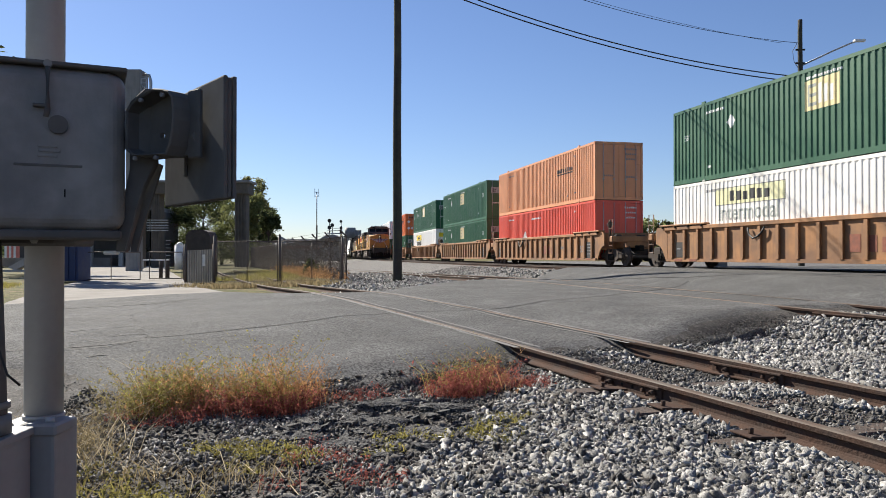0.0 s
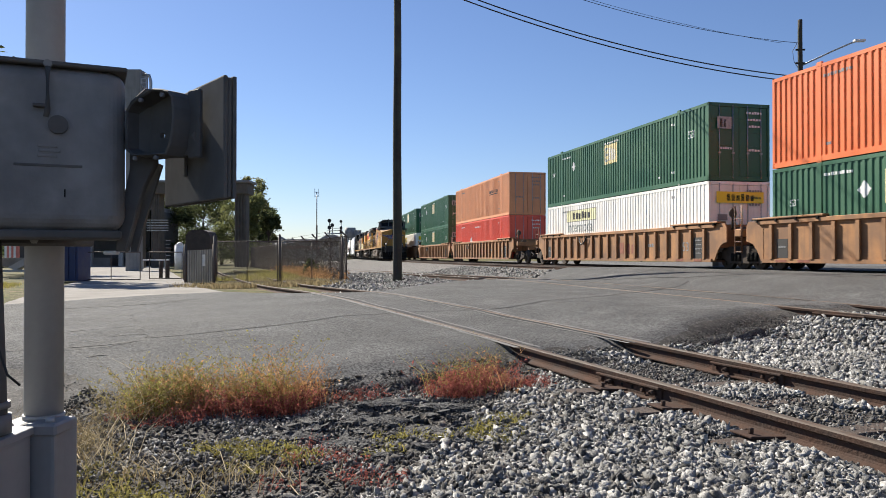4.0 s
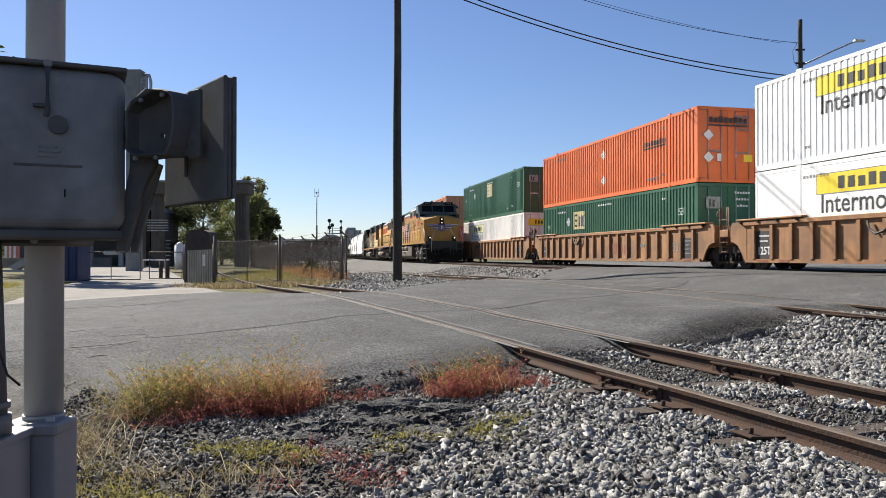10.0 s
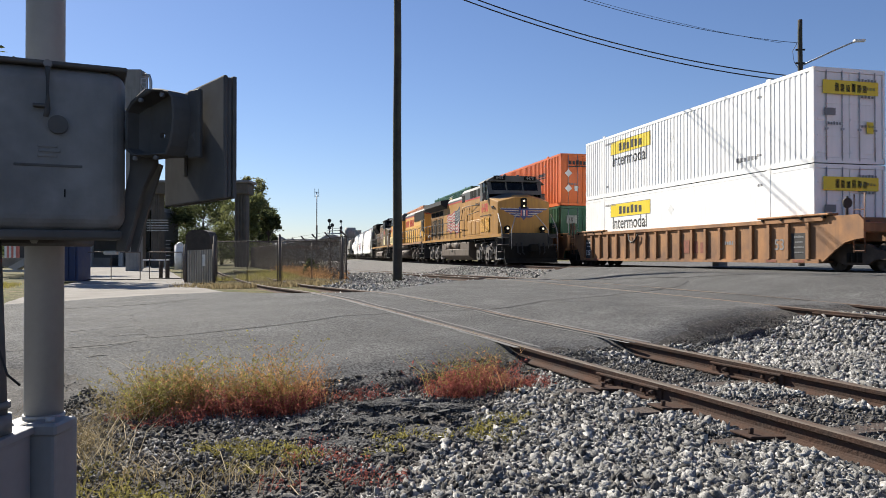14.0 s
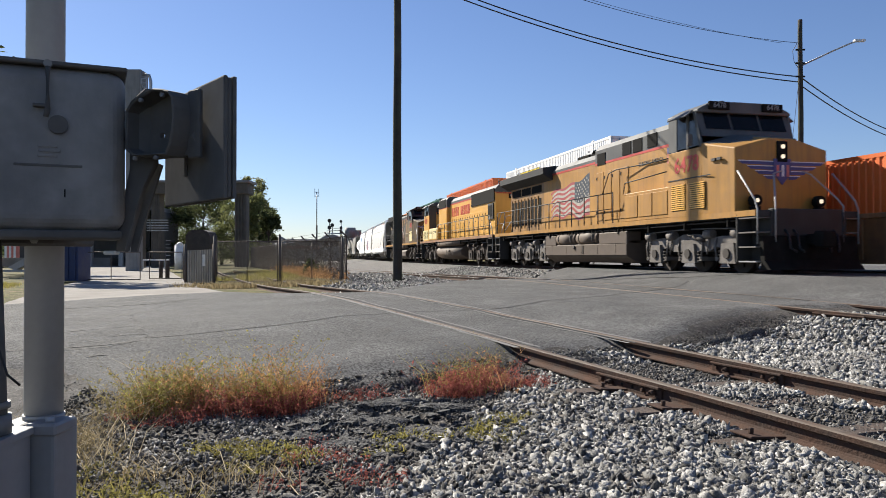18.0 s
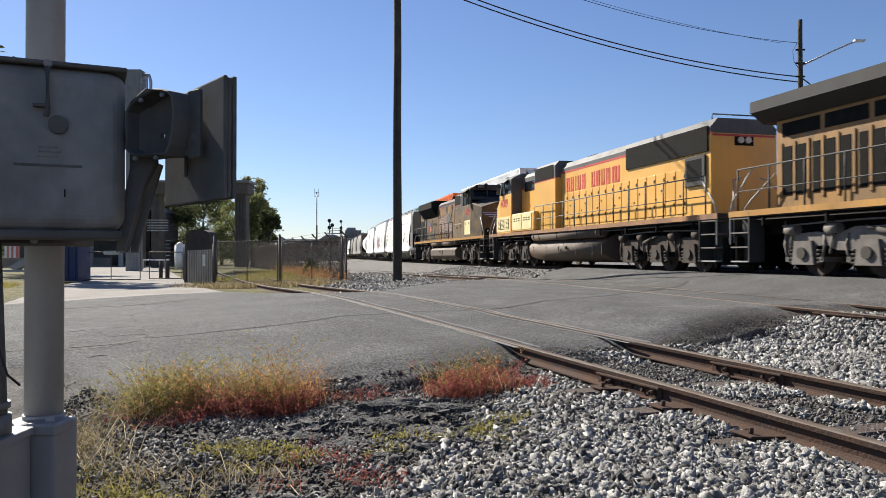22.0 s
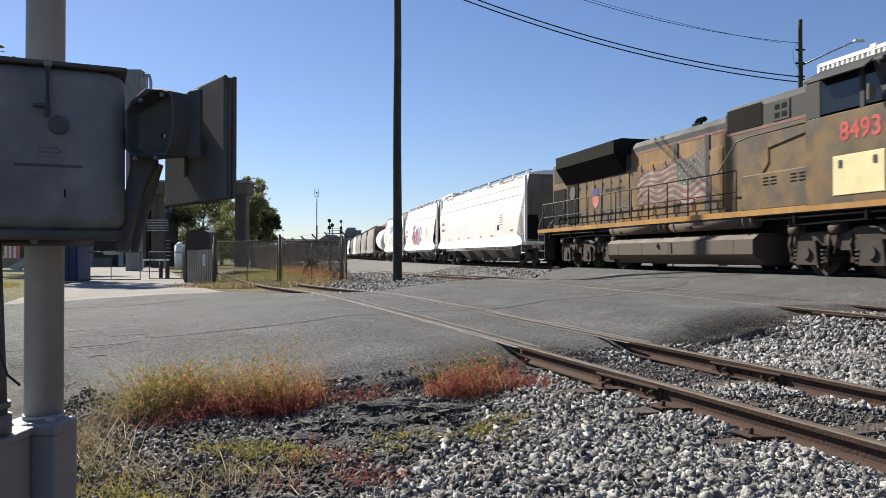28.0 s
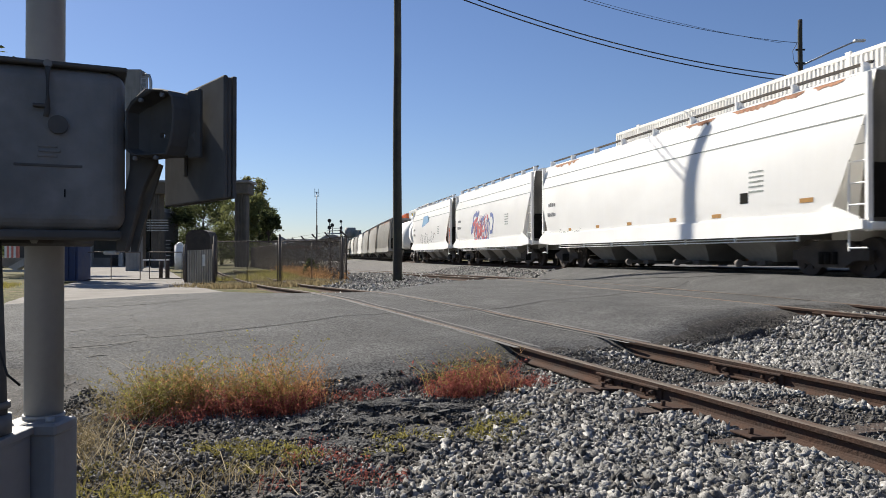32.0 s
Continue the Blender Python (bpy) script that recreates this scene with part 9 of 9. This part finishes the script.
def build_road_marks():
    tar = material("tar_seam", (0.022, 0.021, 0.020), 0.85, var=0.3, scale=8, bump=0.3)
    worn = material("worn_pale_asphalt", (0.165, 0.16, 0.152), 0.9, var=0.2, scale=4, bump=0.4)
    def seam(px, width, mat=tar, label="dark tar seam", name="seam"):
        strip_on_road(name, [sd(*p) for p in px], width, mat, label, ROAD)
    seam(((-3.82, 9.66), (-2.93, 10.07), (-1.82, 10.72), (-0.88, 12.3), (1.6, 13.4), (3.3, 15.0), (6.4, 19.5)), 0.07)
    seam(((-5.29, 8.92), (-4.91, 8.96), (-4.61, 9.01), (-4.19, 9.17), (-3.82, 9.45)), 0.055)
    seam(((-4.54, 8.86), (-4.12, 9.01), (-3.91, 9.35)), 0.035)
    seam(((-5.42, 10.58), (-5.18, 10.81)), 0.16, tar, "dark hollow in the asphalt", "hollow")
    seam(((-5.18, 10.81), (-4.87, 11.02), (-4.58, 11.13)), 0.06)
    seam(((-4.38, 9.86), (-4.22, 9.97), (-3.97, 9.96)), 0.07)
    seam(((-4.02, 8.41), (-3.96, 8.52), (-3.85, 8.54)), 0.06)
    seam(((-4.58, 11.13), (-3.98, 10.06), (-3.82, 9.66)), 0.025, tar, "crumbled crack", "crack")
    seam(((-4.58, 11.13), (-5.0, 12.1), (-5.54, 13.15), (-5.7, 14.0)), 0.025, tar, "crumbled crack", "crack")
    seam(((-8.1, 15.81), (-7.39, 16.16), (-6.47, 16.62), (-6.05, 17.4)), 0.16, tar, "dark joint between asphalt and concrete", "joint")
    for k in range(14):
        x, y = -5.0 + 0.32 * k, 8.7 + 0.75 * ((k * 5) % 4)
        pts = [(x, y)]
        for j in range(5):
            x, y = x + 0.16, y + 0.3 * noise.noise((k * 3.1, j * 1.7, 2)) + 0.03
            pts.append((x, y))
        seam(pts, 0.012 + 0.006 * (k % 3), tar, "fine crack in the asphalt", "crack")
    seam(((1.0, 21.5), (4.0, 22.5), (7.0, 24.0)), 0.07)
    seam(((9.5, 17.0), (6.5, 20.5), (5.0, 23.5)), 0.09)
    seam(((12.5, 19.0), (8.5, 21.0), (4.5, 24.5)), 0.09)
    # flangeways and worn bands beside the embedded rails
    for side in (-0.7525, 0.7525):
        for off, w, mat in ((0.075, 0.08, tar), (-0.10, 0.10, worn), (0.17, 0.07, worn)):
            pts = [at(s, D1(s) + side + (off if side < 0 else -off)) for s in (8.0, 8.6, 10, 12, 14, 16, 18.2)]
            seam(pts, w, mat, "dark flangeway" if mat is tar else "worn pale band", "flangeway" if mat is tar else "worn_band")
        pts = [at(s, D2(s) + side + (0.075 if side < 0 else -0.075)) for s in (11.3, 14, 17, 20, 23)]
        seam(pts, 0.07, tar, "dark flangeway", "flangeway")
        for c in (UP_D, FAR_D):
            pts = [at(s, c + side + (0.085 if side < 0 else -0.085)) for s in (13, 18, 23, 28)]
            seam(pts, 0.09, tar, "dark flangeway", "flangeway")


build_lines()
crossing_signal(13.0, 35.0, 15)
gate_machine()
side_conduit()
build_drive()
build_yard()
build_far()
build_trees()
build_road_marks()
build_chunks()
build_weeds()
build_ballast()


def motions():
    """The two trains: the container train draws away, the locomotives and hoppers come nearer."""
    times = [i * 1.6 for i in range(21)]
    eye = Vector((0, 0, 1.3))
    for ob, track, s, z, half, flip in MOVING:
        rows = []
        for t in times:
            p = far_s(s, t) if track == "far" else near_s(s, t)
            mid = on_track(p + half, FAR_D if track == "far" else UP_D / NEAR_SIZE)
            m = mid @ (pose(half, 0, z, 0, 0, 180) if flip else pose(-half, 0, z))
            if track == "near":
                m.translation = eye + (m.translation - eye) * NEAR_SIZE
            rows.append((t, m))
        if track == "near":
            ob.scale = (NEAR_SIZE, NEAR_SIZE, NEAR_SIZE)
        walk(ob, rows)
    # wheels roll with their cars
    travel = {ob: (track, s, -1 if flip else 1) for ob, track, s, z, half, flip in MOVING}
    for wheel, car, x, r in WHEELS:
        track, s, way = travel[car]
        if track == "far" and not -30 < s < 90 or track == "near" and s > 125:
            continue
        step = (5 if track == "far" else 4 if r > 0.5 else 3) / FPS
        rows = []
        for i in range(int(32.0 / step) + 2):
            t = min(32.0, i * step)
            run = (far_s(s, t) - far_s(s, 0)) if track == "far" else (near_s(s, t) - near_s(s, 0))
            rows.append((t, Matrix.Translation((x, 0, r)) @ Matrix.Rotation(way * run / r, 4, "Y")))
            if t >= 32.0:
                break
        walk(wheel, rows)


motions()
